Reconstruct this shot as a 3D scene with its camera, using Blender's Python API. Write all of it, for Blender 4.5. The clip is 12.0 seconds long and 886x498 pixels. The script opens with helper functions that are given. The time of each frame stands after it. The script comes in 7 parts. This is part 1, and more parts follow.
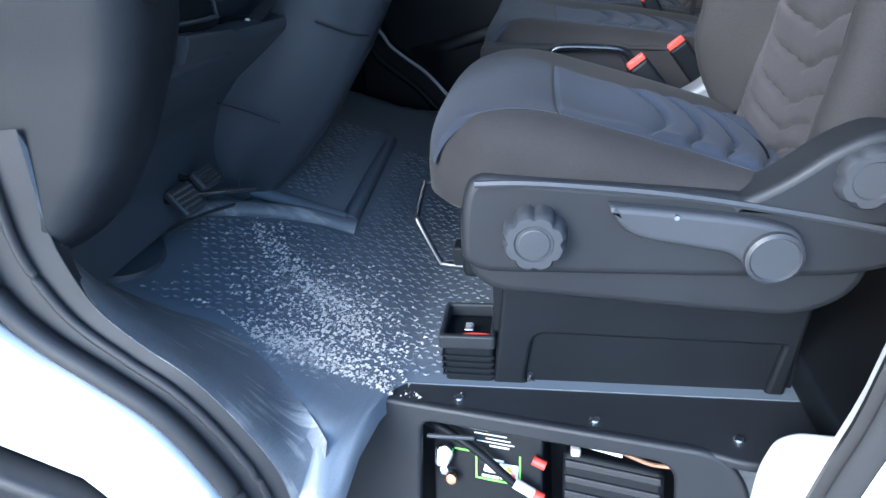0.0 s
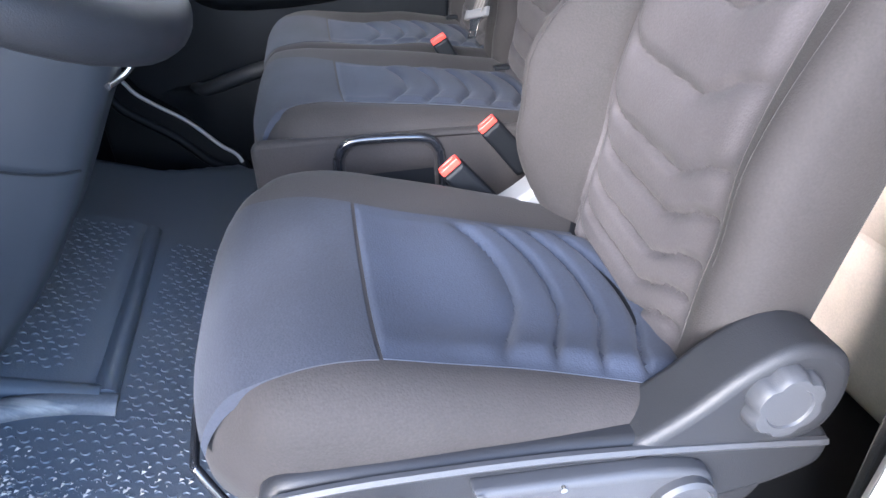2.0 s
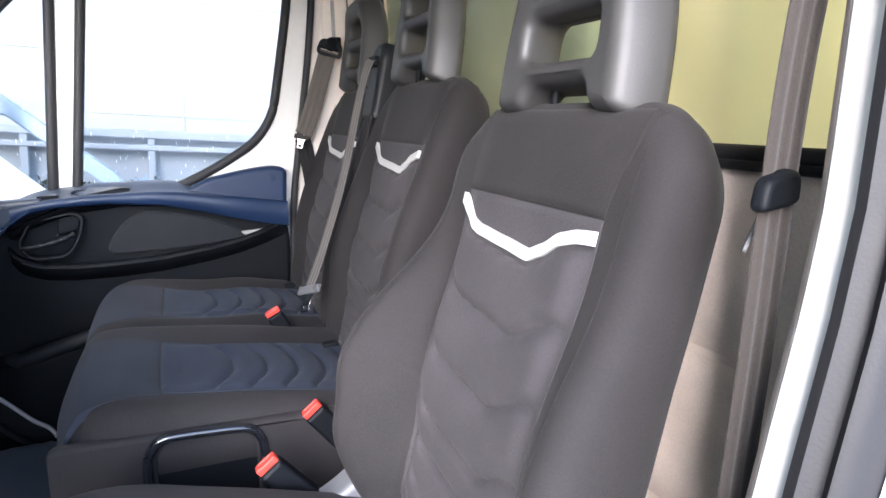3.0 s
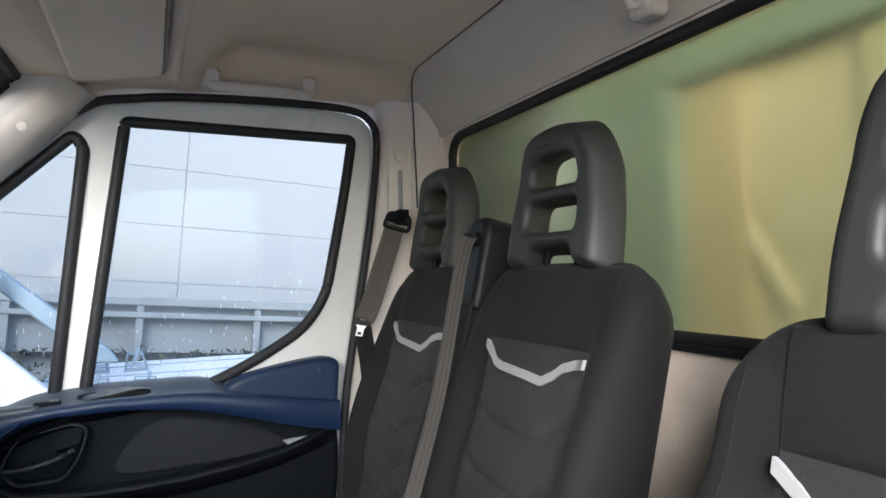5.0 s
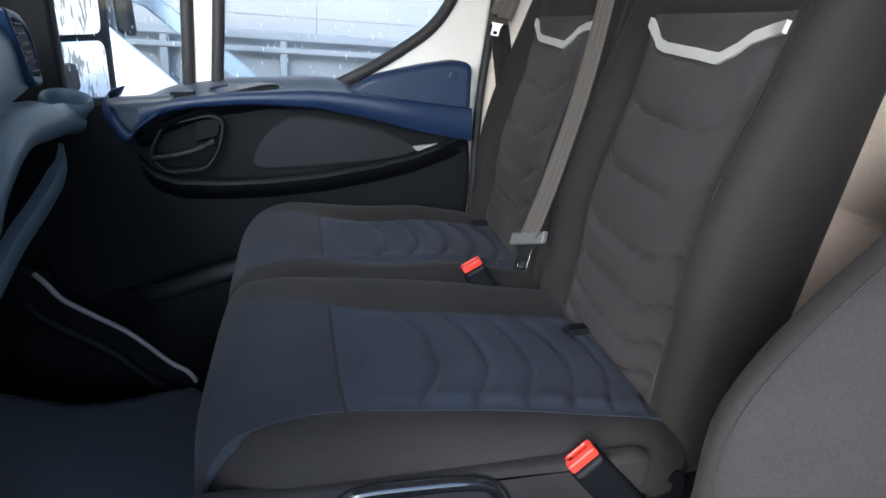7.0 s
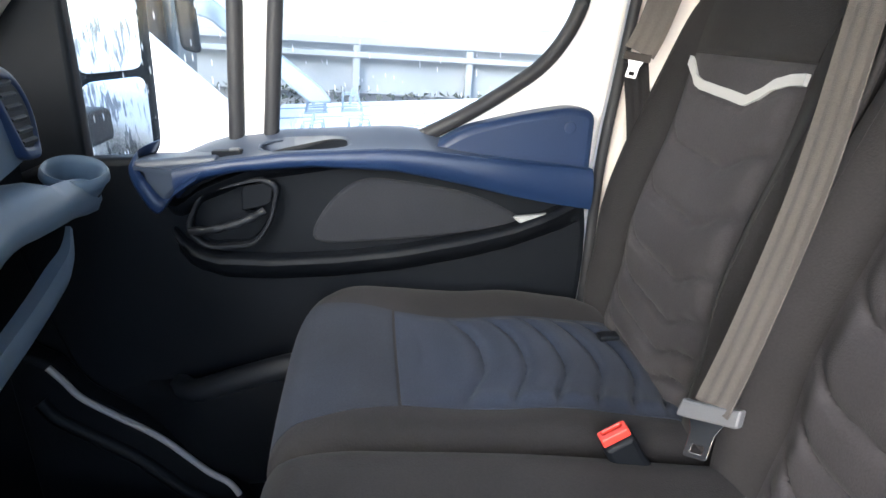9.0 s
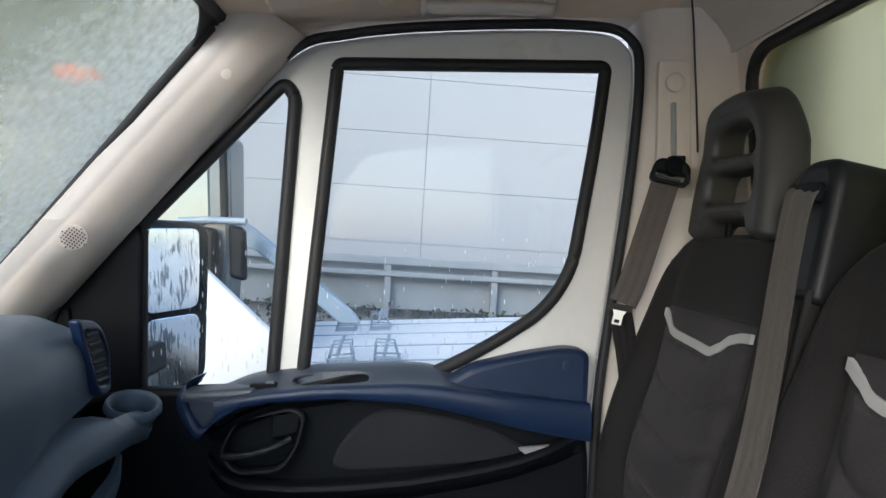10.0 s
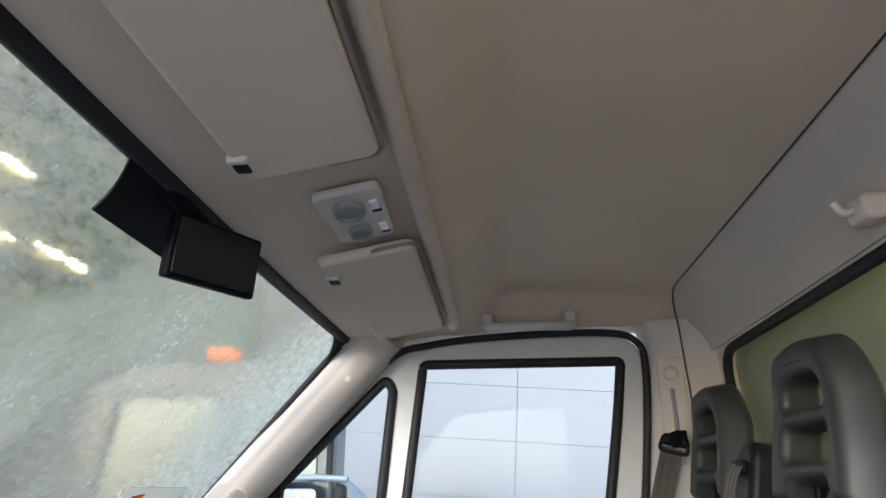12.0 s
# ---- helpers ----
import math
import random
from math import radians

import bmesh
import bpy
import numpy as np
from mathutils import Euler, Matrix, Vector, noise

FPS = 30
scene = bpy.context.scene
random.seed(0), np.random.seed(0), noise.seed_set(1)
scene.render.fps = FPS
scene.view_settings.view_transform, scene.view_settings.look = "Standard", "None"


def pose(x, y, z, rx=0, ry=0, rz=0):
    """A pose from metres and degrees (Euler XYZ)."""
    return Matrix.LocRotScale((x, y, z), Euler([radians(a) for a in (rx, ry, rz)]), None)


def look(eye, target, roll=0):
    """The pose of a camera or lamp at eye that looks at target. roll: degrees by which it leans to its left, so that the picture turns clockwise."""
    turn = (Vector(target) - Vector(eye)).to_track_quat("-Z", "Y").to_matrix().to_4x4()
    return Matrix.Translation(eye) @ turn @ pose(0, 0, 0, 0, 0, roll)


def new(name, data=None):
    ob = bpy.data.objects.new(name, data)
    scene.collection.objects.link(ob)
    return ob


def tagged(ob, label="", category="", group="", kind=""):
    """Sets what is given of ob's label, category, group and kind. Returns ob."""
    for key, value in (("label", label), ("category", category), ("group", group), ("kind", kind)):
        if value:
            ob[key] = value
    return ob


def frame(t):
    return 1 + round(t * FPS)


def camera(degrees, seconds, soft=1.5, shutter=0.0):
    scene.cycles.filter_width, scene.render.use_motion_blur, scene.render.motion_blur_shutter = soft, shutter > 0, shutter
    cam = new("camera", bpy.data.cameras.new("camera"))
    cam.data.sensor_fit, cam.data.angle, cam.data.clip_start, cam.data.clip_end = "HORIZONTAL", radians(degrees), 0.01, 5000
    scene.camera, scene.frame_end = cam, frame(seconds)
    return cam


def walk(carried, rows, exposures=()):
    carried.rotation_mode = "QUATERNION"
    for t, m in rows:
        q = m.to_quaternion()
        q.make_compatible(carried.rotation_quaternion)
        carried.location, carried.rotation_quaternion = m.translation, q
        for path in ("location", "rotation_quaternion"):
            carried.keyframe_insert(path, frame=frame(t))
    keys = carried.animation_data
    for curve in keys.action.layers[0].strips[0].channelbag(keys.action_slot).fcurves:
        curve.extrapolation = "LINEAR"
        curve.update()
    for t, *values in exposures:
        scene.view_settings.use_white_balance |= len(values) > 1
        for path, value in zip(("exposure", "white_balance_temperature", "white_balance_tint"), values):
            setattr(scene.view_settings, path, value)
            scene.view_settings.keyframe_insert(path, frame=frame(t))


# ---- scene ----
cam = camera(69.2, 12.0)
PATH = [
    (0, (0.152, -0.493, 0.779), (-0.153, 1.26, -0.136), -3.7),
    (0.5, (0.131, -0.416, 0.867), (-0.174, 1.325, -0.07), -3.9),
    (1, (0.127, -0.265, 0.893), (-0.192, 1.406, -0.159), -4.4),
    (1.5, (0.143, -0.185, 0.898), (0.076, 1.466, -0.229), -4.5),
    (2, (0.16, -0.144, 0.908), (0.431, 1.542, -0.132), -3.3),
    (2.5, (0.197, -0.141, 0.955), (0.737, 1.604, 0.14), -1.0),
    (2.8, (0.219, -0.143, 0.984), (0.903, 1.637, 0.381), -1.2),
    (3, (0.23, -0.155, 1.005), (0.975, 1.652, 0.582), -0.9),
    (3.2, (0.234, -0.173, 1.018), (1.026, 1.651, 0.803), -0.9),
    (5, (0.119, 0.211, 1.054), (0.943, 2.032, 1.123), -1.0),
    (5.5, (0.117, 0.302, 1.021), (0.89, 2.145, 0.961), -0.6),
    (6, (0.121, 0.331, 0.983), (0.854, 2.168, 0.691), -0.4),
    (6.5, (0.13, 0.327, 0.953), (0.81, 2.144, 0.468), -0.2),
    (7, (0.159, 0.319, 0.941), (0.55, 2.161, 0.268), -0.5),
    (7.2, (0.176, 0.324, 0.944), (0.365, 2.156, 0.165), -1.0),
    (9, (0.161, 0.667, 1.0), (0.35, 2.539, 0.321), -1.0),
    (9.5, (0.163, 0.625, 1.031), (0.339, 2.577, 0.632), -0.9),
    (10, (0.181, 0.539, 1.069), (0.303, 2.534, 1.026), -0.8),
    (10.5, (0.2, 0.439, 1.094), (0.294, 2.424, 1.324), -1.0),
    (11, (0.217, 0.336, 1.102), (0.278, 2.289, 1.528), -1.1),
    (11.5, (0.233, 0.22, 1.098), (0.198, 2.125, 1.704), -1.0),
    (12, (0.257, 0.084, 1.082), (0.103, 1.95, 1.786), -0.8),
]
walk(cam, [(t, look(eye, target, roll)) for t, eye, target, roll in PATH],
     [(0, 2.9, 5100, 5), (1, 3.6, 5350, 8), (1.5, 3.75, 5500, 11), (2, 4.0, 5600, 14), (2.8, 3.45, 5600, 16), (3.2, 2.85, 5650, 14), (5, 2.25, 5650, 9), (6, 2.28, 5600, 12), (6.5, 2.2, 5650, 11), (7.2, 2.9, 5550, 8), (9, 3.5, 5850, 10),
      (9.6, 2.5, 5750, 8), (10.2, 1.95, 5850, 9), (11, 1.95, 5900, 10), (11.5, 2.1, 5850, 10), (12, 2.22, 5800, 10)])

# ---- light ----
world = bpy.data.worlds.new("sky")
scene.world = world
world.use_nodes = True
wn = world.node_tree
sky = wn.nodes.new("ShaderNodeTexSky")
sky.sky_type = 'NISHITA'
sky.sun_disc = False
sky.sun_elevation = radians(27)
sky.sun_rotation = radians(219)
sky.air_density, sky.dust_density, sky.ozone_density = 1.0, 2.0, 1.5
wn.nodes["Background"].inputs[1].default_value = 0.15
wn.links.new(sky.outputs[0], wn.nodes["Background"].inputs[0])
sun_data = bpy.data.lights.new("sun", 'SUN')
sun_data.energy, sun_data.angle, sun_data.color = 1.5, radians(50), (1.0, 0.94, 0.87)
sun = new("sun", sun_data)
sun.matrix_world = look((0, 0, 10), (3.2, 4.0, 7.4))


# ---- materials ----
def principled(name):
    m = bpy.data.materials.new(name)
    m.use_nodes = True
    return m, m.node_tree, m.node_tree.nodes["Principled BSDF"]


def surface(name, color, rough=0.5, metal=0.0, fine=300.0, coarse=6.0, vary=0.18, bump=0.15, depth=0.001, sheen=0.0,
            coat=0.0, spec=0.5):
    """A surface with fine grain, large soft patches and relief."""
    m, t, p = principled(name)
    n, l = t.nodes, t.links
    co = n.new("ShaderNodeTexCoord")
    a = n.new("ShaderNodeTexNoise")
    a.inputs["Scale"].default_value, a.inputs["Detail"].default_value = fine, 3
    b = n.new("ShaderNodeTexNoise")
    b.inputs["Scale"].default_value, b.inputs["Detail"].default_value = coarse, 5
    for q in (a, b):
        l.new(co.outputs["Object"], q.inputs["Vector"])
    mul = n.new("ShaderNodeMath")
    mul.operation = 'MULTIPLY_ADD'
    mul.inputs[1].default_value = 0.5
    l.new(a.outputs["Fac"], mul.inputs[0])
    l.new(b.outputs["Fac"], mul.inputs[2])
    ramp = n.new("ShaderNodeMapRange")
    ramp.inputs[1].default_value, ramp.inputs[2].default_value = 0.45, 1.05
    ramp.inputs[3].default_value, ramp.inputs[4].default_value = 1 - vary, 1 + vary
    l.new(mul.outputs[0], ramp.inputs[0])
    sc = n.new("ShaderNodeVectorMath")
    sc.operation = 'SCALE'
    sc.inputs[0].default_value = color[:3]
    l.new(ramp.outputs[0], sc.inputs["Scale"])
    l.new(sc.outputs[0], p.inputs["Base Color"])
    rr = n.new("ShaderNodeMapRange")
    rr.inputs[3].default_value, rr.inputs[4].default_value = max(0.02, rough - 0.09), min(1, rough + 0.09)
    l.new(b.outputs["Fac"], rr.inputs[0])
    l.new(rr.outputs[0], p.inputs["Roughness"])
    p.inputs["Metallic"].default_value = metal
    p.inputs["Sheen Weight"].default_value = sheen
    p.inputs["Sheen Roughness"].default_value = 0.5
    p.inputs["Coat Weight"].default_value = coat
    p.inputs["Specular IOR Level"].default_value = spec
    if bump:
        bp = n.new("ShaderNodeBump")
        bp.inputs["Strength"].default_value, bp.inputs["Distance"].default_value = bump, depth
        l.new(a.outputs["Fac"], bp.inputs["Height"])
        l.new(bp.outputs[0], p.inputs["Normal"])
    return m


def weave(name, color, second, pitch=0.0022, vary=0.24, sheen=0.035):
    """Woven cloth: crossed threads, a speckle of two yarns and large faded patches."""
    m, t, p = principled(name)
    n, l = t.nodes, t.links
    co = n.new("ShaderNodeTexCoord")
    threads = n.new("ShaderNodeTexVoronoi")
    threads.inputs["Scale"].default_value = 1.0 / pitch
    l.new(co.outputs["Object"], threads.inputs["Vector"])
    speck = n.new("ShaderNodeTexNoise")
    speck.inputs["Scale"].default_value, speck.inputs["Detail"].default_value = 420, 2
    big = n.new("ShaderNodeTexNoise")
    big.inputs["Scale"].default_value, big.inputs["Detail"].default_value = 5, 5
    for q in (speck, big):
        l.new(co.outputs["Object"], q.inputs["Vector"])
    mix = n.new("ShaderNodeMix")
    mix.data_type = 'RGBA'
    mix.inputs[6].default_value, mix.inputs[7].default_value = (*color, 1), (*second, 1)
    l.new(speck.outputs["Fac"], mix.inputs[0])
    ramp = n.new("ShaderNodeMapRange")
    ramp.inputs[1].default_value, ramp.inputs[2].default_value = 0.3, 0.7
    ramp.inputs[3].default_value, ramp.inputs[4].default_value = 1 - vary, 1 + vary
    l.new(big.outputs["Fac"], ramp.inputs[0])
    sc = n.new("ShaderNodeVectorMath")
    sc.operation = 'SCALE'
    l.new(mix.outputs[2], sc.inputs[0])
    l.new(ramp.outputs[0], sc.inputs["Scale"])
    l.new(sc.outputs[0], p.inputs["Base Color"])
    p.inputs["Roughness"].default_value = 0.85
    p.inputs["Specular IOR Level"].default_value = 0.25
    p.inputs["Sheen Weight"].default_value = sheen
    p.inputs["Sheen Roughness"].default_value = 0.45
    bp = n.new("ShaderNodeBump")
    bp.inputs["Strength"].default_value, bp.inputs["Distance"].default_value = 0.4, 0.0005
    l.new(threads.outputs["Distance"], bp.inputs["Height"])
    l.new(bp.outputs[0], p.inputs["Normal"])
    return m


def pane(name, tint, haze, rough=0.0, streak=0.0, film=(0.6, 0.62, 0.6), ior=1.3, clear_above=0.0, drops_below=0.0, frost_from=0.0):
    """Window glass: clear, with a film of mist, droplets and streaks; frost_from thickens the mist towards one side."""
    m = bpy.data.materials.new(name)
    m.use_nodes = True
    t = m.node_tree
    n, l = t.nodes, t.links
    n.remove(n["Principled BSDF"])
    out = n["Material Output"]
    if rough > 0:
        clear = n.new("ShaderNodeBsdfRefraction")
        clear.inputs["IOR"].default_value, clear.inputs["Roughness"].default_value = 1.08, rough
    else:
        clear = n.new("ShaderNodeBsdfTransparent")
    clear.inputs["Color"].default_value = (*tint, 1)
    gloss = n.new("ShaderNodeBsdfGlossy")
    gloss.inputs["Roughness"].default_value = 0.02
    fr = n.new("ShaderNodeFresnel")
    fr.inputs["IOR"].default_value = ior
    a = n.new("ShaderNodeMixShader")
    l.new(fr.outputs[0], a.inputs[0])
    l.new(clear.outputs[0], a.inputs[1])
    l.new(gloss.outputs[0], a.inputs[2])
    fog = n.new("ShaderNodeBsdfTranslucent")
    fog.inputs["Color"].default_value = (*film, 1)
    co = n.new("ShaderNodeTexCoord")
    big = n.new("ShaderNodeTexNoise")
    big.inputs["Scale"].default_value, big.inputs["Detail"].default_value = 3.5, 6
    l.new(co.outputs["Object"], big.inputs["Vector"])
    drop = n.new("ShaderNodeTexVoronoi")
    drop.inputs["Scale"].default_value = 150
    stretch = n.new("ShaderNodeMapping")
    stretch.inputs["Scale"].default_value = (1.0, 1.0, 0.15)
    l.new(co.outputs["Object"], stretch.inputs["Vector"])
    l.new(stretch.outputs[0], drop.inputs["Vector"])
    dm = n.new("ShaderNodeMapRange")
    dm.inputs[1].default_value, dm.inputs[2].default_value = 0.20, 0.10
    dm.inputs[3].default_value, dm.inputs[4].default_value = 0.0, streak
    l.new(drop.outputs["Distance"], dm.inputs[0])
    patchy = n.new("ShaderNodeTexNoise")
    patchy.inputs["Scale"].default_value, patchy.inputs["Detail"].default_value = 34, 3
    l.new(co.outputs["Object"], patchy.inputs["Vector"])
    pm_ = n.new("ShaderNodeMapRange")
    pm_.inputs[1].default_value, pm_.inputs[2].default_value = 0.44, 0.56
    l.new(patchy.outputs["Fac"], pm_.inputs[0])
    wet = n.new("ShaderNodeMath")
    wet.operation = 'MULTIPLY'
    l.new(dm.outputs[0], wet.inputs[0])
    if drops_below:
        sep = n.new("ShaderNodeSeparateXYZ")
        l.new(co.outputs["Object"], sep.inputs[0])
        low = n.new("ShaderNodeMapRange")
        low.inputs[1].default_value, low.inputs[2].default_value = drops_below - 0.05, drops_below + 0.08
        low.inputs[3].default_value, low.inputs[4].default_value = 1.0, 0.06
        l.new(sep.outputs["Z"], low.inputs[0])
        lm_ = n.new("ShaderNodeMath")
        lm_.operation = 'MULTIPLY'
        l.new(pm_.outputs[0], lm_.inputs[0])
        l.new(low.outputs[0], lm_.inputs[1])
        l.new(lm_.outputs[0], wet.inputs[1])
    else:
        l.new(pm_.outputs[0], wet.inputs[1])
    bm_ = n.new("ShaderNodeMapRange")
    bm_.inputs[1].default_value, bm_.inputs[2].default_value = 0.3, 0.72
    bm_.inputs[3].default_value, bm_.inputs[4].default_value = haze * 0.45, haze * 1.5
    l.new(big.outputs["Fac"], bm_.inputs[0])
    add = n.new("ShaderNodeMath")
    add.operation, add.use_clamp = 'ADD', True
    l.new(wet.outputs[0], add.inputs[0])
    if clear_above:
        height = n.new("ShaderNodeSeparateXYZ")
        l.new(co.outputs["Object"], height.inputs[0])
        thin = n.new("ShaderNodeMapRange")
        thin.inputs[1].default_value, thin.inputs[2].default_value = clear_above - 0.12, clear_above + 0.05
        thin.inputs[3].default_value, thin.inputs[4].default_value = 1.0, 0.62
        l.new(height.outputs["Z"], thin.inputs[0])
        if rough > 0:
            blur = n.new("ShaderNodeMath")
            blur.operation = 'MULTIPLY'
            blur.inputs[1].default_value = rough
            l.new(thin.outputs[0], blur.inputs[0])
            l.new(blur.outputs[0], clear.inputs["Roughness"])
        mist = n.new("ShaderNodeMath")
        mist.operation = 'MULTIPLY'
        l.new(thin.outputs[0], mist.inputs[0])
        l.new(bm_.outputs[0], mist.inputs[1])
        l.new(mist.outputs[0], add.inputs[1])
    else:
        l.new(bm_.outputs[0], add.inputs[1])
    mist_out = add.outputs[0]
    if frost_from:
        side = n.new("ShaderNodeSeparateXYZ")
        l.new(co.outputs["Object"], side.inputs[0])
        grain = n.new("ShaderNodeTexNoise")
        grain.inputs["Scale"].default_value, grain.inputs["Detail"].default_value = 70, 5
        l.new(co.outputs["Object"], grain.inputs["Vector"])
        rime = n.new("ShaderNodeMapRange")
        rime.inputs[1].default_value, rime.inputs[2].default_value = frost_from, frost_from + 0.32
        rime.inputs[3].default_value, rime.inputs[4].default_value = 0.0, 0.75
        l.new(side.outputs["Y"], rime.inputs[0])
        spots = n.new("ShaderNodeMapRange")
        spots.inputs[1].default_value, spots.inputs[2].default_value = 0.32, 0.68
        spots.inputs[3].default_value, spots.inputs[4].default_value = 0.45, 1.25
        l.new(grain.outputs["Fac"], spots.inputs[0])
        thick = n.new("ShaderNodeMath")
        thick.operation = 'ADD'
        l.new(add.outputs[0], thick.inputs[0])
        l.new(rime.outputs[0], thick.inputs[1])
        mottled = n.new("ShaderNodeMath")
        mottled.operation, mottled.use_clamp = 'MULTIPLY', True
        l.new(thick.outputs[0], mottled.inputs[0])
        l.new(spots.outputs[0], mottled.inputs[1])
        mist_out = mottled.outputs[0]
        relief = n.new("ShaderNodeBump")
        relief.inputs["Strength"].default_value, relief.inputs["Distance"].default_value = 0.30, 0.0012
        l.new(grain.outputs["Fac"], relief.inputs["Height"])
        l.new(relief.outputs[0], clear.inputs["Normal"])
    b = n.new("ShaderNodeMixShader")
    l.new(mist_out, b.inputs[0])
    l.new(a.outputs[0], b.inputs[1])
    l.new(fog.outputs[0], b.inputs[2])
    l.new(b.outputs[0], out.inputs["Surface"])
    return m


def glow(name, color, strength):
    m, t, p = principled(name)
    p.inputs["Base Color"].default_value = (*color, 1)
    p.inputs["Emission Color"].default_value = (*color, 1)
    p.inputs["Emission Strength"].default_value = strength
    return m


def dusty_rubber():
    """Black rubber floor mat with a drift of dried sandy dirt by the sill."""
    m, t, p = principled("mat rubber")
    n, l = t.nodes, t.links
    geo = n.new("ShaderNodeNewGeometry")
    sub = n.new("ShaderNodeVectorMath")
    sub.operation = 'SUBTRACT'
    sub.inputs[1].default_value = (-0.225, 0.405, 0.2)
    l.new(geo.outputs["Position"], sub.inputs[0])
    mp = n.new("ShaderNodeMapping")
    mp.inputs["Rotation"].default_value = (0, 0, radians(38))
    mp.inputs["Scale"].default_value = (4.4, 9.5, 1.5)
    l.new(sub.outputs[0], mp.inputs["Vector"])
    ln = n.new("ShaderNodeVectorMath")
    ln.operation = 'LENGTH'
    l.new(mp.outputs[0], ln.inputs[0])
    sub2 = n.new("ShaderNodeVectorMath")
    sub2.operation = 'SUBTRACT'
    sub2.inputs[1].default_value = (-0.195, 0.245, 0.2)
    l.new(geo.outputs["Position"], sub2.inputs[0])
    mp2 = n.new("ShaderNodeMapping")
    mp2.inputs["Rotation"].default_value = (0, 0, radians(14))
    mp2.inputs["Scale"].default_value = (5.5, 13.0, 1.5)
    l.new(sub2.outputs[0], mp2.inputs["Vector"])
    ln2 = n.new("ShaderNodeVectorMath")
    ln2.operation = 'LENGTH'
    l.new(mp2.outputs[0], ln2.inputs[0])
    both = n.new("ShaderNodeMath")
    both.operation = 'MINIMUM'
    near = n.new("ShaderNodeMapRange")
    near.inputs[1].default_value, near.inputs[2].default_value = 1.25, 0.0
    near.inputs[3].default_value, near.inputs[4].default_value = 0.0, 0.36
    l.new(ln.outputs["Value"], both.inputs[0])
    l.new(ln2.outputs["Value"], both.inputs[1])
    l.new(both.outputs[0], near.inputs[0])
    n1 = n.new("ShaderNodeTexNoise")
    n1.inputs["Scale"].default_value, n1.inputs["Detail"].default_value = 120, 8
    n1.inputs["Roughness"].default_value = 0.7
    l.new(geo.outputs["Position"], n1.inputs["Vector"])
    n2 = n.new("ShaderNodeTexNoise")
    n2.inputs["Scale"].default_value, n2.inputs["Detail"].default_value = 260, 3
    l.new(geo.outputs["Position"], n2.inputs["Vector"])
    s = n.new("ShaderNodeMath")
    s.operation = 'ADD'
    l.new(n1.outputs["Fac"], s.inputs[0])
    l.new(near.outputs[0], s.inputs[1])
    mask = n.new("ShaderNodeMapRange")
    mask.inputs[1].default_value, mask.inputs[2].default_value = 0.76, 0.98
    mask.inputs[4].default_value = 0.8
    l.new(s.outputs[0], mask.inputs[0])
    mix = n.new("ShaderNodeMix")
    mix.data_type = 'RGBA'
    mix.inputs[6].default_value, mix.inputs[7].default_value = (0.086, 0.100, 0.120, 1), (0.56, 0.52, 0.47, 1)
    l.new(mask.outputs[0], mix.inputs[0])
    l.new(mix.outputs[2], p.inputs["Base Color"])
    ro = n.new("ShaderNodeMapRange")
    ro.inputs[3].default_value, ro.inputs[4].default_value = 0.42, 0.95
    l.new(mask.outputs[0], ro.inputs[0])
    l.new(ro.outputs[0], p.inputs["Roughness"])
    bp = n.new("ShaderNodeBump")
    bp.inputs["Strength"].default_value, bp.inputs["Distance"].default_value = 0.25, 0.0012
    l.new(n2.outputs["Fac"], bp.inputs["Height"])
    l.new(bp.outputs[0], p.inputs["Normal"])
    return m


CLOTH = weave("charcoal seat cloth", (0.0134, 0.0123, 0.0125), (0.0268, 0.0246, 0.0250))
BLUE_CLOTH = weave("blue grey pleated cloth", (0.0152, 0.0197, 0.0318), (0.0304, 0.0385, 0.0605))
THIGH_CLOTH = weave("blue charcoal plain cloth", (0.0152, 0.0178, 0.0254), (0.0304, 0.0350, 0.0490))
GREY_CLOTH = weave("grey pleated cloth", (0.0315, 0.0290, 0.0312), (0.0595, 0.0548, 0.0588))
DOOR_CLOTH = weave("dark door pad cloth", (0.0115, 0.0122, 0.0150), (0.0235, 0.025, 0.030))
BAND = surface("silver reflective piping", (0.46, 0.46, 0.455), 0.5, 0.0, 500, 12, 0.08)
BELT = weave("seat belt webbing", (0.074, 0.065, 0.058), (0.114, 0.100, 0.089), 0.0012, 0.12, 0.2)
BLACK = surface("black trim plastic", (0.0052, 0.0062, 0.0080), 0.52, 0, 700, 8, 0.2, 0.3, 0.0006, spec=0.13)
GREY = surface("dark grey grained plastic", (0.0125, 0.0135, 0.016), 0.48, 0, 800, 7, 0.16, 0.35, 0.0006, spec=0.28)
PALE = surface("pale grey hinge plastic", (0.30, 0.30, 0.30), 0.45, 0, 800, 7, 0.12, 0.3, 0.0006)
# Same plastic as the console, darkened because the door light falls too strongly here.
COLUMN = surface("dash plastic darkened for shade", (0.0088, 0.0104, 0.0130), 0.47, 0, 800, 3, 0.12, 0.3, 0.0006, spec=0.19)
HEAD = surface("dark headrest plastic", (0.036, 0.035, 0.034), 0.48, 0, 800, 7, 0.14, 0.3, 0.0006)
# Same plastic as the column, lightened to make up for the dim footwell.
CONSOLE = surface("dash plastic lightened for the footwell", (0.036, 0.041, 0.050), 0.36, 0, 800, 2, 0.06, 0.3, 0.0006, spec=0.4)
MID = surface("mid grey grained plastic", (0.031, 0.033, 0.038), 0.45, 0, 800, 7, 0.14, 0.3, 0.0006, spec=0.38)
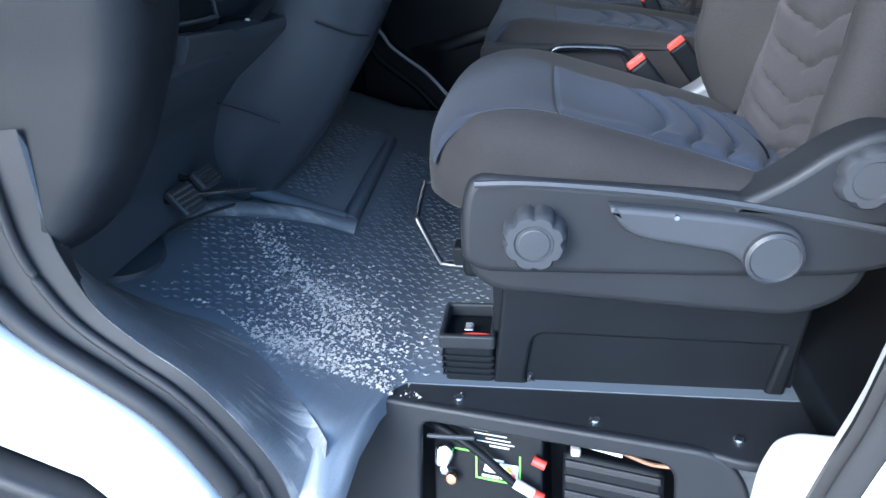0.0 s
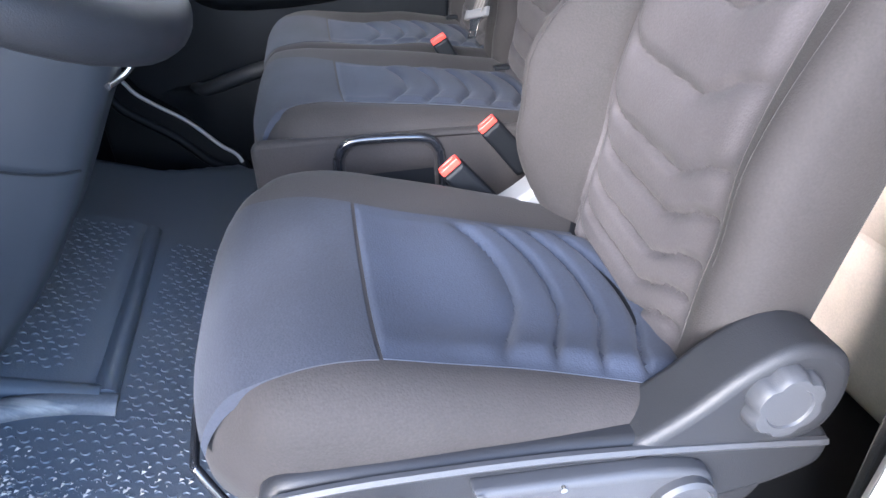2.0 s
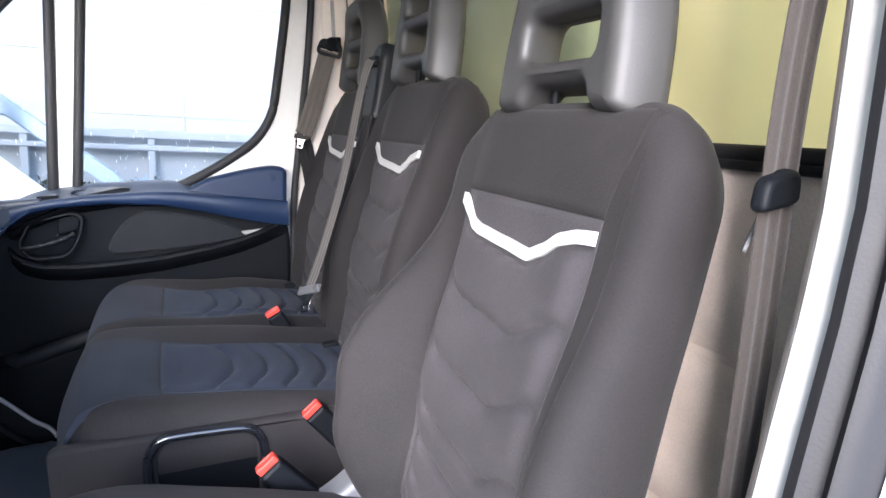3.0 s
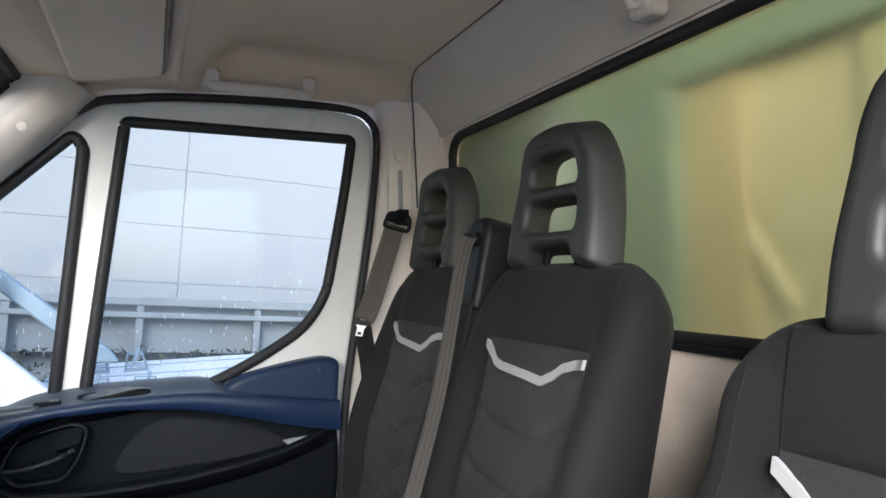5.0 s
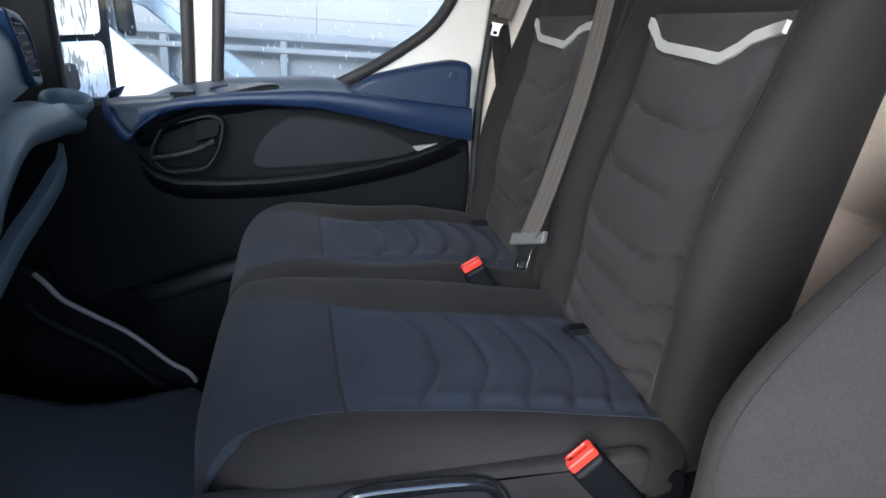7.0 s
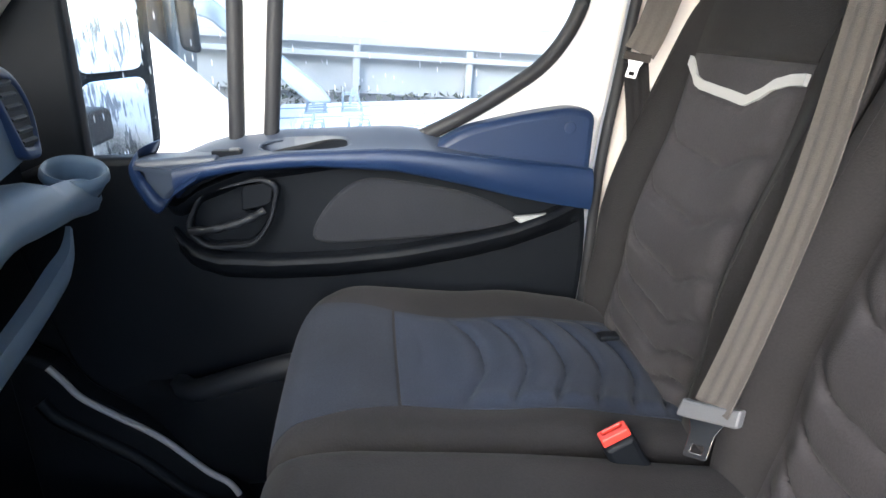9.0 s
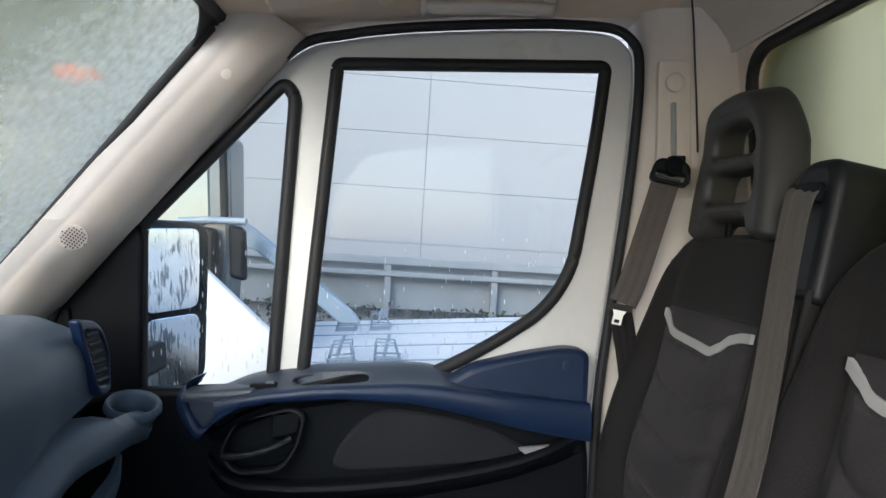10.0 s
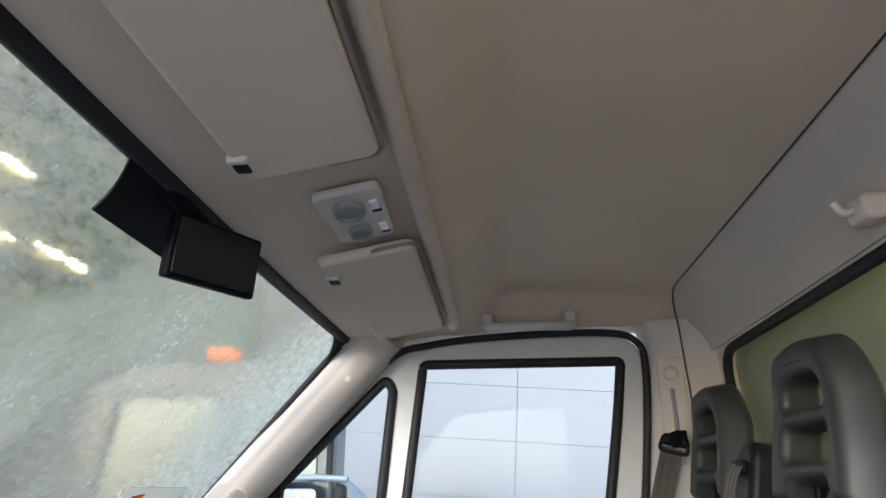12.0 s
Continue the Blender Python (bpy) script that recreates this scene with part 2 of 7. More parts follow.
DASH = surface("blue grey dashboard plastic", (0.108, 0.146, 0.198), 0.38, 0, 900, 5, 0.12, 0.3, 0.0006)
BLUE_BLACK = surface("blue black grained plastic", (0.040, 0.050, 0.072), 0.40, 0, 800, 6, 0.15, 0.3, 0.0005)
NAVY = surface("navy blue grained plastic", (0.0085, 0.0215, 0.062), 0.42, 0, 800, 6, 0.15, 0.3, 0.0005)
PAINT = surface("white vehicle paint", (0.78, 0.77, 0.75), 0.3, 0, 60, 3, 0.04, 0.0, 0.001, coat=0.6)
# Darker tone for thin tubes that stand in for the visors' recess shadow.
VISOR_SHADE = surface("painted visor recess shadow", (0.30, 0.26, 0.22), 0.9, 0, 500, 8, 0.1, 0.2)
VISOR = surface("pale grey visor cloth", (0.74, 0.61, 0.49), 0.9, 0, 900, 5, 0.06, 0.4, 0.0006, sheen=0.1)
HINGE = surface("mid grey hinge plastic", (0.11, 0.112, 0.118), 0.45, 0, 800, 7, 0.12, 0.3, 0.0006)
# BELT with shade put into it for the driver; also the dark tongue grip.
BELT_SHADED_DARK = weave("shaded webbing and dark grip brown", (0.030, 0.025, 0.022), (0.052, 0.045, 0.040), 0.0022, 0.12, 0.15)
LINER = surface("light grey headlining fleece", (0.72, 0.58, 0.455), 0.95, 0, 900, 4, 0.07, 0.5, 0.0008, sheen=0.2)
REAR_LINER = surface("grey rear headlining fleece", (0.60, 0.54, 0.48), 0.95, 0, 900, 4, 0.07, 0.5, 0.0008, sheen=0.2)
BEIGE = surface("light beige trim plastic", (0.66, 0.60, 0.55), 0.5, 0, 500, 5, 0.08, 0.15, 0.0005)
PADDED = surface("beige rear wall panel", (0.80, 0.69, 0.60), 0.8, 0, 350, 9, 0.20, 0.3, 0.001)
CHROME = surface("bright steel", (0.62, 0.63, 0.65), 0.22, 1.0, 300, 20, 0.06, 0.0)
GLOSS_BLACK = surface("gloss black tube", (0.010, 0.011, 0.014), 0.16, 0, 300, 20, 0.1, 0.0, coat=0.5)
RED = surface("red buckle button", (0.62, 0.045, 0.03), 0.4, 0, 500, 30, 0.08, 0.1)
RUBBER = surface("black rubber seal", (0.012, 0.012, 0.014), 0.6, 0, 400, 10, 0.15, 0.2)
SAND = surface("dried sand", (0.36, 0.34, 0.31), 0.95, 0, 400, 30, 0.2, 0.3)


def scuffed():
    """Dark plastic with pale scratches running along the step and blotches of dust."""
    m = surface("scuffed dark plastic", (0.115, 0.122, 0.135), 0.55, 0, 300, 9, 0.3, 0.3, 0.0008)
    n, l = m.node_tree.nodes, m.node_tree.links
    p = n["Principled BSDF"]
    old = p.inputs["Base Color"].links[0].from_socket
    co = n.new("ShaderNodeTexCoord")
    mp = n.new("ShaderNodeMapping")
    mp.inputs["Rotation"].default_value = (0, 0, radians(-58))
    mp.inputs["Scale"].default_value = (9, 120, 9)
    l.new(co.outputs["Object"], mp.inputs["Vector"])
    a = n.new("ShaderNodeTexNoise")
    a.inputs["Scale"].default_value, a.inputs["Detail"].default_value = 1.0, 5
    l.new(mp.outputs[0], a.inputs["Vector"])
    b = n.new("ShaderNodeTexNoise")
    b.inputs["Scale"].default_value, b.inputs["Detail"].default_value = 14, 6
    l.new(co.outputs["Object"], b.inputs["Vector"])
    both = n.new("ShaderNodeMath")
    both.operation = 'MULTIPLY'
    l.new(a.outputs["Fac"], both.inputs[0])
    l.new(b.outputs["Fac"], both.inputs[1])
    mask = n.new("ShaderNodeMapRange")
    mask.inputs[1].default_value, mask.inputs[2].default_value = 0.29, 0.40
    mask.inputs[4].default_value = 0.62
    l.new(both.outputs[0], mask.inputs[0])
    mix = n.new("ShaderNodeMix")
    mix.data_type = 'RGBA'
    mix.inputs[7].default_value = (0.34, 0.33, 0.31, 1)
    l.new(mask.outputs[0], mix.inputs[0])
    l.new(old, mix.inputs[6])
    l.new(mix.outputs[2], p.inputs["Base Color"])
    return m


SCUFF = scuffed()
MAT = dusty_rubber()
SIDE_GLASS = pane("clear door glass", (0.93, 0.95, 0.95), 0.014, 0.0, 0.9, (0.8, 0.82, 0.84), 1.3, 0.0, 1.07)
SCREEN_GLASS = pane("misted windscreen glass", (0.63, 0.615, 0.53), 0.28, 0.12, 0.30, (0.38, 0.41, 0.41), 1.10, 1.36, 0.0, 1.30)
PAPER = pane("thin white paper", (0.9, 0.9, 0.9), 4.0, 0.0, 0.0, (0.62, 0.64, 0.62))
ORANGE = pane("orange print", (0.9, 0.5, 0.2), 4.0, 0.0, 0.0, (0.85, 0.26, 0.04))
REAR_GLASS = pane("greenish rear glass", (0.86, 0.86, 0.70), 0.20, 0.36, 0.04, (0.44, 0.45, 0.35))


# ---- mesh tools ----
def thing(name, at, label, category, group="", kind=""):
    ob = new(name)
    ob.empty_display_size = 0.05
    ob.location = at
    return tagged(ob, label, category, group, kind)


def origin(ob):
    return Vector((0, 0, 0)) if ob.data else Vector(ob.location)


def soften(me):
    """Corner normals weighted by face area, so that flat faces stay flat between rounded edges."""
    n = len(me.polygons)
    nor, area = np.empty(n * 3), np.empty(n)
    me.polygons.foreach_get("normal", nor)
    me.polygons.foreach_get("area", area)
    nor = nor.reshape(-1, 3)
    around = [[] for _ in me.vertices]
    for f in me.polygons:
        for v in f.vertices:
            around[v].append(f.index)
    out = []
    for f in me.polygons:
        a = nor[f.index]
        for v in f.vertices:
            ids = around[v]
            q = nor[ids]
            w = area[ids] * (q @ a > 0.64)
            s = (q * w[:, None]).sum(0)
            k = math.sqrt(float(s @ s))
            out.append(tuple(s / k) if k > 1e-12 else tuple(a))
    me.normals_split_custom_set(out)


def part(name, data, material, parent=None, label="", smooth=True, kind=""):
    """Links a bmesh or mesh, given in world metres, as one object under a thing or part."""
    if isinstance(data, bmesh.types.BMesh):
        me = bpy.data.meshes.new(name)
        bmesh.ops.recalc_face_normals(data, faces=data.faces)
        data.to_mesh(me)
        data.free()
    else:
        me = data
        me.name = name
    me.materials.clear()
    me.materials.append(material)
    for f in me.polygons:
        f.use_smooth = smooth
    ob = new(name, me)
    if parent:
        ob.parent = parent
        ob.matrix_parent_inverse = Matrix.Translation(-origin(parent))
    if smooth and len(me.polygons) < 1500:
        soften(me)
    elif smooth:
        me.set_sharp_from_angle(angle=radians(50))
    return tagged(ob, label, kind=kind)


def solo(name, data, material, label, category, group="", kind="", smooth=True):
    return tagged(part(name, data, material, None, "", smooth), label, category, group, kind)


def spline(pts, closed=False, n=8):
    """Points of a smooth curve through the given ones."""
    p = [Vector(q) for q in pts]
    m = len(p)
    out = []
    for i in range(m if closed else m - 1):
        if closed:
            a, b, c, d = p[i - 1], p[i], p[(i + 1) % m], p[(i + 2) % m]
        else:
            a, b, c, d = p[max(i - 1, 0)], p[i], p[i + 1], p[min(i + 2, m - 1)]
        for k in range(n):
            t = k / n
            out.append(0.5 * ((2 * b) + (c - a) * t + (2 * a - 5 * b + 4 * c - d) * t * t + (3 * b - a - 3 * c + d) * t ** 3))
    if not closed:
        out.append(p[-1])
    return out


def rounded(pts, r, n=5):
    """A polygon with its corners rounded."""
    p = [Vector(q) for q in pts]
    out = []
    for i, b in enumerate(p):
        a, c = p[i - 1], p[(i + 1) % len(p)]
        rr = r[i] if isinstance(r, (list, tuple)) else r
        u, v = a - b, c - b
        q = min(rr, u.length * 0.48, v.length * 0.48)
        s, e = b + u.normalized() * q, b + v.normalized() * q
        for k in range(n + 1):
            t = k / n
            out.append(s * (1 - t) ** 2 + b * 2 * t * (1 - t) + e * t * t)
    return out


def plate(loops, thick, bevel, matrix, res=2):
    """A flat plate from an outline and its holes, with rounded edges. The outline lies in the matrix's x and y."""
    cu = bpy.data.curves.new("plate", 'CURVE')
    cu.dimensions, cu.fill_mode = '2D', 'BOTH'
    cu.extrude, cu.bevel_depth, cu.bevel_resolution, cu.offset = max(thick / 2 - bevel, 0), bevel, res, -bevel
    for lp in loops:
        s = cu.splines.new('POLY')
        s.points.add(len(lp) - 1)
        for q, v in zip(s.points, lp):
            q.co = (v[0], v[1], 0, 1)
        s.use_cyclic_u = True
    ob = bpy.data.objects.new("plate", cu)
    me = bpy.data.meshes.new_from_object(ob)
    bpy.data.objects.remove(ob)
    bpy.data.curves.remove(cu)
    me.transform(matrix)
    return me


def axes(o, x, y):
    """The matrix whose x and y run along the given directions, with its origin at o."""
    x, y = Vector(x).normalized(), Vector(y).normalized()
    z = x.cross(y).normalized()
    m = Matrix((x, y, z)).transposed().to_4x4()
    m.translation = o
    return m


def wall_y(y):
    """Outlines given as (x, z) in the plane of that y."""
    return axes((0, y, 0), (1, 0, 0), (0, 0, 1))


def tube(pts, r, closed=False, sides=8, flat=1.0):
    """A round bar along a path."""
    p = [Vector(q) for q in pts]
    bm = bmesh.new()
    rings, m = [], len(p)
    up = Vector((0, 0, 1))
    for i, q in enumerate(p):
        d = (p[(i + 1) % m] - p[i - 1]) if closed else (p[min(i + 1, m - 1)] - p[max(i - 1, 0)])
        d.normalize()
        a = up if abs(d.dot(up)) < 0.95 else Vector((0, 1, 0))
        u = d.cross(a).normalized()
        v = u.cross(d).normalized()
        rr = r[i] if isinstance(r, (list, tuple)) else r
        rings.append([bm.verts.new(q + rr * (math.cos(2 * math.pi * k / sides) * u + flat * math.sin(2 * math.pi * k / sides) * v))
                      for k in range(sides)])
    for i in range(m if closed else m - 1):
        a, b = rings[i], rings[(i + 1) % m]
        for k in range(sides):
            bm.faces.new((a[k], a[(k + 1) % sides], b[(k + 1) % sides], b[k]))
    if not closed:
        bm.faces.new(rings[0])
        bm.faces.new(rings[-1][::-1])
    return bm


def strap(pts, side, width, thick=0.0016):
    """Webbing along a path; side is the direction of its width."""
    p = [Vector(q) for q in pts]
    side = Vector(side).normalized()
    bm = bmesh.new()
    rings = []
    for i, q in enumerate(p):
        d = (p[min(i + 1, len(p) - 1)] - p[max(i - 1, 0)]).normalized()
        s = (side - d * side.dot(d)).normalized()
        n = d.cross(s)
        ring = []
        for k in range(15):
            f = k / 14 - 0.5
            ring.append(bm.verts.new(q + s * width * f + n * (thick * (0.75 if k else 0.4) + 0.0009 * math.cos(6 * math.pi * f))))
        for k in range(14, -1, -1):
            f = k / 14 - 0.5
            ring.append(bm.verts.new(q + s * width * f - n * (thick * (0.75 if k else 0.4) - 0.0009 * math.cos(6 * math.pi * f))))
        rings.append(ring)
    for a, b in zip(rings, rings[1:]):
        for k in range(len(a)):
            bm.faces.new((a[k], a[(k + 1) % len(a)], b[(k + 1) % len(b)], b[k]))
    bm.faces.new(rings[0])
    bm.faces.new(rings[-1][::-1])
    return bm


def loft(sections, closed=True, caps=True):
    """A skin through outlines of equal length."""
    bm = bmesh.new()
    rings = [[bm.verts.new(q) for q in s] for s in sections]
    for a, b in zip(rings, rings[1:]):
        for k in range(len(a) if closed else len(a) - 1):
            bm.faces.new((a[k], a[(k + 1) % len(a)], b[(k + 1) % len(b)], b[k]))
    if caps and closed:
        bm.faces.new(rings[0])
        bm.faces.new(rings[-1][::-1])
    return bm


def sheet(xs, ys, f, thick):
    """A thick sheet over a grid; f gives the place of each node, thick the offset of its other face."""
    bm = bmesh.new()
    top = [[bm.verts.new(f(x, y)) for y in ys] for x in xs]
    low = [[bm.verts.new(Vector(f(x, y)) + Vector(thick)) for y in ys] for x in xs]
    nx, ny = len(xs), len(ys)
    for i in range(nx - 1):
        for j in range(ny - 1):
            bm.faces.new((top[i][j], top[i + 1][j], top[i + 1][j + 1], top[i][j + 1]))
            bm.faces.new((low[i][j], low[i][j + 1], low[i + 1][j + 1], low[i + 1][j]))
    for i in range(nx - 1):
        bm.faces.new((top[i][0], low[i][0], low[i + 1][0], top[i + 1][0]))
        bm.faces.new((top[i][-1], top[i + 1][-1], low[i + 1][-1], low[i][-1]))
    for j in range(ny - 1):
        bm.faces.new((top[0][j], top[0][j + 1], low[0][j + 1], low[0][j]))
        bm.faces.new((top[-1][j], low[-1][j], low[-1][j + 1], top[-1][j + 1]))
    return bm


def lin(a, b, n):
    return [a + (b - a) * i / (n - 1) for i in range(n)]


def box(x0, x1, y0, y1, z0, z1, bevel=0.004, seg=2):
    bm = bmesh.new()
    bmesh.ops.create_cube(bm, size=1, matrix=Matrix.Translation(((x0 + x1) / 2, (y0 + y1) / 2, (z0 + z1) / 2))
                          @ Matrix.Diagonal((x1 - x0, y1 - y0, z1 - z0, 1)))
    if bevel:
        bmesh.ops.bevel(bm, geom=bm.edges[:], offset=bevel, segments=seg, affect='EDGES', profile=0.5)
    return bm


def turned(profile, matrix, n=24):
    """A body of revolution about the matrix's z; profile as (radius, height)."""
    bm = bmesh.new()
    rings = [[bm.verts.new(matrix @ Vector((r * math.cos(2 * math.pi * k / n), r * math.sin(2 * math.pi * k / n), h)))
              for k in range(n)] for r, h in profile]
    for a, b in zip(rings, rings[1:]):
        for k in range(n):
            bm.faces.new((a[k], a[(k + 1) % n], b[(k + 1) % n], b[k]))
    bm.faces.new(rings[0])
    bm.faces.new(rings[-1][::-1])
    return bm


def ease(a, b, x):
    t = min(max((x - a) / (b - a), 0), 1)
    return t * t * (3 - 2 * t)


# ---- the cab: shell ----
MID_Y = 0.875


def other(y):
    """The same place on the driver's side of the cab."""
    return 2 * MID_Y - y


def floor_z(x):
    s = max(0.0, -0.05 - x)
    return 0.165 + 0.35 * s + 0.9 * max(0.0, -0.60 - x)


def floor_at(x, y):
    """The floor, falling off into the step wells beside both doors."""
    z = floor_z(x)
    edge = float(np.interp(x, (-0.60, -0.50, -0.40, -0.32, -0.25, -0.20, -0.13, 0.0), (0.29, 0.262, 0.250, 0.255, 0.22, 0.178, 0.125, 0.16)))
    for d in (edge - y, y - other(edge)):
        if d > 0 and x < 0.56:
            z -= min(0.9 * d, 0.20) * ease(0.56, 0.50, x)
    return (x, y, z)


def floor_node(x, v):
    low = 0.05 + 0.20 * ease(-0.115, -0.05, x)
    return floor_at(x, low + (1.70 - low) * v)


floor = solo("floor", sheet(lin(-0.80, 0.86, 120), lin(0, 1, 90), floor_node, (0, 0, -0.03)), MAT,
             "black rubber-covered cab floor with dried sandy dirt", "floor", kind="structure")


def roof_at(x, y):
    """The headlining: low over the visors, a ridge behind them, higher over the seats."""
    front = 1.44 + 0.03 * ease(-0.12, 0.165, x)
    z = front + (1.545 - 1.47) * ease(0.165, 0.30, x) - 0.012 * ease(0.45, 0.72, x)
    e = abs(y - MID_Y)
    side = ease(0.70 + 0.055 * ease(0.15, 0.30, x), 0.85, e)
    return (x, y, z - side * max(0.0, z - 1.455) * (0.95 if x > 0.05 else 0.6))


ceiling = solo("ceiling", sheet(lin(-0.13, 0.705, 42), lin(0.04, 1.71, 60), roof_at, (0, 0, 0.05)), LINER,
               "light grey fleece headlining of the cab", "ceiling", kind="structure")


def rear_upper(u, y):
    """The sloping grey panel from the roof to the rear window."""
    x = 0.690 + 0.078 * ease(0, 1, u) ** 0.8
    z = 1.536 - 0.150 * u
    e = ease(0.765, 0.82, abs(y - MID_Y))
    return (x, y, z - 0.06 * e * (1 - u))


solo("rear_headlining", sheet(lin(0, 1, 10), lin(0.06, 1.69, 40), rear_upper, (0.04, 0, 0.01)), REAR_LINER,
                "grey fleece panel above the rear window", "headlining", kind="structure")
seam = [Vector(rear_upper(0, y)) + Vector((-0.004, 0, -0.002)) for y in lin(0.12, 1.585, 40)]
pillar_joint = spline([tuple(seam[-1]), (0.687, 1.615, 1.528), (0.690, 1.637, 1.513), (0.693, 1.648, 1.487), (0.698, 1.652, 1.44), (0.700, 1.652, 1.375), (0.704, 1.655, 1.30), (0.706, 1.656, 1.21)])
solo("pillar_joint", tube(pillar_joint, 0.0019, sides=6), MID, "fine joint between the pillar and rear wall trim", "trim", kind="structure")
solo("headlining_seam", tube(seam, 0.0020, sides=6), MID, "thin dark joint between the headlining panels", "trim",
     kind="structure")

# rear wall with its window
RW = axes((0.885, 0, 0), (0, 1, 0), (-0.06, 0, 1))
win = rounded([(0.13, 0.955), (1.62, 0.955), (1.62, 1.378), (0.13, 1.378)], 0.07, 8)
wall_rear = solo("wall_rear", plate([[(0.0, 0.0), (1.75, 0.0), (1.75, 1.52), (0.0, 1.52)], win], 0.05, 0.004, RW), PADDED,
                 "beige rear wall of the cab with a wide window", "wall", kind="structure")
solo("rear_window_seal", tube([RW @ Vector((*q[:2], -0.020)) for q in win], 0.011, True, 8), RUBBER,
     "black rubber seal round the rear window", "window seal", kind="structure")
glass = rounded([(0.12, 0.945), (1.63, 0.945), (1.63, 1.398), (0.12, 1.398)], 0.07, 8)
rear_pane = solo("window_rear", plate([glass], 0.005, 0.001, RW), REAR_GLASS, "greenish rear window glass", "window",
                 kind="structure")
rear_pane.visible_shadow = False
solo("rear_ledge", box(0.790, 0.820, 0.10, 1.66, 0.936, 0.947, 0.004), GREY, "dark ledge under the rear window", "ledge",
     kind="structure")


def panel_at(v0, v1):
    def f(y, v):
        z = v0 + (v1 - v0) * v
        bulge = 0.016 * (1 - (2 * v - 1) ** 6) * (1 - (2 * (y - 0.09) / 1.57 - 1) ** 10)
        return (0.806 - 0.06 * (z - 0.9) - bulge, y, z)
    return f


for a, b in ((0.71, 0.934), (0.45, 0.70), (0.20, 0.44)):
    solo("rear_panel", sheet(lin(0.09, 1.66, 40), lin(0, 1, 14), panel_at(a, b), (0.02, 0, 0)), PADDED,
         "padded beige panel on the rear wall", "wall panel", "rear wall panels", "structure")


# windscreen and front wall
def screen_at(s, y):
    bow = 0.10 * (1 - ((y - MID_Y) / 0.78) ** 2)
    return Vector((-0.125 - 0.47 * s - bow * (0.12 + s), y, 1.435 - 0.55 * s))


screen = solo("windscreen", sheet(lin(0, 1, 12), lin(0.11, 1.635, 24), screen_at, (-0.006, 0, 0.004)), SCREEN_GLASS,
              "misted wet windscreen glass", "windscreen", kind="structure")
screen.visible_shadow = False
edge = [screen_at(0, y) + Vector((0.006, 0, 0.004)) for y in lin(0.11, 1.635, 30)]
edge += [screen_at(s, 1.636) + Vector((0.006, 0, 0.003)) for s in lin(0.03, 1, 20)]
edge = [screen_at(s, 0.114) + Vector((0.006, 0, 0.003)) for s in lin(1, 0.03, 20)] + edge
solo("windscreen_seal", tube(edge, 0.0135, sides=8), RUBBER, "black seal and border round the windscreen", "seal",
     kind="structure")


def frit(s, y):
    return screen_at(s, y) + Vector((0.004, 0, -0.003))


def corner_at(a, w):
    """The filled corner outside the rounded inner edge of the windscreen's border."""
    r, t = 0.130, math.pi / 2 * a
    arc = (r * (1 - math.sin(t)), r * (1 - math.cos(t)))
    s, d = arc[0] * w, arc[1] * w
    return frit(s * 1.25, 1.640 - d)


solo("windscreen_corner", sheet(lin(0, 1, 14), lin(0, 1, 4), corner_at, (0.002, 0, -0.002)), RUBBER, "black rounded corner of the windscreen border", "windscreen mask", kind="structure")


def frit_patch(u, v):
    y = 0.850 + (0.150 + 0.03 * (1 - u) ** 2) * v
    return frit(0.098 * u - 0.004, y)


solo("windscreen_sensor_mask", sheet(lin(0, 1, 8), lin(-1, 1, 16), frit_patch, (0.002, 0, -0.002)), BLACK,
     "black printed area at the top of the windscreen", "windscreen mask", kind="structure")
note = thing("windscreen_sticker", screen_at(0.67, 1.43), "white translucent paper sticker with an orange mark", "sticker")
part("paper", sheet(lin(0.612, 0.735, 6), lin(1.335, 1.530, 10), frit, (0.0008, 0, -0.0007)), PAPER, note)
part("orange_mark", sheet(lin(0.634, 0.658, 3), lin(1.370, 1.402, 3), lambda q, y: frit(q + 0.25 * (1.386 - y), y) + Vector((0.0022, 0, -0.0016)), (0.0006, 0, -0.0005)), ORANGE, note, "small orange mark")
solo("wall_front", box(-1.02, -0.99, 0.02, 1.73, 0.0, 0.95, 0.004), BLACK, "black front bulkhead under the dashboard", "wall",
     kind="structure")


# pillars
def a_pillar(flip):
    secs = []
    for t in lin(-0.02, 1.06, 14):
        w = Vector((-0.108, 1.634, 1.448)).lerp(Vector((-0.565, 1.612, 0.915)), t)
        d = Vector((0.005, 1.702, 1.412)).lerp(Vector((-0.455, 1.702, 0.915)), t)
        m = w.lerp(d, 0.5) + Vector((0.012, -0.022, 0.004))
        q = [w, w.lerp(m, 0.55) + Vector((0, -0.008, 0)), m, m.lerp(d, 0.5) + Vector((0.002, -0.004, 0)), d,
             d + Vector((0, 0.06, 0.02)), w + Vector((-0.02, 0.11, 0.03)), w + Vector((-0.02, 0.03, 0.02))]
        secs.append([(p.x, other(p.y) if flip else p.y, p.z) for p in q])
    return loft(secs)


for i, flip in enumerate((False, True)):
    pil = solo("a_pillar", a_pillar(flip), BEIGE, "light grey windscreen pillar trim", "pillar trim", "windscreen pillars", "structure")

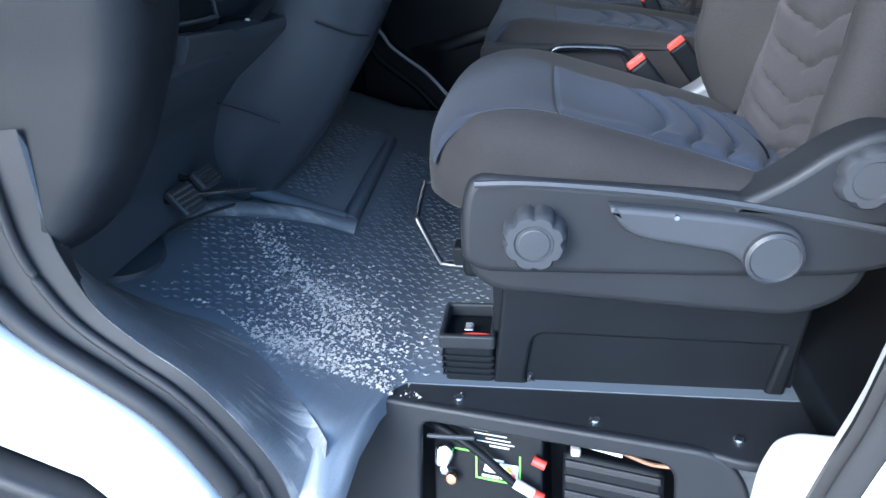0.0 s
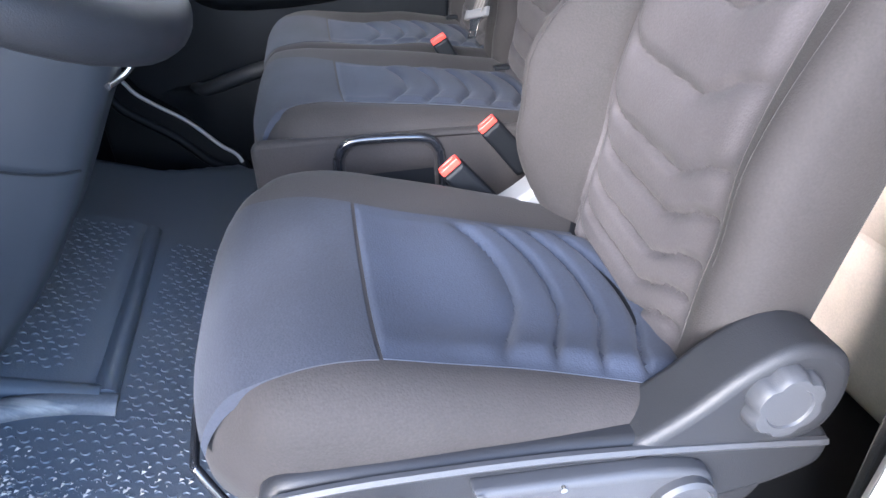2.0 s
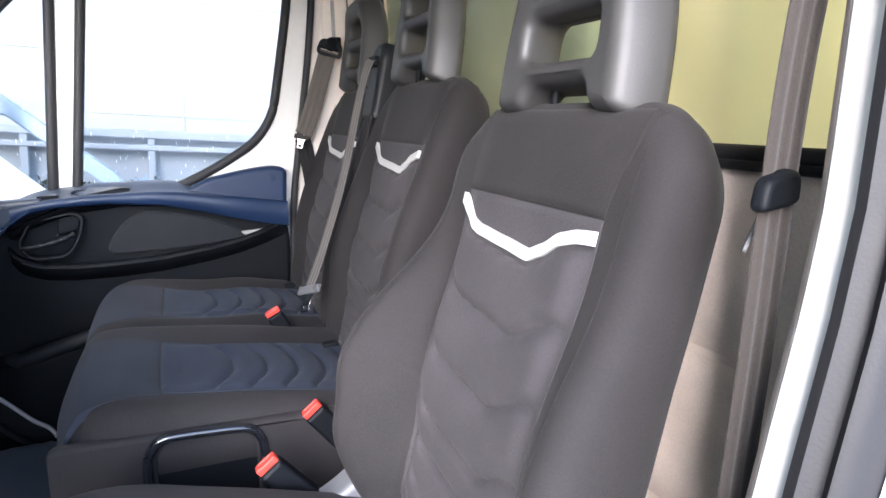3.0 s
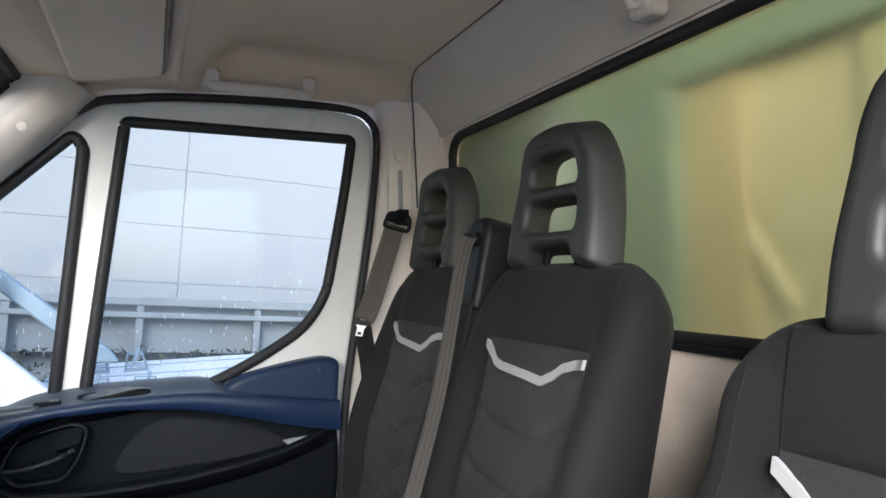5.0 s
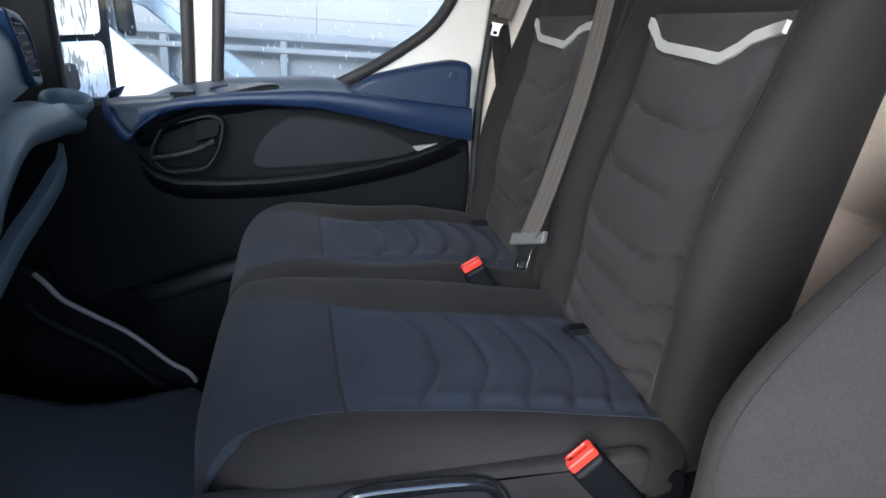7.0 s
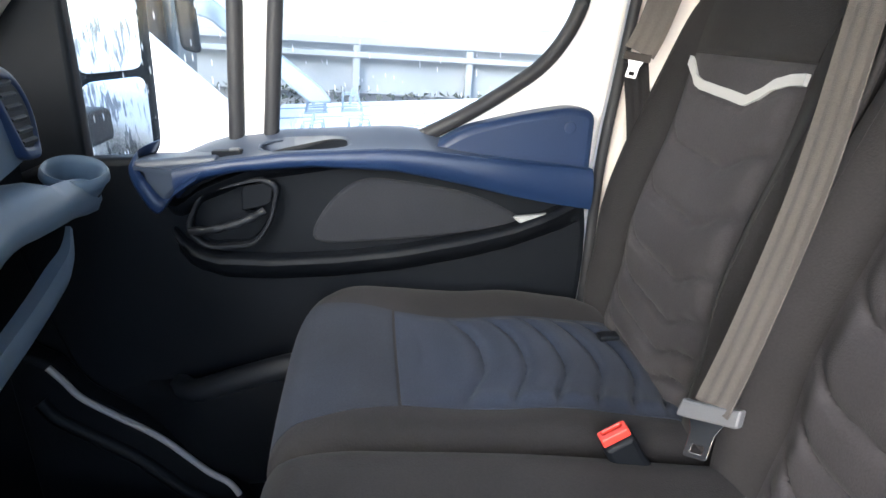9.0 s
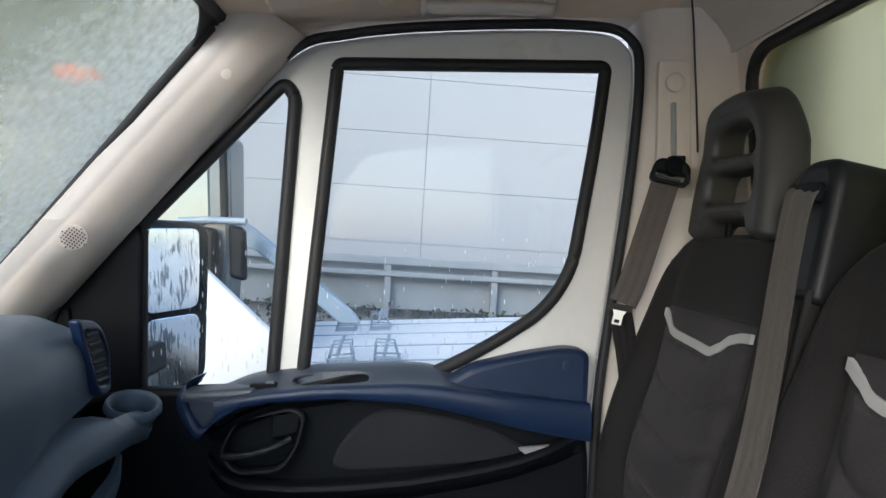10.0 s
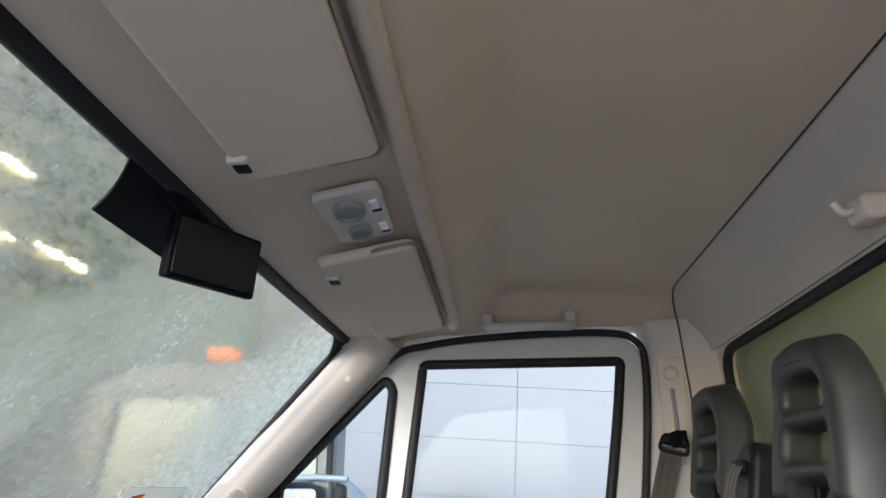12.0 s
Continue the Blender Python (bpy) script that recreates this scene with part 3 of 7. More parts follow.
# passenger door: painted frame with two window openings
main_win = rounded([(0.066, 1.386), (0.566, 1.381), (0.545, 1.245), (0.497, 1.000), (0.445, 0.925), (0.330, 0.855), (0.205, 0.800),
                    (-0.012, 0.790)], [0.012, 0.012, 0.2, 0.16, 0.1, 0.2, 0.05, 0.01], 6)
quarter = rounded([(-0.030, 1.352), (-0.012, 1.325), (-0.066, 0.79), (-0.300, 0.79), (-0.292, 1.094)], [0.03, 0.05, 0.01, 0.01, 0.02], 6)
outer = spline([(-0.44, 0.93), (-0.24, 1.165), (-0.03, 1.388), (0.09, 1.432), (0.30, 1.449), (0.53, 1.449), (0.604, 1.425), (0.620, 1.36),
                (0.602, 1.18), (0.560, 0.915), (0.535, 0.75), (0.51, 0.45), (0.44, 0.22), (0.25, 0.10), (-0.12, 0.08),
                (-0.33, 0.28), (-0.43, 0.60)], True, 6)
door = thing("door_passenger", (0.1, 1.745, 0.1), "closed white passenger door with navy armrest and dark lower lining", "door",
             kind="structure")
part("door_frame", plate([outer, main_win, quarter], 0.036, 0.008, wall_y(1.752)), PAINT, door, "white painted door frame")
for nm, lp in (("window_seal", main_win), ("window_seal", quarter)):
    part(nm, tube([(q[0], 1.733, q[1]) for q in lp], 0.0125, True, 8, 1.0), RUBBER, door, "black rubber window seal")
for lp in (main_win, quarter):
    c = sum((Vector(q[:2]) for q in lp), Vector((0, 0))) / len(lp)
    big = [c + (Vector(q[:2]) - c) * 1.02 for q in lp]
    g = part("pane", plate([big], 0.004, 0.0008, wall_y(1.760)), SIDE_GLASS, door, "clear glass with rain drops")
    g.visible_shadow = False
solo("door_opening_seal", tube([(q[0], 1.706, q[1]) for q in [p[:2] for p in outer][:70]], 0.0095, False, 8), RUBBER,
     "black rubber door opening seal", "door seal", kind="structure")
# sail panel before the quarter light
part("sail_panel", plate([rounded([(-0.465, 0.93), (-0.302, 1.112), (-0.282, 1.075), (-0.296, 0.76), (-0.47, 0.76)], 0.015)], 0.03, 0.008,
                         wall_y(1.728)), BLACK, door, "black triangular mirror panel")


def ring(pts, y, r, flat=1.0):
    return tube([(a, y, b) for a, b in [p[:2] for p in pts]], r, True, 8, flat)


# armrest: a dark top inside a navy edge that loops round the front end
def edge_z(x):
    return float(np.interp(x, (-0.21, -0.15, -0.109, -0.066, 0.018, 0.172, 0.233, 0.322, 0.413, 0.512), (0.797, 0.788, 0.796, 0.801, 0.808, 0.809, 0.805, 0.791, 0.776, 0.760)))


TRAY = (0.050, 1.6905, 0.068, 0.0185)


def ledge_at(x, v):
    """The armrest's top: it climbs from the rolled edge to the window, with an oblong tray that grows shallow to the rear."""
    tip = 1.658 + 0.006 * ease(-0.10, -0.19, x)
    y = tip + (1.745 - tip) * v
    rise = 0.024 * ease(-0.24, -0.06, x) * (1 - ease(0.20, 0.34, x))
    z = edge_z(x) + rise * (0.25 * v + 0.75 * ease(0.0, 0.9, v))
    oval = abs((x - TRAY[0]) / TRAY[2]) ** 3 + abs((y - TRAY[1]) / TRAY[3]) ** 3
    return (x, y, z - (0.006 + 0.018 * ease(0.115, 0.0, x)) * ease(1.15, 0.75, oval))


def tray_at(r, a):
    """A black sheet for the tray's shade, laid on its floor."""
    x = TRAY[0] + TRAY[2] * 0.96 * r * math.copysign(abs(math.cos(a)) ** 0.67, math.cos(a))
    y = TRAY[1] + TRAY[3] * 0.96 * r * math.copysign(abs(math.sin(a)) ** 0.67, math.sin(a))
    tip = 1.658 + 0.006 * ease(-0.10, -0.19, x)
    q = ledge_at(x, (y - tip) / (1.745 - tip))
    return (x, y, q[2] + 0.0015)


def armrest_band():
    """The rolled navy edge that grows deeper towards the rear."""
    secs = []
    for x in lin(-0.150, 0.512, 56):
        zt = edge_z(x)
        zb = float(np.interp(x, (-0.15, -0.134, -0.10, -0.055, 0.066, 0.19, 0.28, 0.372, 0.44, 0.512), (0.742, 0.757, 0.773, 0.781, 0.784, 0.772, 0.750, 0.724, 0.706, 0.690)))
        tip = 1.6515 + 0.004 * ease(-0.08, -0.15, x) + 0.012 * ease(0.34, 0.512, x)
        h = zt - zb
        k = ease(0.20, 0.32, x)
        q = [(tip + 0.012 + k * (1.745 - tip - 0.012), zt - 0.006 * (1 - k)), (tip + 0.011 + k * (1.702 - tip - 0.011), zt - 0.001), (tip + 0.009, zt + 0.0012), (tip + 0.005, zt - 0.002), (tip + 0.002, zt - 0.16 * h), (tip, zt - 0.36 * h), (tip + 0.0005, zt - 0.58 * h), (tip + 0.004, zt - 0.80 * h), (tip + 0.011, zb + 0.02 * h),
             (tip + 0.022, zb), (1.715, zb + 0.004), (1.735, zb + 0.010)]
        secs.append([(x, a, b) for a, b in q])
    return loft(secs)


part("armrest", armrest_band(), NAVY, door, "navy blue rounded armrest")
part("armrest_top", sheet(lin(-0.206, 0.335, 150), lin(0, 1, 60), ledge_at, (0, 0, -0.006)), BLUE_BLACK, door, "dark blue-black armrest top with an oblong tray")
loop_ = spline([(-0.192, 1.732, 0.812), (-0.211, 1.692, 0.806), (-0.210, 1.670, 0.790), (-0.195, 1.661, 0.757), (-0.174, 1.657, 0.731), (-0.146, 1.655, 0.757), (-0.110, 1.654, 0.780)], False, 7)
part("armrest_collar", loft([[(p.x + a * 0.7, p.y + b, p.z + a) for a, b in ((-0.010, 0.004), (-0.006, -0.002), (0.004, -0.003), (0.010, 0.003), (0.011, 0.012), (-0.009, 0.020))] for p in loop_]), NAVY, door, "navy blue rounded front of the armrest")
part("armrest_nose", plate([rounded([(-0.210, 0.803), (-0.194, 0.757), (-0.172, 0.732), (-0.135, 0.764), (-0.080, 0.788), (-0.080, 0.808)], 0.008)], 0.060, 0.010, wall_y(1.697)), BLUE_BLACK, door, "dark front end of the armrest")
under = []
for x in lin(-0.165, 0.28, 40):
    z = float(np.interp(x, (-0.165, -0.15, -0.12, -0.03, 0.10, 0.235, 0.46), (0.732, 0.730, 0.752, 0.785, 0.798, 0.790, 0.705)))
    under.append([(x, 1.667, z), (x, 1.674, z - 0.010), (x, 1.690, z - 0.020), (x, 1.71, z - 0.03), (x, 1.71, z + 0.004)])
part("armrest_underside", loft(under), BLACK, door)
part("armrest_end", plate([rounded([(0.245, 0.800), (0.300, 0.832), (0.40, 0.852), (0.480, 0.861), (0.519, 0.852), (0.512, 0.74), (0.500, 0.683),
                                    (0.40, 0.74)], [0.01, 0.05, 0.05, 0.05, 0.03, 0.02, 0.02, 0.05])], 0.052, 0.012, wall_y(1.712)), NAVY, door,
     "navy rear riser of the armrest")
part("screw_cap", turned([(0.010, 0), (0.010, 0.003), (0.007, 0.004)], axes((0.475, 1.688, 0.828), (1, 0, 0), (0, 0, 1)), 16), NAVY, door)
# Black sheet over the recess, painting in the shade of the tray.
part("tray_shade", sheet(lin(0.02, 1, 10), lin(0, 2 * math.pi, 60), tray_at, (0, 0, -0.001)), BLACK, door, "black sheet for the shade in the tray")
part("tray_lip", tube([(TRAY[0] + TRAY[2] * 1.04 * math.copysign(abs(math.cos(a)) ** 0.67, math.cos(a)), TRAY[1] + TRAY[3] * 1.04 * math.sin(a), edge_z(-0.01) + 0.0075 + 0.009 * math.sin(a)) for a in lin(math.pi * 0.62, math.pi * 1.38, 14)], 0.003, sides=8), BLUE_BLACK, door, "rounded front lip of the tray")
part("window_switch", box(-0.092, -0.046, 1.676, 1.692, 0.800, 0.8125, 0.0015), BLACK, door, "small black window switch")
part("switch_rocker", box(-0.066, -0.050, 1.679, 1.690, 0.803, 0.8150, 0.002), HINGE, door, "pale rocker of the window switch")

# lower lining
lining = spline([(-0.40, 0.78), (-0.10, 0.80), (0.20, 0.80), (0.45, 0.74), (0.515, 0.68), (0.50, 0.45), (0.43, 0.23), (0.24, 0.11), (-0.12, 0.09),
                 (-0.32, 0.29), (-0.41, 0.58)], True, 5)
part("door_lining", plate([lining], 0.04, 0.012, wall_y(1.722)), BLACK, door, "black lower door lining")
lip = []
for x in lin(-0.168, 0.500, 50):
    zt = float(np.interp(x, (-0.168, -0.150, -0.10, -0.019, 0.08, 0.183, 0.30, 0.378, 0.468, 0.50), (0.690, 0.664, 0.644, 0.636, 0.635, 0.640, 0.655, 0.670, 0.698, 0.712)))
    d = 0.020 * ease(-0.13, -0.168, x) + 0.018 * ease(0.42, 0.50, x)
    lip.append([(x, 1.708, zt - 0.004), (x, 1.672 + d, zt + 0.001), (x, 1.664 + d, zt + 0.001), (x, 1.659 + d, zt - 0.003), (x, 1.657 + d, zt - 0.009), (x, 1.663 + d, zt - 0.018), (x, 1.674 + d, zt - 0.030), (x, 1.692, zt - 0.042), (x, 1.708, zt - 0.054)])
part("recess_lip", loft(lip), BLACK, door, "rolled black lower lip of the door recess")
pad_loop = spline([(0.052, 0.655), (0.075, 0.712), (0.130, 0.752), (0.20, 0.748), (0.31, 0.722), (0.385, 0.685), (0.395, 0.668), (0.30, 0.655), (0.15, 0.648)], True, 6)
part("cloth_pad", plate([pad_loop], 0.014, 0.005, wall_y(1.700)), DOOR_CLOTH, door, "charcoal cloth door pad")
part("reflector", plate([rounded([(0.378, 0.686), (0.452, 0.690), (0.440, 0.668), (0.408, 0.661)], 0.008)], 0.012, 0.003, wall_y(1.674)), PALE, door,
     "silver reflector at the armrest end")
bowl = rounded([(-0.152, 0.690), (-0.118, 0.752), (-0.02, 0.770), (0.006, 0.755), (-0.008, 0.700), (-0.040, 0.655), (-0.125, 0.652)], 0.02, 5)
bowl_in = [Vector((-0.073, 0.706)) + (Vector(q[:2]) - Vector((-0.073, 0.706))) * 0.88 for q in bowl]
part("handle_bezel", plate([bowl, bowl_in], 0.018, 0.005, wall_y(1.684)), GREY, door, "dark bezel of the door handle")
part("handle_bowl", plate([bowl_in], 0.006, 0.002, wall_y(1.702)), BLACK, door)
part("door_handle", tube(spline([(-0.142, 1.676, 0.686), (-0.10, 1.668, 0.690), (-0.055, 1.670, 0.700), (-0.024, 1.684, 0.712)]), [0.006, 0.0065, 0.007, 0.0075, 0.008] * 5,
                         sides=8), GREY, door, "pull handle of the passenger door")
part("lock_panel", plate([rounded([(-0.060, 0.712), (-0.055, 0.755), (-0.004, 0.760), (-0.012, 0.722)], 0.008)], 0.012, 0.003, wall_y(1.690)), BLACK, door)
# bottle pocket
pk = []
for x in lin(-0.30, 0.48, 24):
    tip = 1.645 + 0.05 * ease(-0.16, -0.30, x) + 0.05 * ease(0.35, 0.48, x)
    z = 0.400 + 0.062 * ease(-0.2, 0.15, x)
    pk.append([(x, 1.71, z + 0.01), (x, tip + 0.012, z), (x, tip, z - 0.012), (x, tip + 0.006, z - 0.12), (x, tip + 0.03, 0.20), (x, 1.71, 0.16)])
part("bottle_pocket", loft(pk), BLACK, door, "black moulded door pocket")
part("pocket_lip", tube(spline([(-0.205, 1.70, 0.395), (-0.170, 1.664, 0.402), (-0.10, 1.654, 0.424), (0.0, 1.650, 0.448), (0.12, 1.650, 0.462), (0.30, 1.652, 0.468), (0.47, 1.69, 0.465)]), 0.021, sides=12, flat=1.0), GREY,
     door, "rounded grey lip of the door pocket")
# light edge of the door opening, low in front
sill_p = spline([(-0.392, 1.652, 0.484), (-0.373, 1.652, 0.458), (-0.351, 1.652, 0.424), (-0.305, 1.652, 0.386), (-0.237, 1.652, 0.333), (-0.169, 1.652, 0.257), (-0.125, 1.652, 0.212), (-0.095, 1.652, 0.10)])
solo("footwell_arch", plate([[(p.x + 0.004, p.z - 0.010) for p in sill_p] + [(-0.10, 0.05), (-0.46, 0.05), (-0.46, 0.52)]], 0.05, 0.012, wall_y(1.679), 3), BLACK, "black arch box in the passenger footwell", "footwell lining", kind="structure")
solo("arch_step", tube([(p.x - 0.045, 1.655, p.z - 0.050) for p in sill_p[8:-8]], 0.014, sides=10), BLACK, "rounded step of the footwell lining", "footwell lining", kind="structure")
solo("kick_panel", plate([[(-1.0, 0.95), (-0.41, 0.95), (-0.385, 0.60), (-0.355, 0.42), (-0.27, 0.29), (-0.19, 0.20), (-0.17, 0.06), (0.30, 0.0), (0.56, 0.20), (0.84, 0.20), (0.84, -0.12), (-1.0, -0.12)]], 0.02, 0.004, wall_y(1.716)), BLACK,
     "black lining of the passenger footwell", "footwell lining", kind="structure")
solo("sill_edge", tube([(p.x, p.y, p.z - 0.012) for p in sill_p if p.x < -0.116], 0.0056, sides=8), PALE, "pale painted edge of the passenger door opening", "sill edge", kind="structure")


# side walls around the doors
def b_post(flip):
    f = (lambda y: other(y)) if flip else (lambda y: y)
    secs = []
    for z in (0.10, 0.45, 0.75, 0.92, 1.18, 1.36, 1.42, 1.47):
        fx = {0.10: 0.50, 0.45: 0.520, 0.75: 0.545, 0.92: 0.571, 1.18: 0.612, 1.36: 0.630, 1.42: 0.628, 1.47: 0.62}[z]
        q = [(fx, 1.715), (fx + 0.006, 1.690), (fx + 0.03, 1.672), (0.76, 1.660), (0.82, 1.63), (0.84, 1.78), (fx, 1.78)]
        secs.append([(a, f(b), z) for a, b in q])
    return loft(secs)


solo("b_pillar", b_post(False), BEIGE, "light grey pillar behind the passenger door", "pillar trim", "door pillars", "structure")


def gap_x(z):
    """The rear edge of the driver's door opening."""
    return float(np.interp(z, (-0.30, -0.10, 0.10, 0.22, 0.29, 0.39, 0.64, 0.72, 0.80, 0.88, 0.95, 1.1, 1.3, 1.47),
                           (0.345, 0.410, 0.455, 0.478, 0.494, 0.506, 0.532, 0.541, 0.558, 0.576, 0.587, 0.593, 0.598, 0.59)))


heights = lin(0.20, 1.47, 40)
solo("b_pillar", loft([[(gap_x(z) + a, b, z) for a, b in ((0.009, 0.117), (0.014, 0.124), (0.05, 0.134))] + [(0.76, 0.144, z), (0.83, 0.150, z), (0.85, 0.07, z)]
                       + [(gap_x(z) + 0.038, 0.07, z)] for z in heights]), BEIGE, "light beige pillar trim behind the driver's seat", "pillar trim", "door pillars", "structure")
solo("pillar_flange", loft([[(gap_x(z) + a, b, z) for a, b in ((0.002, 0.080), (0.0, 0.090), (0.004, 0.112), (0.008, 0.116), (0.040, 0.116), (0.03, 0.07))] for z in lin(-0.05, 1.47, 44)]), PAINT,
     "white painted flange of the driver's door opening", "pillar", kind="structure")
for x, y, z in ((0.632, 0.141, 0.78), (0.625, 0.141, 0.72), (0.614, 0.141, 0.66)):
    solo("fixing_hole", turned([(0.008, 0), (0.008, 0.003), (0.005, 0.002)], axes((x, y + 0.002, z), (1, 0, 0), (0, 0, -1)), 12), GREY, "dark fixing hole in the pillar trim", "fixing hole", "fixing holes")
rail = [(-0.02, 1.435), (0.10, 1.462), (0.30, 1.475), (0.56, 1.475), (0.64, 1.46), (0.84, 1.46), (0.84, 1.62), (-0.10, 1.55)]
solo("roof_side", plate([rail], 0.09, 0.012, wall_y(1.757)), LINER, "roof side over the passenger door", "roof", "roof sides", "structure")
solo("roof_side", plate([rail], 0.09, 0.012, wall_y(other(1.757))), PAINT, "white roof side over the driver's door opening", "roof", "roof sides", "structure")
solo("roof", box(-0.18, 0.90, -0.04, 1.79, 1.605, 1.635, 0.01), PAINT, "white outer roof of the cab", "roof", kind="structure")
low_side = spline([(-0.46, 0.96), (-0.44, 0.62), (-0.35, 0.28), (-0.14, 0.06), (0.25, 0.08), (0.46, 0.21), (0.52, 0.45)], False, 5)
solo("wall_side", plate([[(p[0], p[1]) for p in low_side] + [(0.90, 0.45), (0.90, -0.15), (-1.05, -0.15), (-1.05, 0.93)]], 0.04, 0.006, wall_y(1.775)), PAINT,
     "white side wall under the passenger door", "wall", kind="structure")


# ---- seats ----
def chevron(s):
    """The wavy line that runs across all seat faces; s from 0 on the outer side to 1."""
    pts = [(0.0, 0.0), (0.08, -0.013), (0.15, -0.027), (0.22, -0.031), (0.45, -0.035), (0.64, -0.039), (0.72, -0.030), (0.82, -0.014), (0.92, -0.007), (1.0, -0.005)]
    s = min(max(s, 0), 1)
    for (a, p), (b, q) in zip(pts, pts[1:]):
        if s <= b:
            return p + (q - p) * ease(a, b, s) * 0.4 + (q - p) * (s - a) / (b - a) * 0.6
    return pts[-1][1]


def wave(s):
    """A rounder wave, for the cushions."""
    return 0.35 * chevron(s) - 0.030 * math.sin(math.pi * min(max(s, 0), 1) ** 0.85) ** 1.4


def pillow_top(x0, x1, y0, y1, r, height):
    """Height over the plan of a cushion with rolled edges."""
    def top(x, y):
        e = min(x - x0, x1 - x, y - y0, y1 - y)
        z = height(x, y)
        if e < r:
            z -= r - math.sqrt(max(r * r - (r - max(e, 0)) ** 2, 0))
        return z
    return top


def flow(pts):
    """A smooth height curve through (x, z) points."""
    def f(x):
        if x <= pts[0][0]:
            return pts[0][1]
        for i in range(len(pts) - 1):
            (x1, b), (x2, c) = pts[i], pts[i + 1]
            if x <= x2:
                x0, a = pts[i - 1] if i else (2 * x1 - x2, b)
                x3, d = pts[i + 2] if i + 2 < len(pts) else (2 * x2 - x1, c)
                k, t = x2 - x1, (x - x1) / (x2 - x1)
                p, q = (c - a) / (x2 - x0) * k, (d - b) / (x3 - x1) * k
                return (2 * t ** 3 - 3 * t * t + 1) * b + (t ** 3 - 2 * t * t + t) * p + (3 * t * t - 2 * t ** 3) * c + (t ** 3 - t * t) * q
        return pts[-1][1]
    return f


def pad(m, x0, x1, y0, y1, corners, top, depth, nu=46, nv=40, bow=lambda x, y: x, skirt=((0.25, 1.006), (0.8, 1.004), (1.0, 0.97))):
    """A stuffed body: rolled top, skirt that may taper, plan corners rounded by one radius on each side."""
    cx, cy, hx, hy = (x0 + x1) / 2, (y0 + y1) / 2, (x1 - x0) / 2, (y1 - y0) / 2
    bm = bmesh.new()

    def plan(i, j):
        x, y = hx * math.sin(math.pi / 2 * (2 * i / (nu - 1) - 1)), hy * math.sin(math.pi / 2 * (2 * j / (nv - 1) - 1))
        z = top(cx + x, cy + y)
        corner = corners[1] if y > 0 else corners[0]
        dx, dy = (abs(x) - hx + corner) / corner, (abs(y) - hy + corner) / corner
        if dx > 0 and dy > 0:
            k = max(dx, dy) / math.hypot(dx, dy)
            x = math.copysign(hx - corner + corner * dx * k, x)
            y = math.copysign(hy - corner + corner * dy * k, y)
        return bow(cx + x, cy + y), cy + y, z

    grid = [[bm.verts.new(m @ Vector(plan(i, j))) for j in range(nv)] for i in range(nu)]
    for i in range(nu - 1):
        for j in range(nv - 1):
            bm.faces.new((grid[i][j], grid[i + 1][j], grid[i + 1][j + 1], grid[i][j + 1]))
    idx = [(i, 0) for i in range(nu)] + [(nu - 1, j) for j in range(1, nv)] + [(i, nv - 1) for i in range(nu - 2, -1, -1)] + [(0, j) for j in range(nv - 2, 0, -1)]
    rim_ = [grid[i][j] for i, j in idx]
    inv = m.inverted()
    prev = rim_
    for k, (s, g) in enumerate(skirt):
        nxt = []
        for v in rim_:
            p = inv @ v.co
            nxt.append(bm.verts.new(m @ Vector((cx + (p.x - cx) * g, cy + (p.y - cy) * g, p.z + (-depth - p.z) * s))))
        for a in range(len(prev)):
            b = (a + 1) % len(prev)
            bm.faces.new((prev[a], prev[b], nxt[b], nxt[a]))
        prev = nxt
    bm.faces.new(prev)
    return bm


def patch(m, x0, x1, y0, y1, top, lift, nu, nv, narrow=lambda x: 1.0, bow=lambda x, y: x):
    """A panel of cloth laid on a cushion."""
    yc, hy = (y0 + y1) / 2, (y1 - y0) / 2

    def f(x, v):
        y = yc + hy * v * narrow(x)
        rim_ = min(1, ease(0, 0.030, (1 - abs(v)) * hy), (x - x0) / 0.005, (x1 - x) / 0.005)
        return m @ Vector((bow(x, y), y, top(x, y) + lift(x, (1 - v) / 2) * max(rim_, 0) + 0.001))
    d = m.to_3x3() @ Vector((0, 0, -0.014))
    return sheet(lin(x0, x1, nu), lin(-1, 1, nv), f, d)


def quilt(lines, sign, amount, line=chevron):
    """Pleats between wavy stitched lines."""
    rows = sorted(lines)
    rows = [2 * rows[0] - rows[1]] + rows + [2 * rows[-1] - rows[-2]]

    def lift(x, s):
        v = x - sign * line(s)
        f = 0.0
        for a, b in zip(rows, rows[1:]):
            if a <= v < b:
                f = (v - a) / (b - a)
        return 0.001 + amount * (1 - abs(2 * f - 1) ** 4.2)
    return lift


LEAN = (0.243, 0, 0.970)


def back_frame(x, y, z):
    return axes((x, y, z), LEAN, (0, 1, 0))


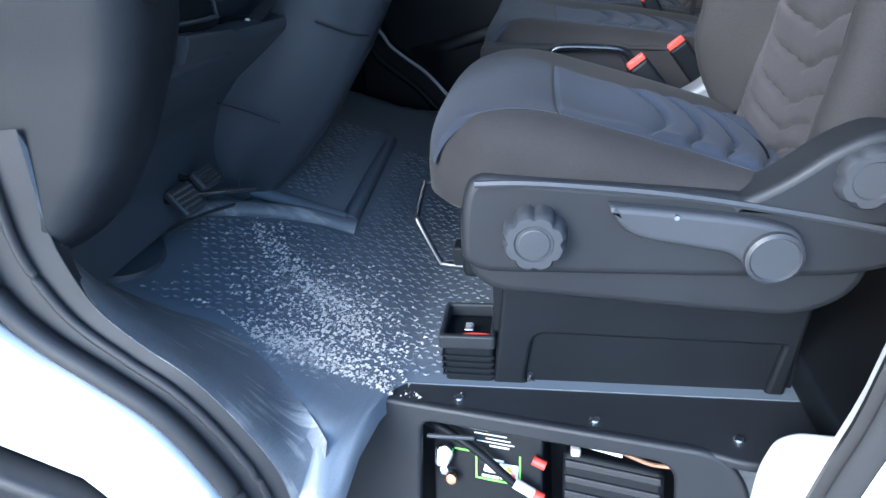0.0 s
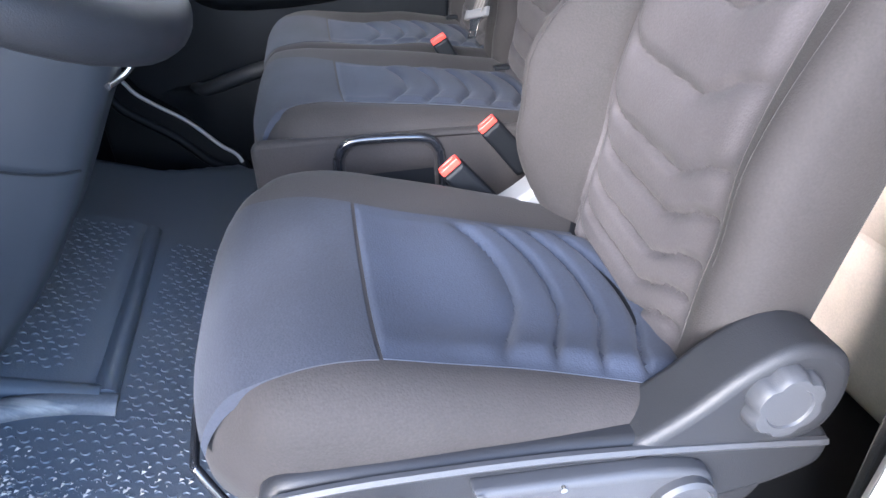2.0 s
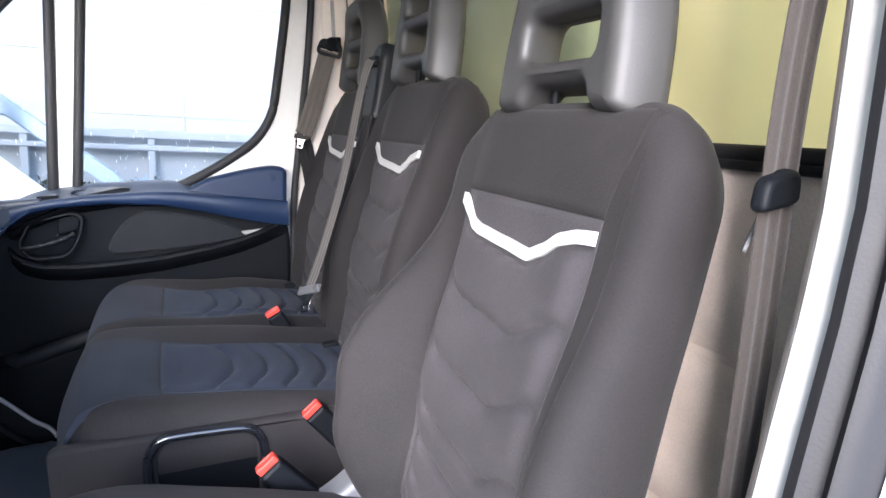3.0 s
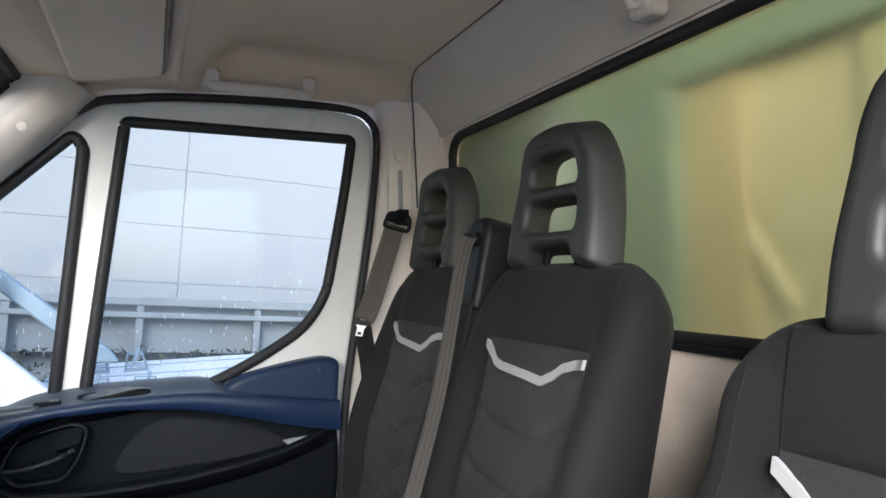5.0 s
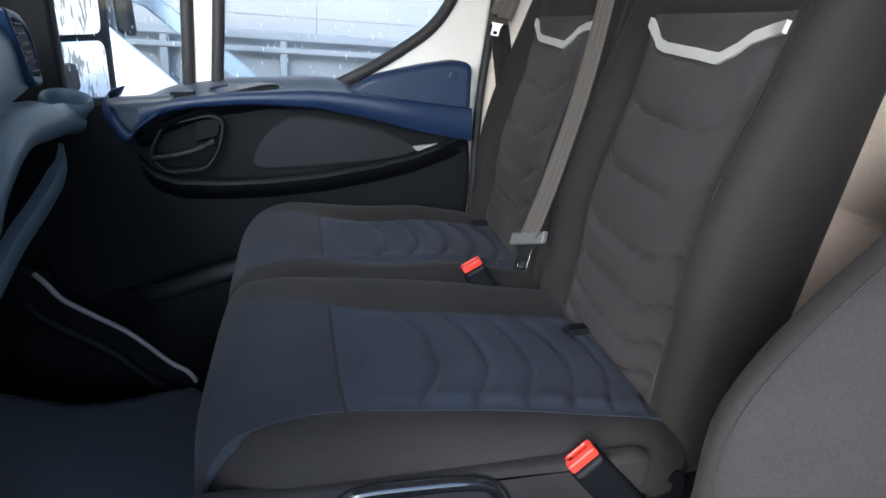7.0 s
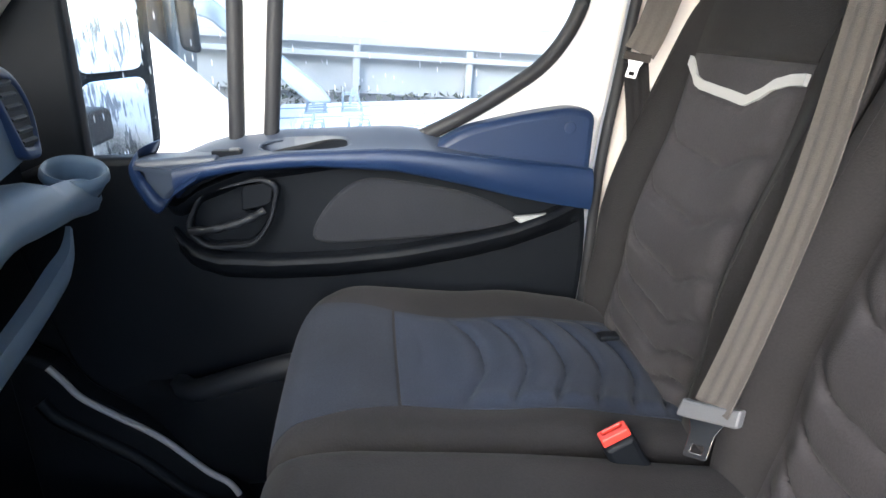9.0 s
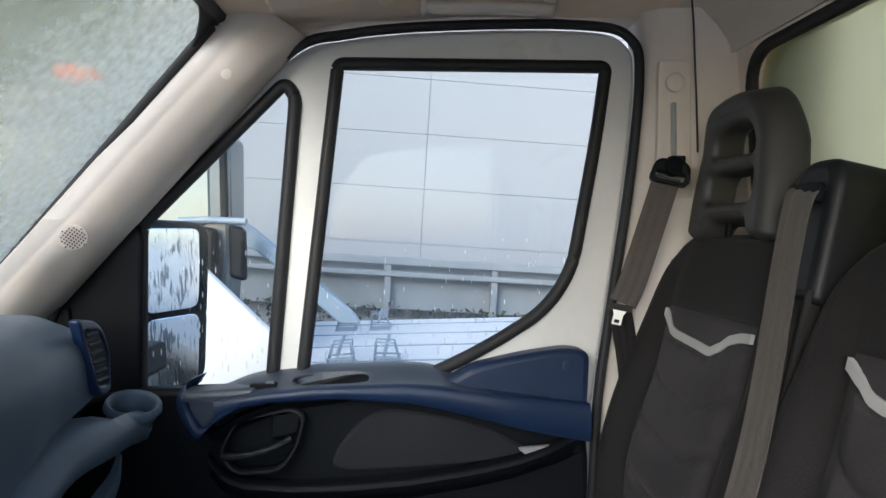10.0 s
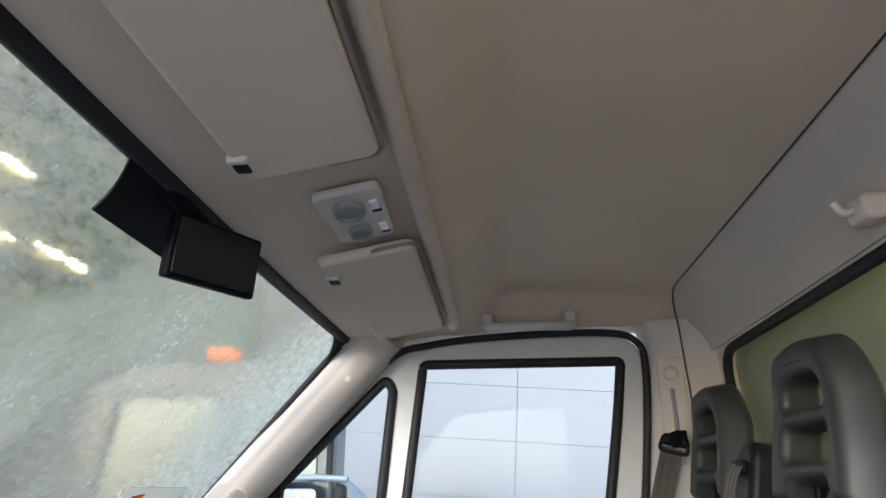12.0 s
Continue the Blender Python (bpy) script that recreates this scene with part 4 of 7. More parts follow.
def cushion_parts(parent, x0, x1, y0, y1, crown, depth, yi0, yi1, xs, lines, dish, amount, wide=1.32, inner=0, soft_run=0.17):
    """A seat cushion: crown gives its height from front to back, dish the hollow of its middle, inner the side on which it meets its neighbour."""
    yc, hw, mid = (y0 + y1) / 2, (y1 - y0) / 2, (yi0 + yi1) / 2
    rise = flow(crown)

    def height(x, y):
        e = (y - mid) / (y1 - mid) if y > mid else (mid - y) / (mid - y0)
        return rise(x) - dish * (1 - ease(0.40, 0.82, e)) * ease(x0 + 0.09, x0 + 0.24, x)
    top = pillow_top(x0, x1, y0, y1, 0.046, height)

    def bow(x, y):
        return x + (0.004 if inner * (y - yc) > 0 else 0.032) * (abs(y - yc) / hw) ** 3 * (1 - ease(x0, x0 + 0.26, x))
    m = Matrix.Identity(4)
    part("cushion", pad(m, x0, x1, y0, y1, (0.020 if inner < 0 else 0.074, 0.020 if inner > 0 else 0.074), top, -depth, 54, 46, bow, ((0.25, 1.008), (0.75, 1.006), (1.0, 0.955))), CLOTH, parent, "charcoal cloth seat cushion")
    part("thigh_panel", patch(m, x0 + 0.0015, xs - 0.004, yi0, yi1, top, lambda x, s: 0.0003, 34, 26, lambda x: 1.0 + (wide - 1.0) * (1 - ease(x0 - 0.03, xs + 0.02, x)) ** 0.8, bow), THIGH_CLOTH, parent,
         "plain blue-grey front panel of the cushion")
    pleats = quilt(lines, -1, amount, wave)
    part("pleated_insert", patch(m, xs, x1 - 0.012, yi0, yi1, top, lambda x, s: 0.0030 + (pleats(x, s) - 0.0030) * ease(xs + 0.015, xs + soft_run, x), 120, 48, lambda x: 1.0 + 0.08 * ease(xs + 0.10, x1, x), bow), BLUE_CLOTH, parent, "pleated blue-grey cushion insert")


def backrest_parts(parent, y0, y1, yi0, yi1, m, length, band_u, lines, thick=0.105, bolster=0.030, far=None, fall=(0.30, 0.55)):
    yc, hw = (y0 + y1) / 2, (y1 - y0) / 2

    def height(u, y):
        b = ease(0.60, 0.86, abs(y - yc) / hw)
        h = (far if far and y > yc else bolster) * b * (1 - ease(*fall, u)) * ease(-0.10, 0.10, u)
        return h + 0.012 * ease(0.10, 0.20, u) * (1 - ease(0.22, 0.38, u)) - 0.012 * ease(length * 0.8, length, u)
    top = pillow_top(-0.07, length, y0, y1, 0.030, height)
    part("backrest", pad(m, -0.07, length, y0, y1, (0.086, 0.086), top, thick, 56, 46, skirt=((0.15, 1.004), (0.5, 0.985), (0.85, 0.945), (1.0, 0.89))), CLOTH, parent, "charcoal cloth backrest")
    part("pleated_back", patch(m, -0.035, band_u + 0.012, yi0, yi1, top, lambda u, s: quilt(lines, 1, 0.0105)(u, s) if u < band_u + chevron(s) - 0.014 else 0.004, 170, 48,
                               lambda u: 1.06 - 0.06 * ease(0.05, 0.30, u)), GREY_CLOTH, parent, "pleated grey backrest insert")
    for y in (y0 + 0.034, y1 - 0.034):
        part("stitch_line", tube([m @ Vector((u, y, top(u, y) + 0.0004)) for u in lin(0.10, length - 0.05, 40)], 0.0005, sides=5), CLOTH, parent, "stitched seam")
    part("shoulder_panel", patch(m, band_u + 0.014, length - 0.012, yi0, yi1, top, lambda u, s: 0.0035, 30, 20, lambda u: 1.0 + 0.10 * ease(band_u, length, u)), CLOTH, parent,
         "plain charcoal shoulder panel")
    n = 46

    def band(w, s):
        y = yi1 + (yi0 - yi1) * s
        u = band_u + chevron(s) + w
        return m @ Vector((u, y, top(u, y) + 0.0085))
    part("chevron_band", sheet(lin(-0.0065, 0.0065, 3), lin(0, 1, n), band, m.to_3x3() @ Vector((0, 0, -0.006))), BAND, parent, "silver-grey chevron piping")


def headrest_parts(parent, yc, x, z):
    """A hard moulded headrest: tapering upwards and to the back, with two openings and a notch below."""
    m = axes((x, yc, z), (0, 1, 0), (0.15, 0, 0.99))
    out_ = rounded([(-0.119, -0.012), (-0.117, 0.060), (-0.100, 0.165), (-0.074, 0.214), (0.0, 0.229), (0.074, 0.214), (0.100, 0.165), (0.117, 0.060), (0.119, -0.012), (0.072, -0.010),
                    (0.056, 0.021), (-0.056, 0.021), (-0.072, -0.010)], [0.014, 0.08, 0.09, 0.05, 0.10, 0.05, 0.09, 0.08, 0.014, 0.012, 0.014, 0.014, 0.012], 7)
    up_ = rounded([(-0.066, 0.126), (0.066, 0.126), (0.056, 0.170), (0.0, 0.178), (-0.056, 0.170)], [0.014, 0.014, 0.024, 0.06, 0.024], 6)
    lo_ = rounded([(-0.072, 0.047), (0.072, 0.047), (0.069, 0.100), (-0.069, 0.100)], 0.017, 6)
    me = plate([[Vector((q[0] * 1.065, q[1] * 0.995)) for q in lp] for lp in (out_, up_, lo_)], 0.064, 0.016, Matrix.Identity(4), 5)
    for v in me.vertices:
        k = (v.co.z + 0.032) / 0.064
        g = 0.86 + 0.14 * ease(-0.1, 0.85, k)
        v.co.x *= g
        v.co.y = 0.10 + (v.co.y - 0.10) * (0.90 + 0.10 * ease(0, 0.8, k))
        v.co.z += 0.010 * (v.co.x / 0.12) ** 2 * -1.0 - 0.020 * ease(0.12, 0.23, v.co.y)
    me.transform(m)
    h = part("headrest", me, HEAD, parent, "dark grey moulded headrest with two openings")
    part("headrest_bar", tube([m @ Vector((a, 0.1125, 0.006)) for a in lin(-0.080, 0.080, 5)], 0.0145, sides=14), HEAD, h)
    for s in (-1, 1):
        part("post", tube([m @ Vector((s * 0.040, b, 0)) for b in (-0.07, 0.03)], 0.0055), BLACK, h, "black headrest post")


def lever_buckle(at, lean, label, tall=0.10, width=0.026):
    """A belt buckle on its stalk, with a red press button."""
    b = thing("belt_buckle", at, label, "seat belt buckle", "seat belt buckles")
    lean = Vector(lean).normalized()
    side = lean.cross(Vector((0, 1, 0))).normalized()
    part("buckle_body", plate([rounded([(-0.020, -tall), (0.020, -tall), (0.018, -0.03), (0.018, 0.0), (-0.018, 0.0), (-0.018, -0.03)], 0.005)], width, 0.006,
                              axes(at, side, lean)), BLACK, b)
    top_ = rounded([(-0.016, -0.008), (0.016, -0.008), (0.016, 0.008), (-0.016, 0.008)], 0.003)
    slot = rounded([(-0.011, 0.000), (0.011, 0.000), (0.011, 0.005), (-0.011, 0.005)], 0.0015)
    mm = axes(Vector(at) + lean * 0.004, lean.cross(Vector((0, 1, 0))), (0, 1, 0))
    part("press_button", plate([top_, slot], 0.011, 0.002, mm), RED, b, "red press button")
    return b


# driver's seat
driver = thing("driver_seat", (0.25, 0.42, 0.165), "charcoal and blue-grey cloth driver's seat on a black plastic base", "seat")
cushion_parts(driver, 0.0, 0.515, 0.203, 0.657, ((0.0, 0.560), (0.045, 0.574), (0.10, 0.579), (0.155, 0.572), (0.215, 0.556), (0.28, 0.537), (0.375, 0.506), (0.475, 0.474), (0.515, 0.464)), 0.455, 0.252, 0.540, 0.166,
              [0.155, 0.272, 0.318, 0.362, 0.404, 0.446], 0.012, 0.0125, 1.12)
backrest_parts(driver, 0.240, 0.648, 0.298, 0.567, back_frame(0.463, 0, 0.49), 0.546, 0.420, [0.414 - 0.078 * i for i in range(4)] + [0.135, 0.088, 0.052, 0.020], 0.092, 0.026, 0.100, (0.16, 0.43))
headrest_parts(driver, 0.436, 0.626, 0.999)
cover = rounded([(0.066, 0.518), (0.054, 0.460), (0.054, 0.405), (0.080, 0.388), (0.38, 0.388), (0.500, 0.392), (0.560, 0.412), (0.560, 0.452), (0.36, 0.494)],
                [0.03, 0.1, 0.03, 0.03, 0.1, 0.05, 0.03, 0.03, 0.1], 6)
skirt = rounded([(0.060, 0.440), (0.060, 0.378), (0.090, 0.352), (0.38, 0.328), (0.462, 0.324), (0.520, 0.360), (0.530, 0.440)], [0.02, 0.05, 0.05, 0.1, 0.05, 0.04, 0.02], 6)
part("cover_skirt", plate([skirt], 0.040, 0.014, wall_y(0.226), 3), GREY, driver, "recessed lower skirt of the side cover")
part("side_cover", plate([cover], 0.055, 0.012, wall_y(0.218), 3), GREY, driver, "dark grey side cover with seat controls")
ridge = spline([(0.075, 0.186, 0.508), (0.15, 0.186, 0.508), (0.30, 0.187, 0.494), (0.45, 0.188, 0.468), (0.55, 0.19, 0.446)], False, 6)
part("cover_ridge", tube(ridge, 0.0045, sides=6), MID, driver)
wheel_m = axes((0.143, 0.192, 0.445), (1, 0, 0), (0, 0, 1))


def knob(m, r, deep, lobes=8, label=""):
    bm = bmesh.new()
    n = lobes * 8
    prof = [(1.0, 0.0), (1.0, 0.55), (0.96, 0.85), (0.86, 1.0), (0.60, 1.0), (0.56, 0.93), (0.0, 0.93)]
    rings = []
    for f, h in prof[:-1]:
        rr = []
        for k in range(n):
            a = 2 * math.pi * k / n
            w = 1 - 0.12 * (0.5 + 0.5 * math.cos(lobes * a)) ** 4 * (1 if f > 0.7 else 0)
            rr.append(bm.verts.new(m @ Vector((r * f * w * math.cos(a), r * f * w * math.sin(a), h * deep))))
        rings.append(rr)
    for a, b in zip(rings, rings[1:]):
        for k in range(n):
            bm.faces.new((a[k], a[(k + 1) % n], b[(k + 1) % n], b[k]))
    bm.faces.new(rings[0])
    bm.faces.new(rings[-1])
    return bm


part("height_knob", knob(wheel_m, 0.038, 0.032), MID, driver, "round fluted adjusting knob")
part("knob_cap", turned([(0.0185, 0.026), (0.0185, 0.0315), (0.0165, 0.033)], wheel_m), MID, driver)
lever = rounded([(0.222, 0.487), (0.300, 0.480), (0.385, 0.470), (0.432, 0.455), (0.440, 0.420), (0.420, 0.394), (0.385, 0.398), (0.365, 0.428), (0.262, 0.446), (0.240, 0.458)],
                [0.006, 0.05, 0.03, 0.03, 0.03, 0.03, 0.03, 0.03, 0.03, 0.02], 5)
part("tilt_lever", plate([lever], 0.022, 0.007, wall_y(0.184), 3), MID, driver, "long grey height lever")
part("lever_hub", turned([(0.031, 0.0), (0.031, 0.010), (0.027, 0.013), (0.025, 0.010)], axes((0.403, 0.176, 0.428), (1, 0, 0), (0, 0, 1))), MID, driver)
part("lever_rivet", turned([(0.0035, 0.0), (0.003, 0.003)], axes((0.297, 0.174, 0.474), (1, 0, 0), (0, 0, 1)), 10), CHROME, driver)
reclin = rounded([(0.350, 0.480), (0.402, 0.506), (0.452, 0.548), (0.498, 0.569), (0.548, 0.548), (0.557, 0.503), (0.542, 0.46), (0.50, 0.452)],
                 [0.01, 0.06, 0.04, 0.04, 0.04, 0.04, 0.03, 0.05], 6)
part("recliner_cover", plate([reclin], 0.060, 0.010, wall_y(0.2175), 3), GREY, driver, "dark grey cover of the backrest hinge")
part("recliner_cover_far", plate([reclin], 0.050, 0.010, wall_y(0.640), 3), HINGE, driver, "mid grey far cover of the backrest hinge")
part("recliner_knob", knob(axes((0.486, 0.205, 0.516), (1, 0, 0), (0, 0, 1)), 0.035, 0.032, 6), MID, driver, "round backrest knob")
# base box
part("seat_base", loft([[(0.085, 0.277, z), (0.50, 0.277, z), (0.50, 0.60, z), (0.085, 0.60, z)] for z in (0.150, 0.25, 0.345)]), BLACK, driver, "black plastic seat box")
frame_loop = rounded([(0.082, 0.150), (0.100, 0.330), (0.50, 0.315), (0.485, 0.138)], 0.008)
door_loop = rounded([(0.128, 0.160), (0.142, 0.252), (0.474, 0.246), (0.460, 0.152)], [0.02, 0.02, 0.005, 0.005])
part("base_hatch", plate([frame_loop], 0.010, 0.003, wall_y(0.275)), BLACK, driver, "flat hatch of the seat box")
part("base_panel", plate([frame_loop, door_loop], 0.018, 0.006, wall_y(0.270), 2), BLACK, driver, "framed side panel of the seat box")
part("hatch_ledge", tube([(q[0] + 0.004, 0.266, q[1] + 0.004) for q in ((0.134, 0.175), (0.132, 0.164), (0.140, 0.1575), (0.31, 0.152), (0.47, 0.147))], 0.004, sides=6), MID, driver)
part("base_step", box(0.075, 0.52, 0.250, 0.30, 0.140, 0.156, 0.005), BLACK, driver)
bar = spline([(0.06, 0.47, 0.40), (-0.028, 0.462, 0.402), (-0.036, 0.44, 0.400), (-0.030, 0.350, 0.396), (-0.024, 0.335, 0.388), (0.004, 0.318, 0.338), (0.014, 0.316, 0.332), (0.06, 0.312, 0.330)], False, 5)
part("slide_bar", tube(bar, 0.0052, sides=10), GLOSS_BLACK, driver, "black bent steel slide handle")
part("slide_rail", box(0.03, 0.50, 0.285, 0.315, 0.345, 0.375, 0.004), BLACK, driver)
part("under_cushion", box(0.05, 0.50, 0.225, 0.62, 0.36, 0.478, 0.01), BLACK, driver)
jackbox = thing("fuse_box", (0.04, 0.30, 0.17), "black ribbed fuse box open at the top beside the seat base", "fuse box")
part("box_body", loft([rounded([(0.012, 0.262, z), (0.085, 0.262, z), (0.085, 0.345, z), (0.012, 0.345, z)], 0.008, 3) for z in (0.165, 0.225)]), BLACK, jackbox)
for i in range(4):
    part("rib", tube([(0.086, 0.2595, 0.176 + 0.011 * i), (0.010, 0.2595, 0.178 + 0.011 * i), (0.0095, 0.345, 0.178 + 0.011 * i)], 0.0022, sides=5), BLACK, jackbox)
part("box_rim", plate([rounded([(0.006, 0.256), (0.088, 0.256), (0.088, 0.350), (0.006, 0.350)], 0.006), rounded([(0.014, 0.266), (0.080, 0.266), (0.080, 0.342), (0.014, 0.342)], 0.005)],
                      0.022, 0.003, Matrix.Translation((0, 0, 0.236))), GREY, jackbox)
part("terminal", box(0.04, 0.055, 0.285, 0.305, 0.222, 0.240, 0.002), CHROME, jackbox, "small metal terminal")
part("cable", tube(spline([(0.02, 0.272, 0.232), (0.05, 0.275, 0.238), (0.085, 0.270, 0.240)]), 0.003, sides=6), RED, jackbox, "red cable")

# double passenger bench
bench = thing("passenger_bench", (0.25, 1.24, 0.19), "charcoal and blue-grey cloth double passenger bench", "bench seat")
for y0, y1, a, b, k, side in ((0.796, 1.239, 0.857, 1.112, 0.0, 1), (1.241, 1.690, 1.310, 1.570, -0.010, -1)):
    cushion_parts(bench, 0.020, 0.545, y0, y1, ((0.020, 0.575), (0.06, 0.592 + k), (0.11, 0.595 + k), (0.16, 0.590 + k), (0.28, 0.576 + k), (0.37, 0.562), (0.46, 0.545), (0.545, 0.532)), 0.475, a, b, 0.174,
                  [0.166, 0.250, 0.308, 0.362, 0.412, 0.458, 0.500], 0.014, 0.0105, 1.26, side, 0.10)
for y0, y1, a, b in ((0.832, 1.238, 0.884, 1.153), (1.246, 1.690, 1.330, 1.600)):
    backrest_parts(bench, y0, y1, a, b, back_frame(0.521, 0, 0.50), 0.590, 0.447, [0.441 - 0.079 * i for i in range(4)] + [0.146, 0.100, 0.063, 0.030], 0.098)
headrest_parts(bench, 1.030, 0.687, 1.057)
headrest_parts(bench, 1.474, 0.687, 1.057)
front = rounded([(0.030, 0.50), (0.026, 0.30), (0.040, 0.20), (0.48, 0.17), (0.52, 0.50)], 0.02)
part("bench_side", plate([front], 0.03, 0.006, wall_y(0.815)), BLACK, bench, "black side of the bench box")
part("side_skirt", plate([rounded([(0.028, 0.560), (0.024, 0.33), (0.44, 0.33), (0.47, 0.54)], 0.02), rounded([(0.160, 0.34), (0.165, 0.522), (0.190, 0.542), (0.285, 0.536), (0.305, 0.510), (0.306, 0.34)], 0.015)],
                         0.022, 0.008, wall_y(0.797)), CLOTH, bench, "charcoal cloth side of the bench")
part("bench_box", loft([[(0.03, 0.82, z), (0.50, 0.82, z), (0.50, 1.69, z), (0.03, 1.69, z)] for z in (0.165, 0.33, 0.50)]), BLACK, bench, "black bench box", False)
hb = spline([(0.150, 0.788, 0.40), (0.152, 0.786, 0.50), (0.158, 0.785, 0.530), (0.178, 0.784, 0.547), (0.240, 0.784, 0.546), (0.292, 0.784, 0.540), (0.310, 0.785, 0.524), (0.316, 0.786, 0.495), (0.316, 0.788, 0.40)], False, 5)
part("fold_handle", tube(hb, 0.0075, sides=10), GLOSS_BLACK, bench, "black curved folding handle")
part("middle_seam", tube([(0.515 + 0.25 * (z - 0.5), 1.239, z) for z in lin(0.55, 1.0, 6)], 0.004), CLOTH, bench)
for y, x in ((0.985, 0.470), (1.44, 0.470)):
    part("isofix_tab", box(x - 0.016, x + 0.012, y - 0.009, y + 0.009, 0.574, 0.582, 0.002), BLACK, bench, "small black child-seat anchor tab")

# belts and buckles
lever_buckle((0.394, 0.790, 0.545), (-0.62, 0.0, 0.78), "red and black belt buckle beside the bench")
lever_buckle((0.308, 0.662, 0.540), (-0.62, 0.0, 0.78), "red and black belt buckle beside the driver's seat")
lever_buckle((0.396, 1.216, 0.580), (-0.45, 0.0, 0.88), "red and black belt buckle between the bench places", 0.05)


def tongue(parent, at, right, up, material, k=1.0):
    m = axes(at, right, up) @ Matrix.Scale(k, 4)
    part("tongue_bar", plate([rounded([(-0.036, -0.008), (0.036, -0.008), (0.034, 0.014), (0.026, 0.012), (-0.026, 0.012), (-0.034, 0.014)], 0.005)], 0.012, 0.003, m), HINGE if material is CHROME else BELT_SHADED_DARK,
         parent, "belt tongue grip")
    part("tongue_plate", plate([rounded([(-0.014, -0.052), (0.014, -0.052), (0.014, -0.022), (0.022, -0.004), (-0.022, -0.004), (-0.014, -0.022)], 0.004),
                                rounded([(-0.007, -0.046), (0.007, -0.046), (0.007, -0.036), (-0.007, -0.036)], 0.001)], 0.003, 0.0006, m), CHROME if material is CHROME else PAINT, parent, "steel belt tongue")


mid_belt = thing("seat_belt", (0.66, 1.25, 1.05), "grey-brown seat belt hanging over the bench backrest", "seat belt", "seat belts")
part("webbing", strap(spline([(0.668, 1.275, 1.118), (0.645, 1.264, 1.105), (0.618, 1.246, 1.04), (0.560, 1.205, 0.86), (0.505, 1.180, 0.72), (0.468, 1.165, 0.642)]), (0, 1, 0.15), 0.047), BELT, mid_belt)
tongue(mid_belt, (0.466, 1.164, 0.636), (-0.5, 0.8, -0.25), (0.28, 0.12, 0.95), CHROME, 0.9)
bx = rounded([(-0.045, -0.10), (0.045, -0.10), (0.042, 0.05), (0.02, 0.072), (-0.03, 0.072), (-0.045, 0.05)], [0.01, 0.01, 0.03, 0.02, 0.02, 0.03], 5)
part("belt_tower", plate([bx], 0.085, 0.014, axes((0.700, 1.278, 1.075), (0, 1, 0), (0.22, 0, 0.97)), 3), GREY, mid_belt, "dark grey belt outlet on the backrest")
part("belt_slot", plate([rounded([(-0.032, -0.012), (0.032, -0.012), (0.030, 0.012), (-0.030, 0.012)], 0.005)], 0.008, 0.002, axes((0.657, 1.274, 1.112), (0, 1, 0), (0.22, 0, 0.97))), BLACK, mid_belt)
side_belt = thing("seat_belt", (0.64, 1.64, 1.17), "grey-brown seat belt hanging from the passenger door pillar", "seat belt", "seat belts")
part("webbing", strap(spline([(0.640, 1.632, 1.165), (0.612, 1.634, 1.08), (0.580, 1.637, 0.985), (0.562, 1.640, 0.945)]), (0.95, -0.28, -0.3), 0.047), BELT, side_belt)
part("webbing_lower", strap(spline([(0.562, 1.652, 0.935), (0.585, 1.668, 0.80), (0.60, 1.675, 0.55), (0.60, 1.68, 0.30)]), (0.9, 0.3, 0), 0.047), CLOTH, side_belt)
tongue(side_belt, (0.556, 1.634, 0.938), (0.95, -0.28, -0.2), (0.28, 0.02, 0.95), BEIGE, 0.58)
part("loop_guide", plate([rounded([(-0.034, -0.022), (0.034, -0.022), (0.030, 0.022), (-0.030, 0.022)], 0.018), rounded([(-0.026, -0.014), (0.026, -0.014), (0.026, -0.004), (-0.026, -0.004)], 0.003)], 0.022, 0.007,
                         axes((0.645, 1.628, 1.172), (0.95, -0.28, -0.25), (0.25, 0.0, 0.97)), 3), BLACK, side_belt, "black belt guide loop")
part("guide_bolt", turned([(0.018, 0), (0.018, 0.012), (0.014, 0.016)], axes((0.648, 1.628, 1.182), (1, 0.1, 0), (0, 0, 1))), BLACK, side_belt)
part("slide_track", plate([rounded([(0.632, 1.13), (0.698, 1.13), (0.698, 1.375), (0.640, 1.375)], 0.006)], 0.010, 0.002, wall_y(1.668)), BEIGE, side_belt, "pale height slide")
part("slide_catch", box(0.660, 0.670, 1.658, 1.672, 1.190, 1.300, 0.003), PALE, side_belt)
part("slide_clip", box(0.654, 0.682, 1.648, 1.668, 1.178, 1.204, 0.003), BLACK, side_belt, "black clip on the height slide")
part("pillar_button", turned([(0.017, 0), (0.017, 0.006), (0.012, 0.010), (0.004, 0.009)], axes((0.667, 1.662, 1.335), (1, 0, 0), (0, 0, 1)), 20), BEIGE, side_belt, "round trim cap on the pillar")
drv_belt = thing("seat_belt", (0.64, 0.10, 1.17), "grey-brown driver's seat belt hanging by the pillar", "seat belt", "seat belts")
# Same webbing as the other belts, its shade carried by the darker colour.
part("webbing", strap(spline([(0.640, 0.152, 1.30), (0.622, 0.156, 1.12), (0.615, 0.160, 1.03), (0.612, 0.163, 0.95), (0.606, 0.163, 0.84), (0.597, 0.163, 0.72), (0.588, 0.163, 0.60), (0.575, 0.160, 0.30)]), (1.0, 0.25, 0), 0.047), BELT_SHADED_DARK, drv_belt)
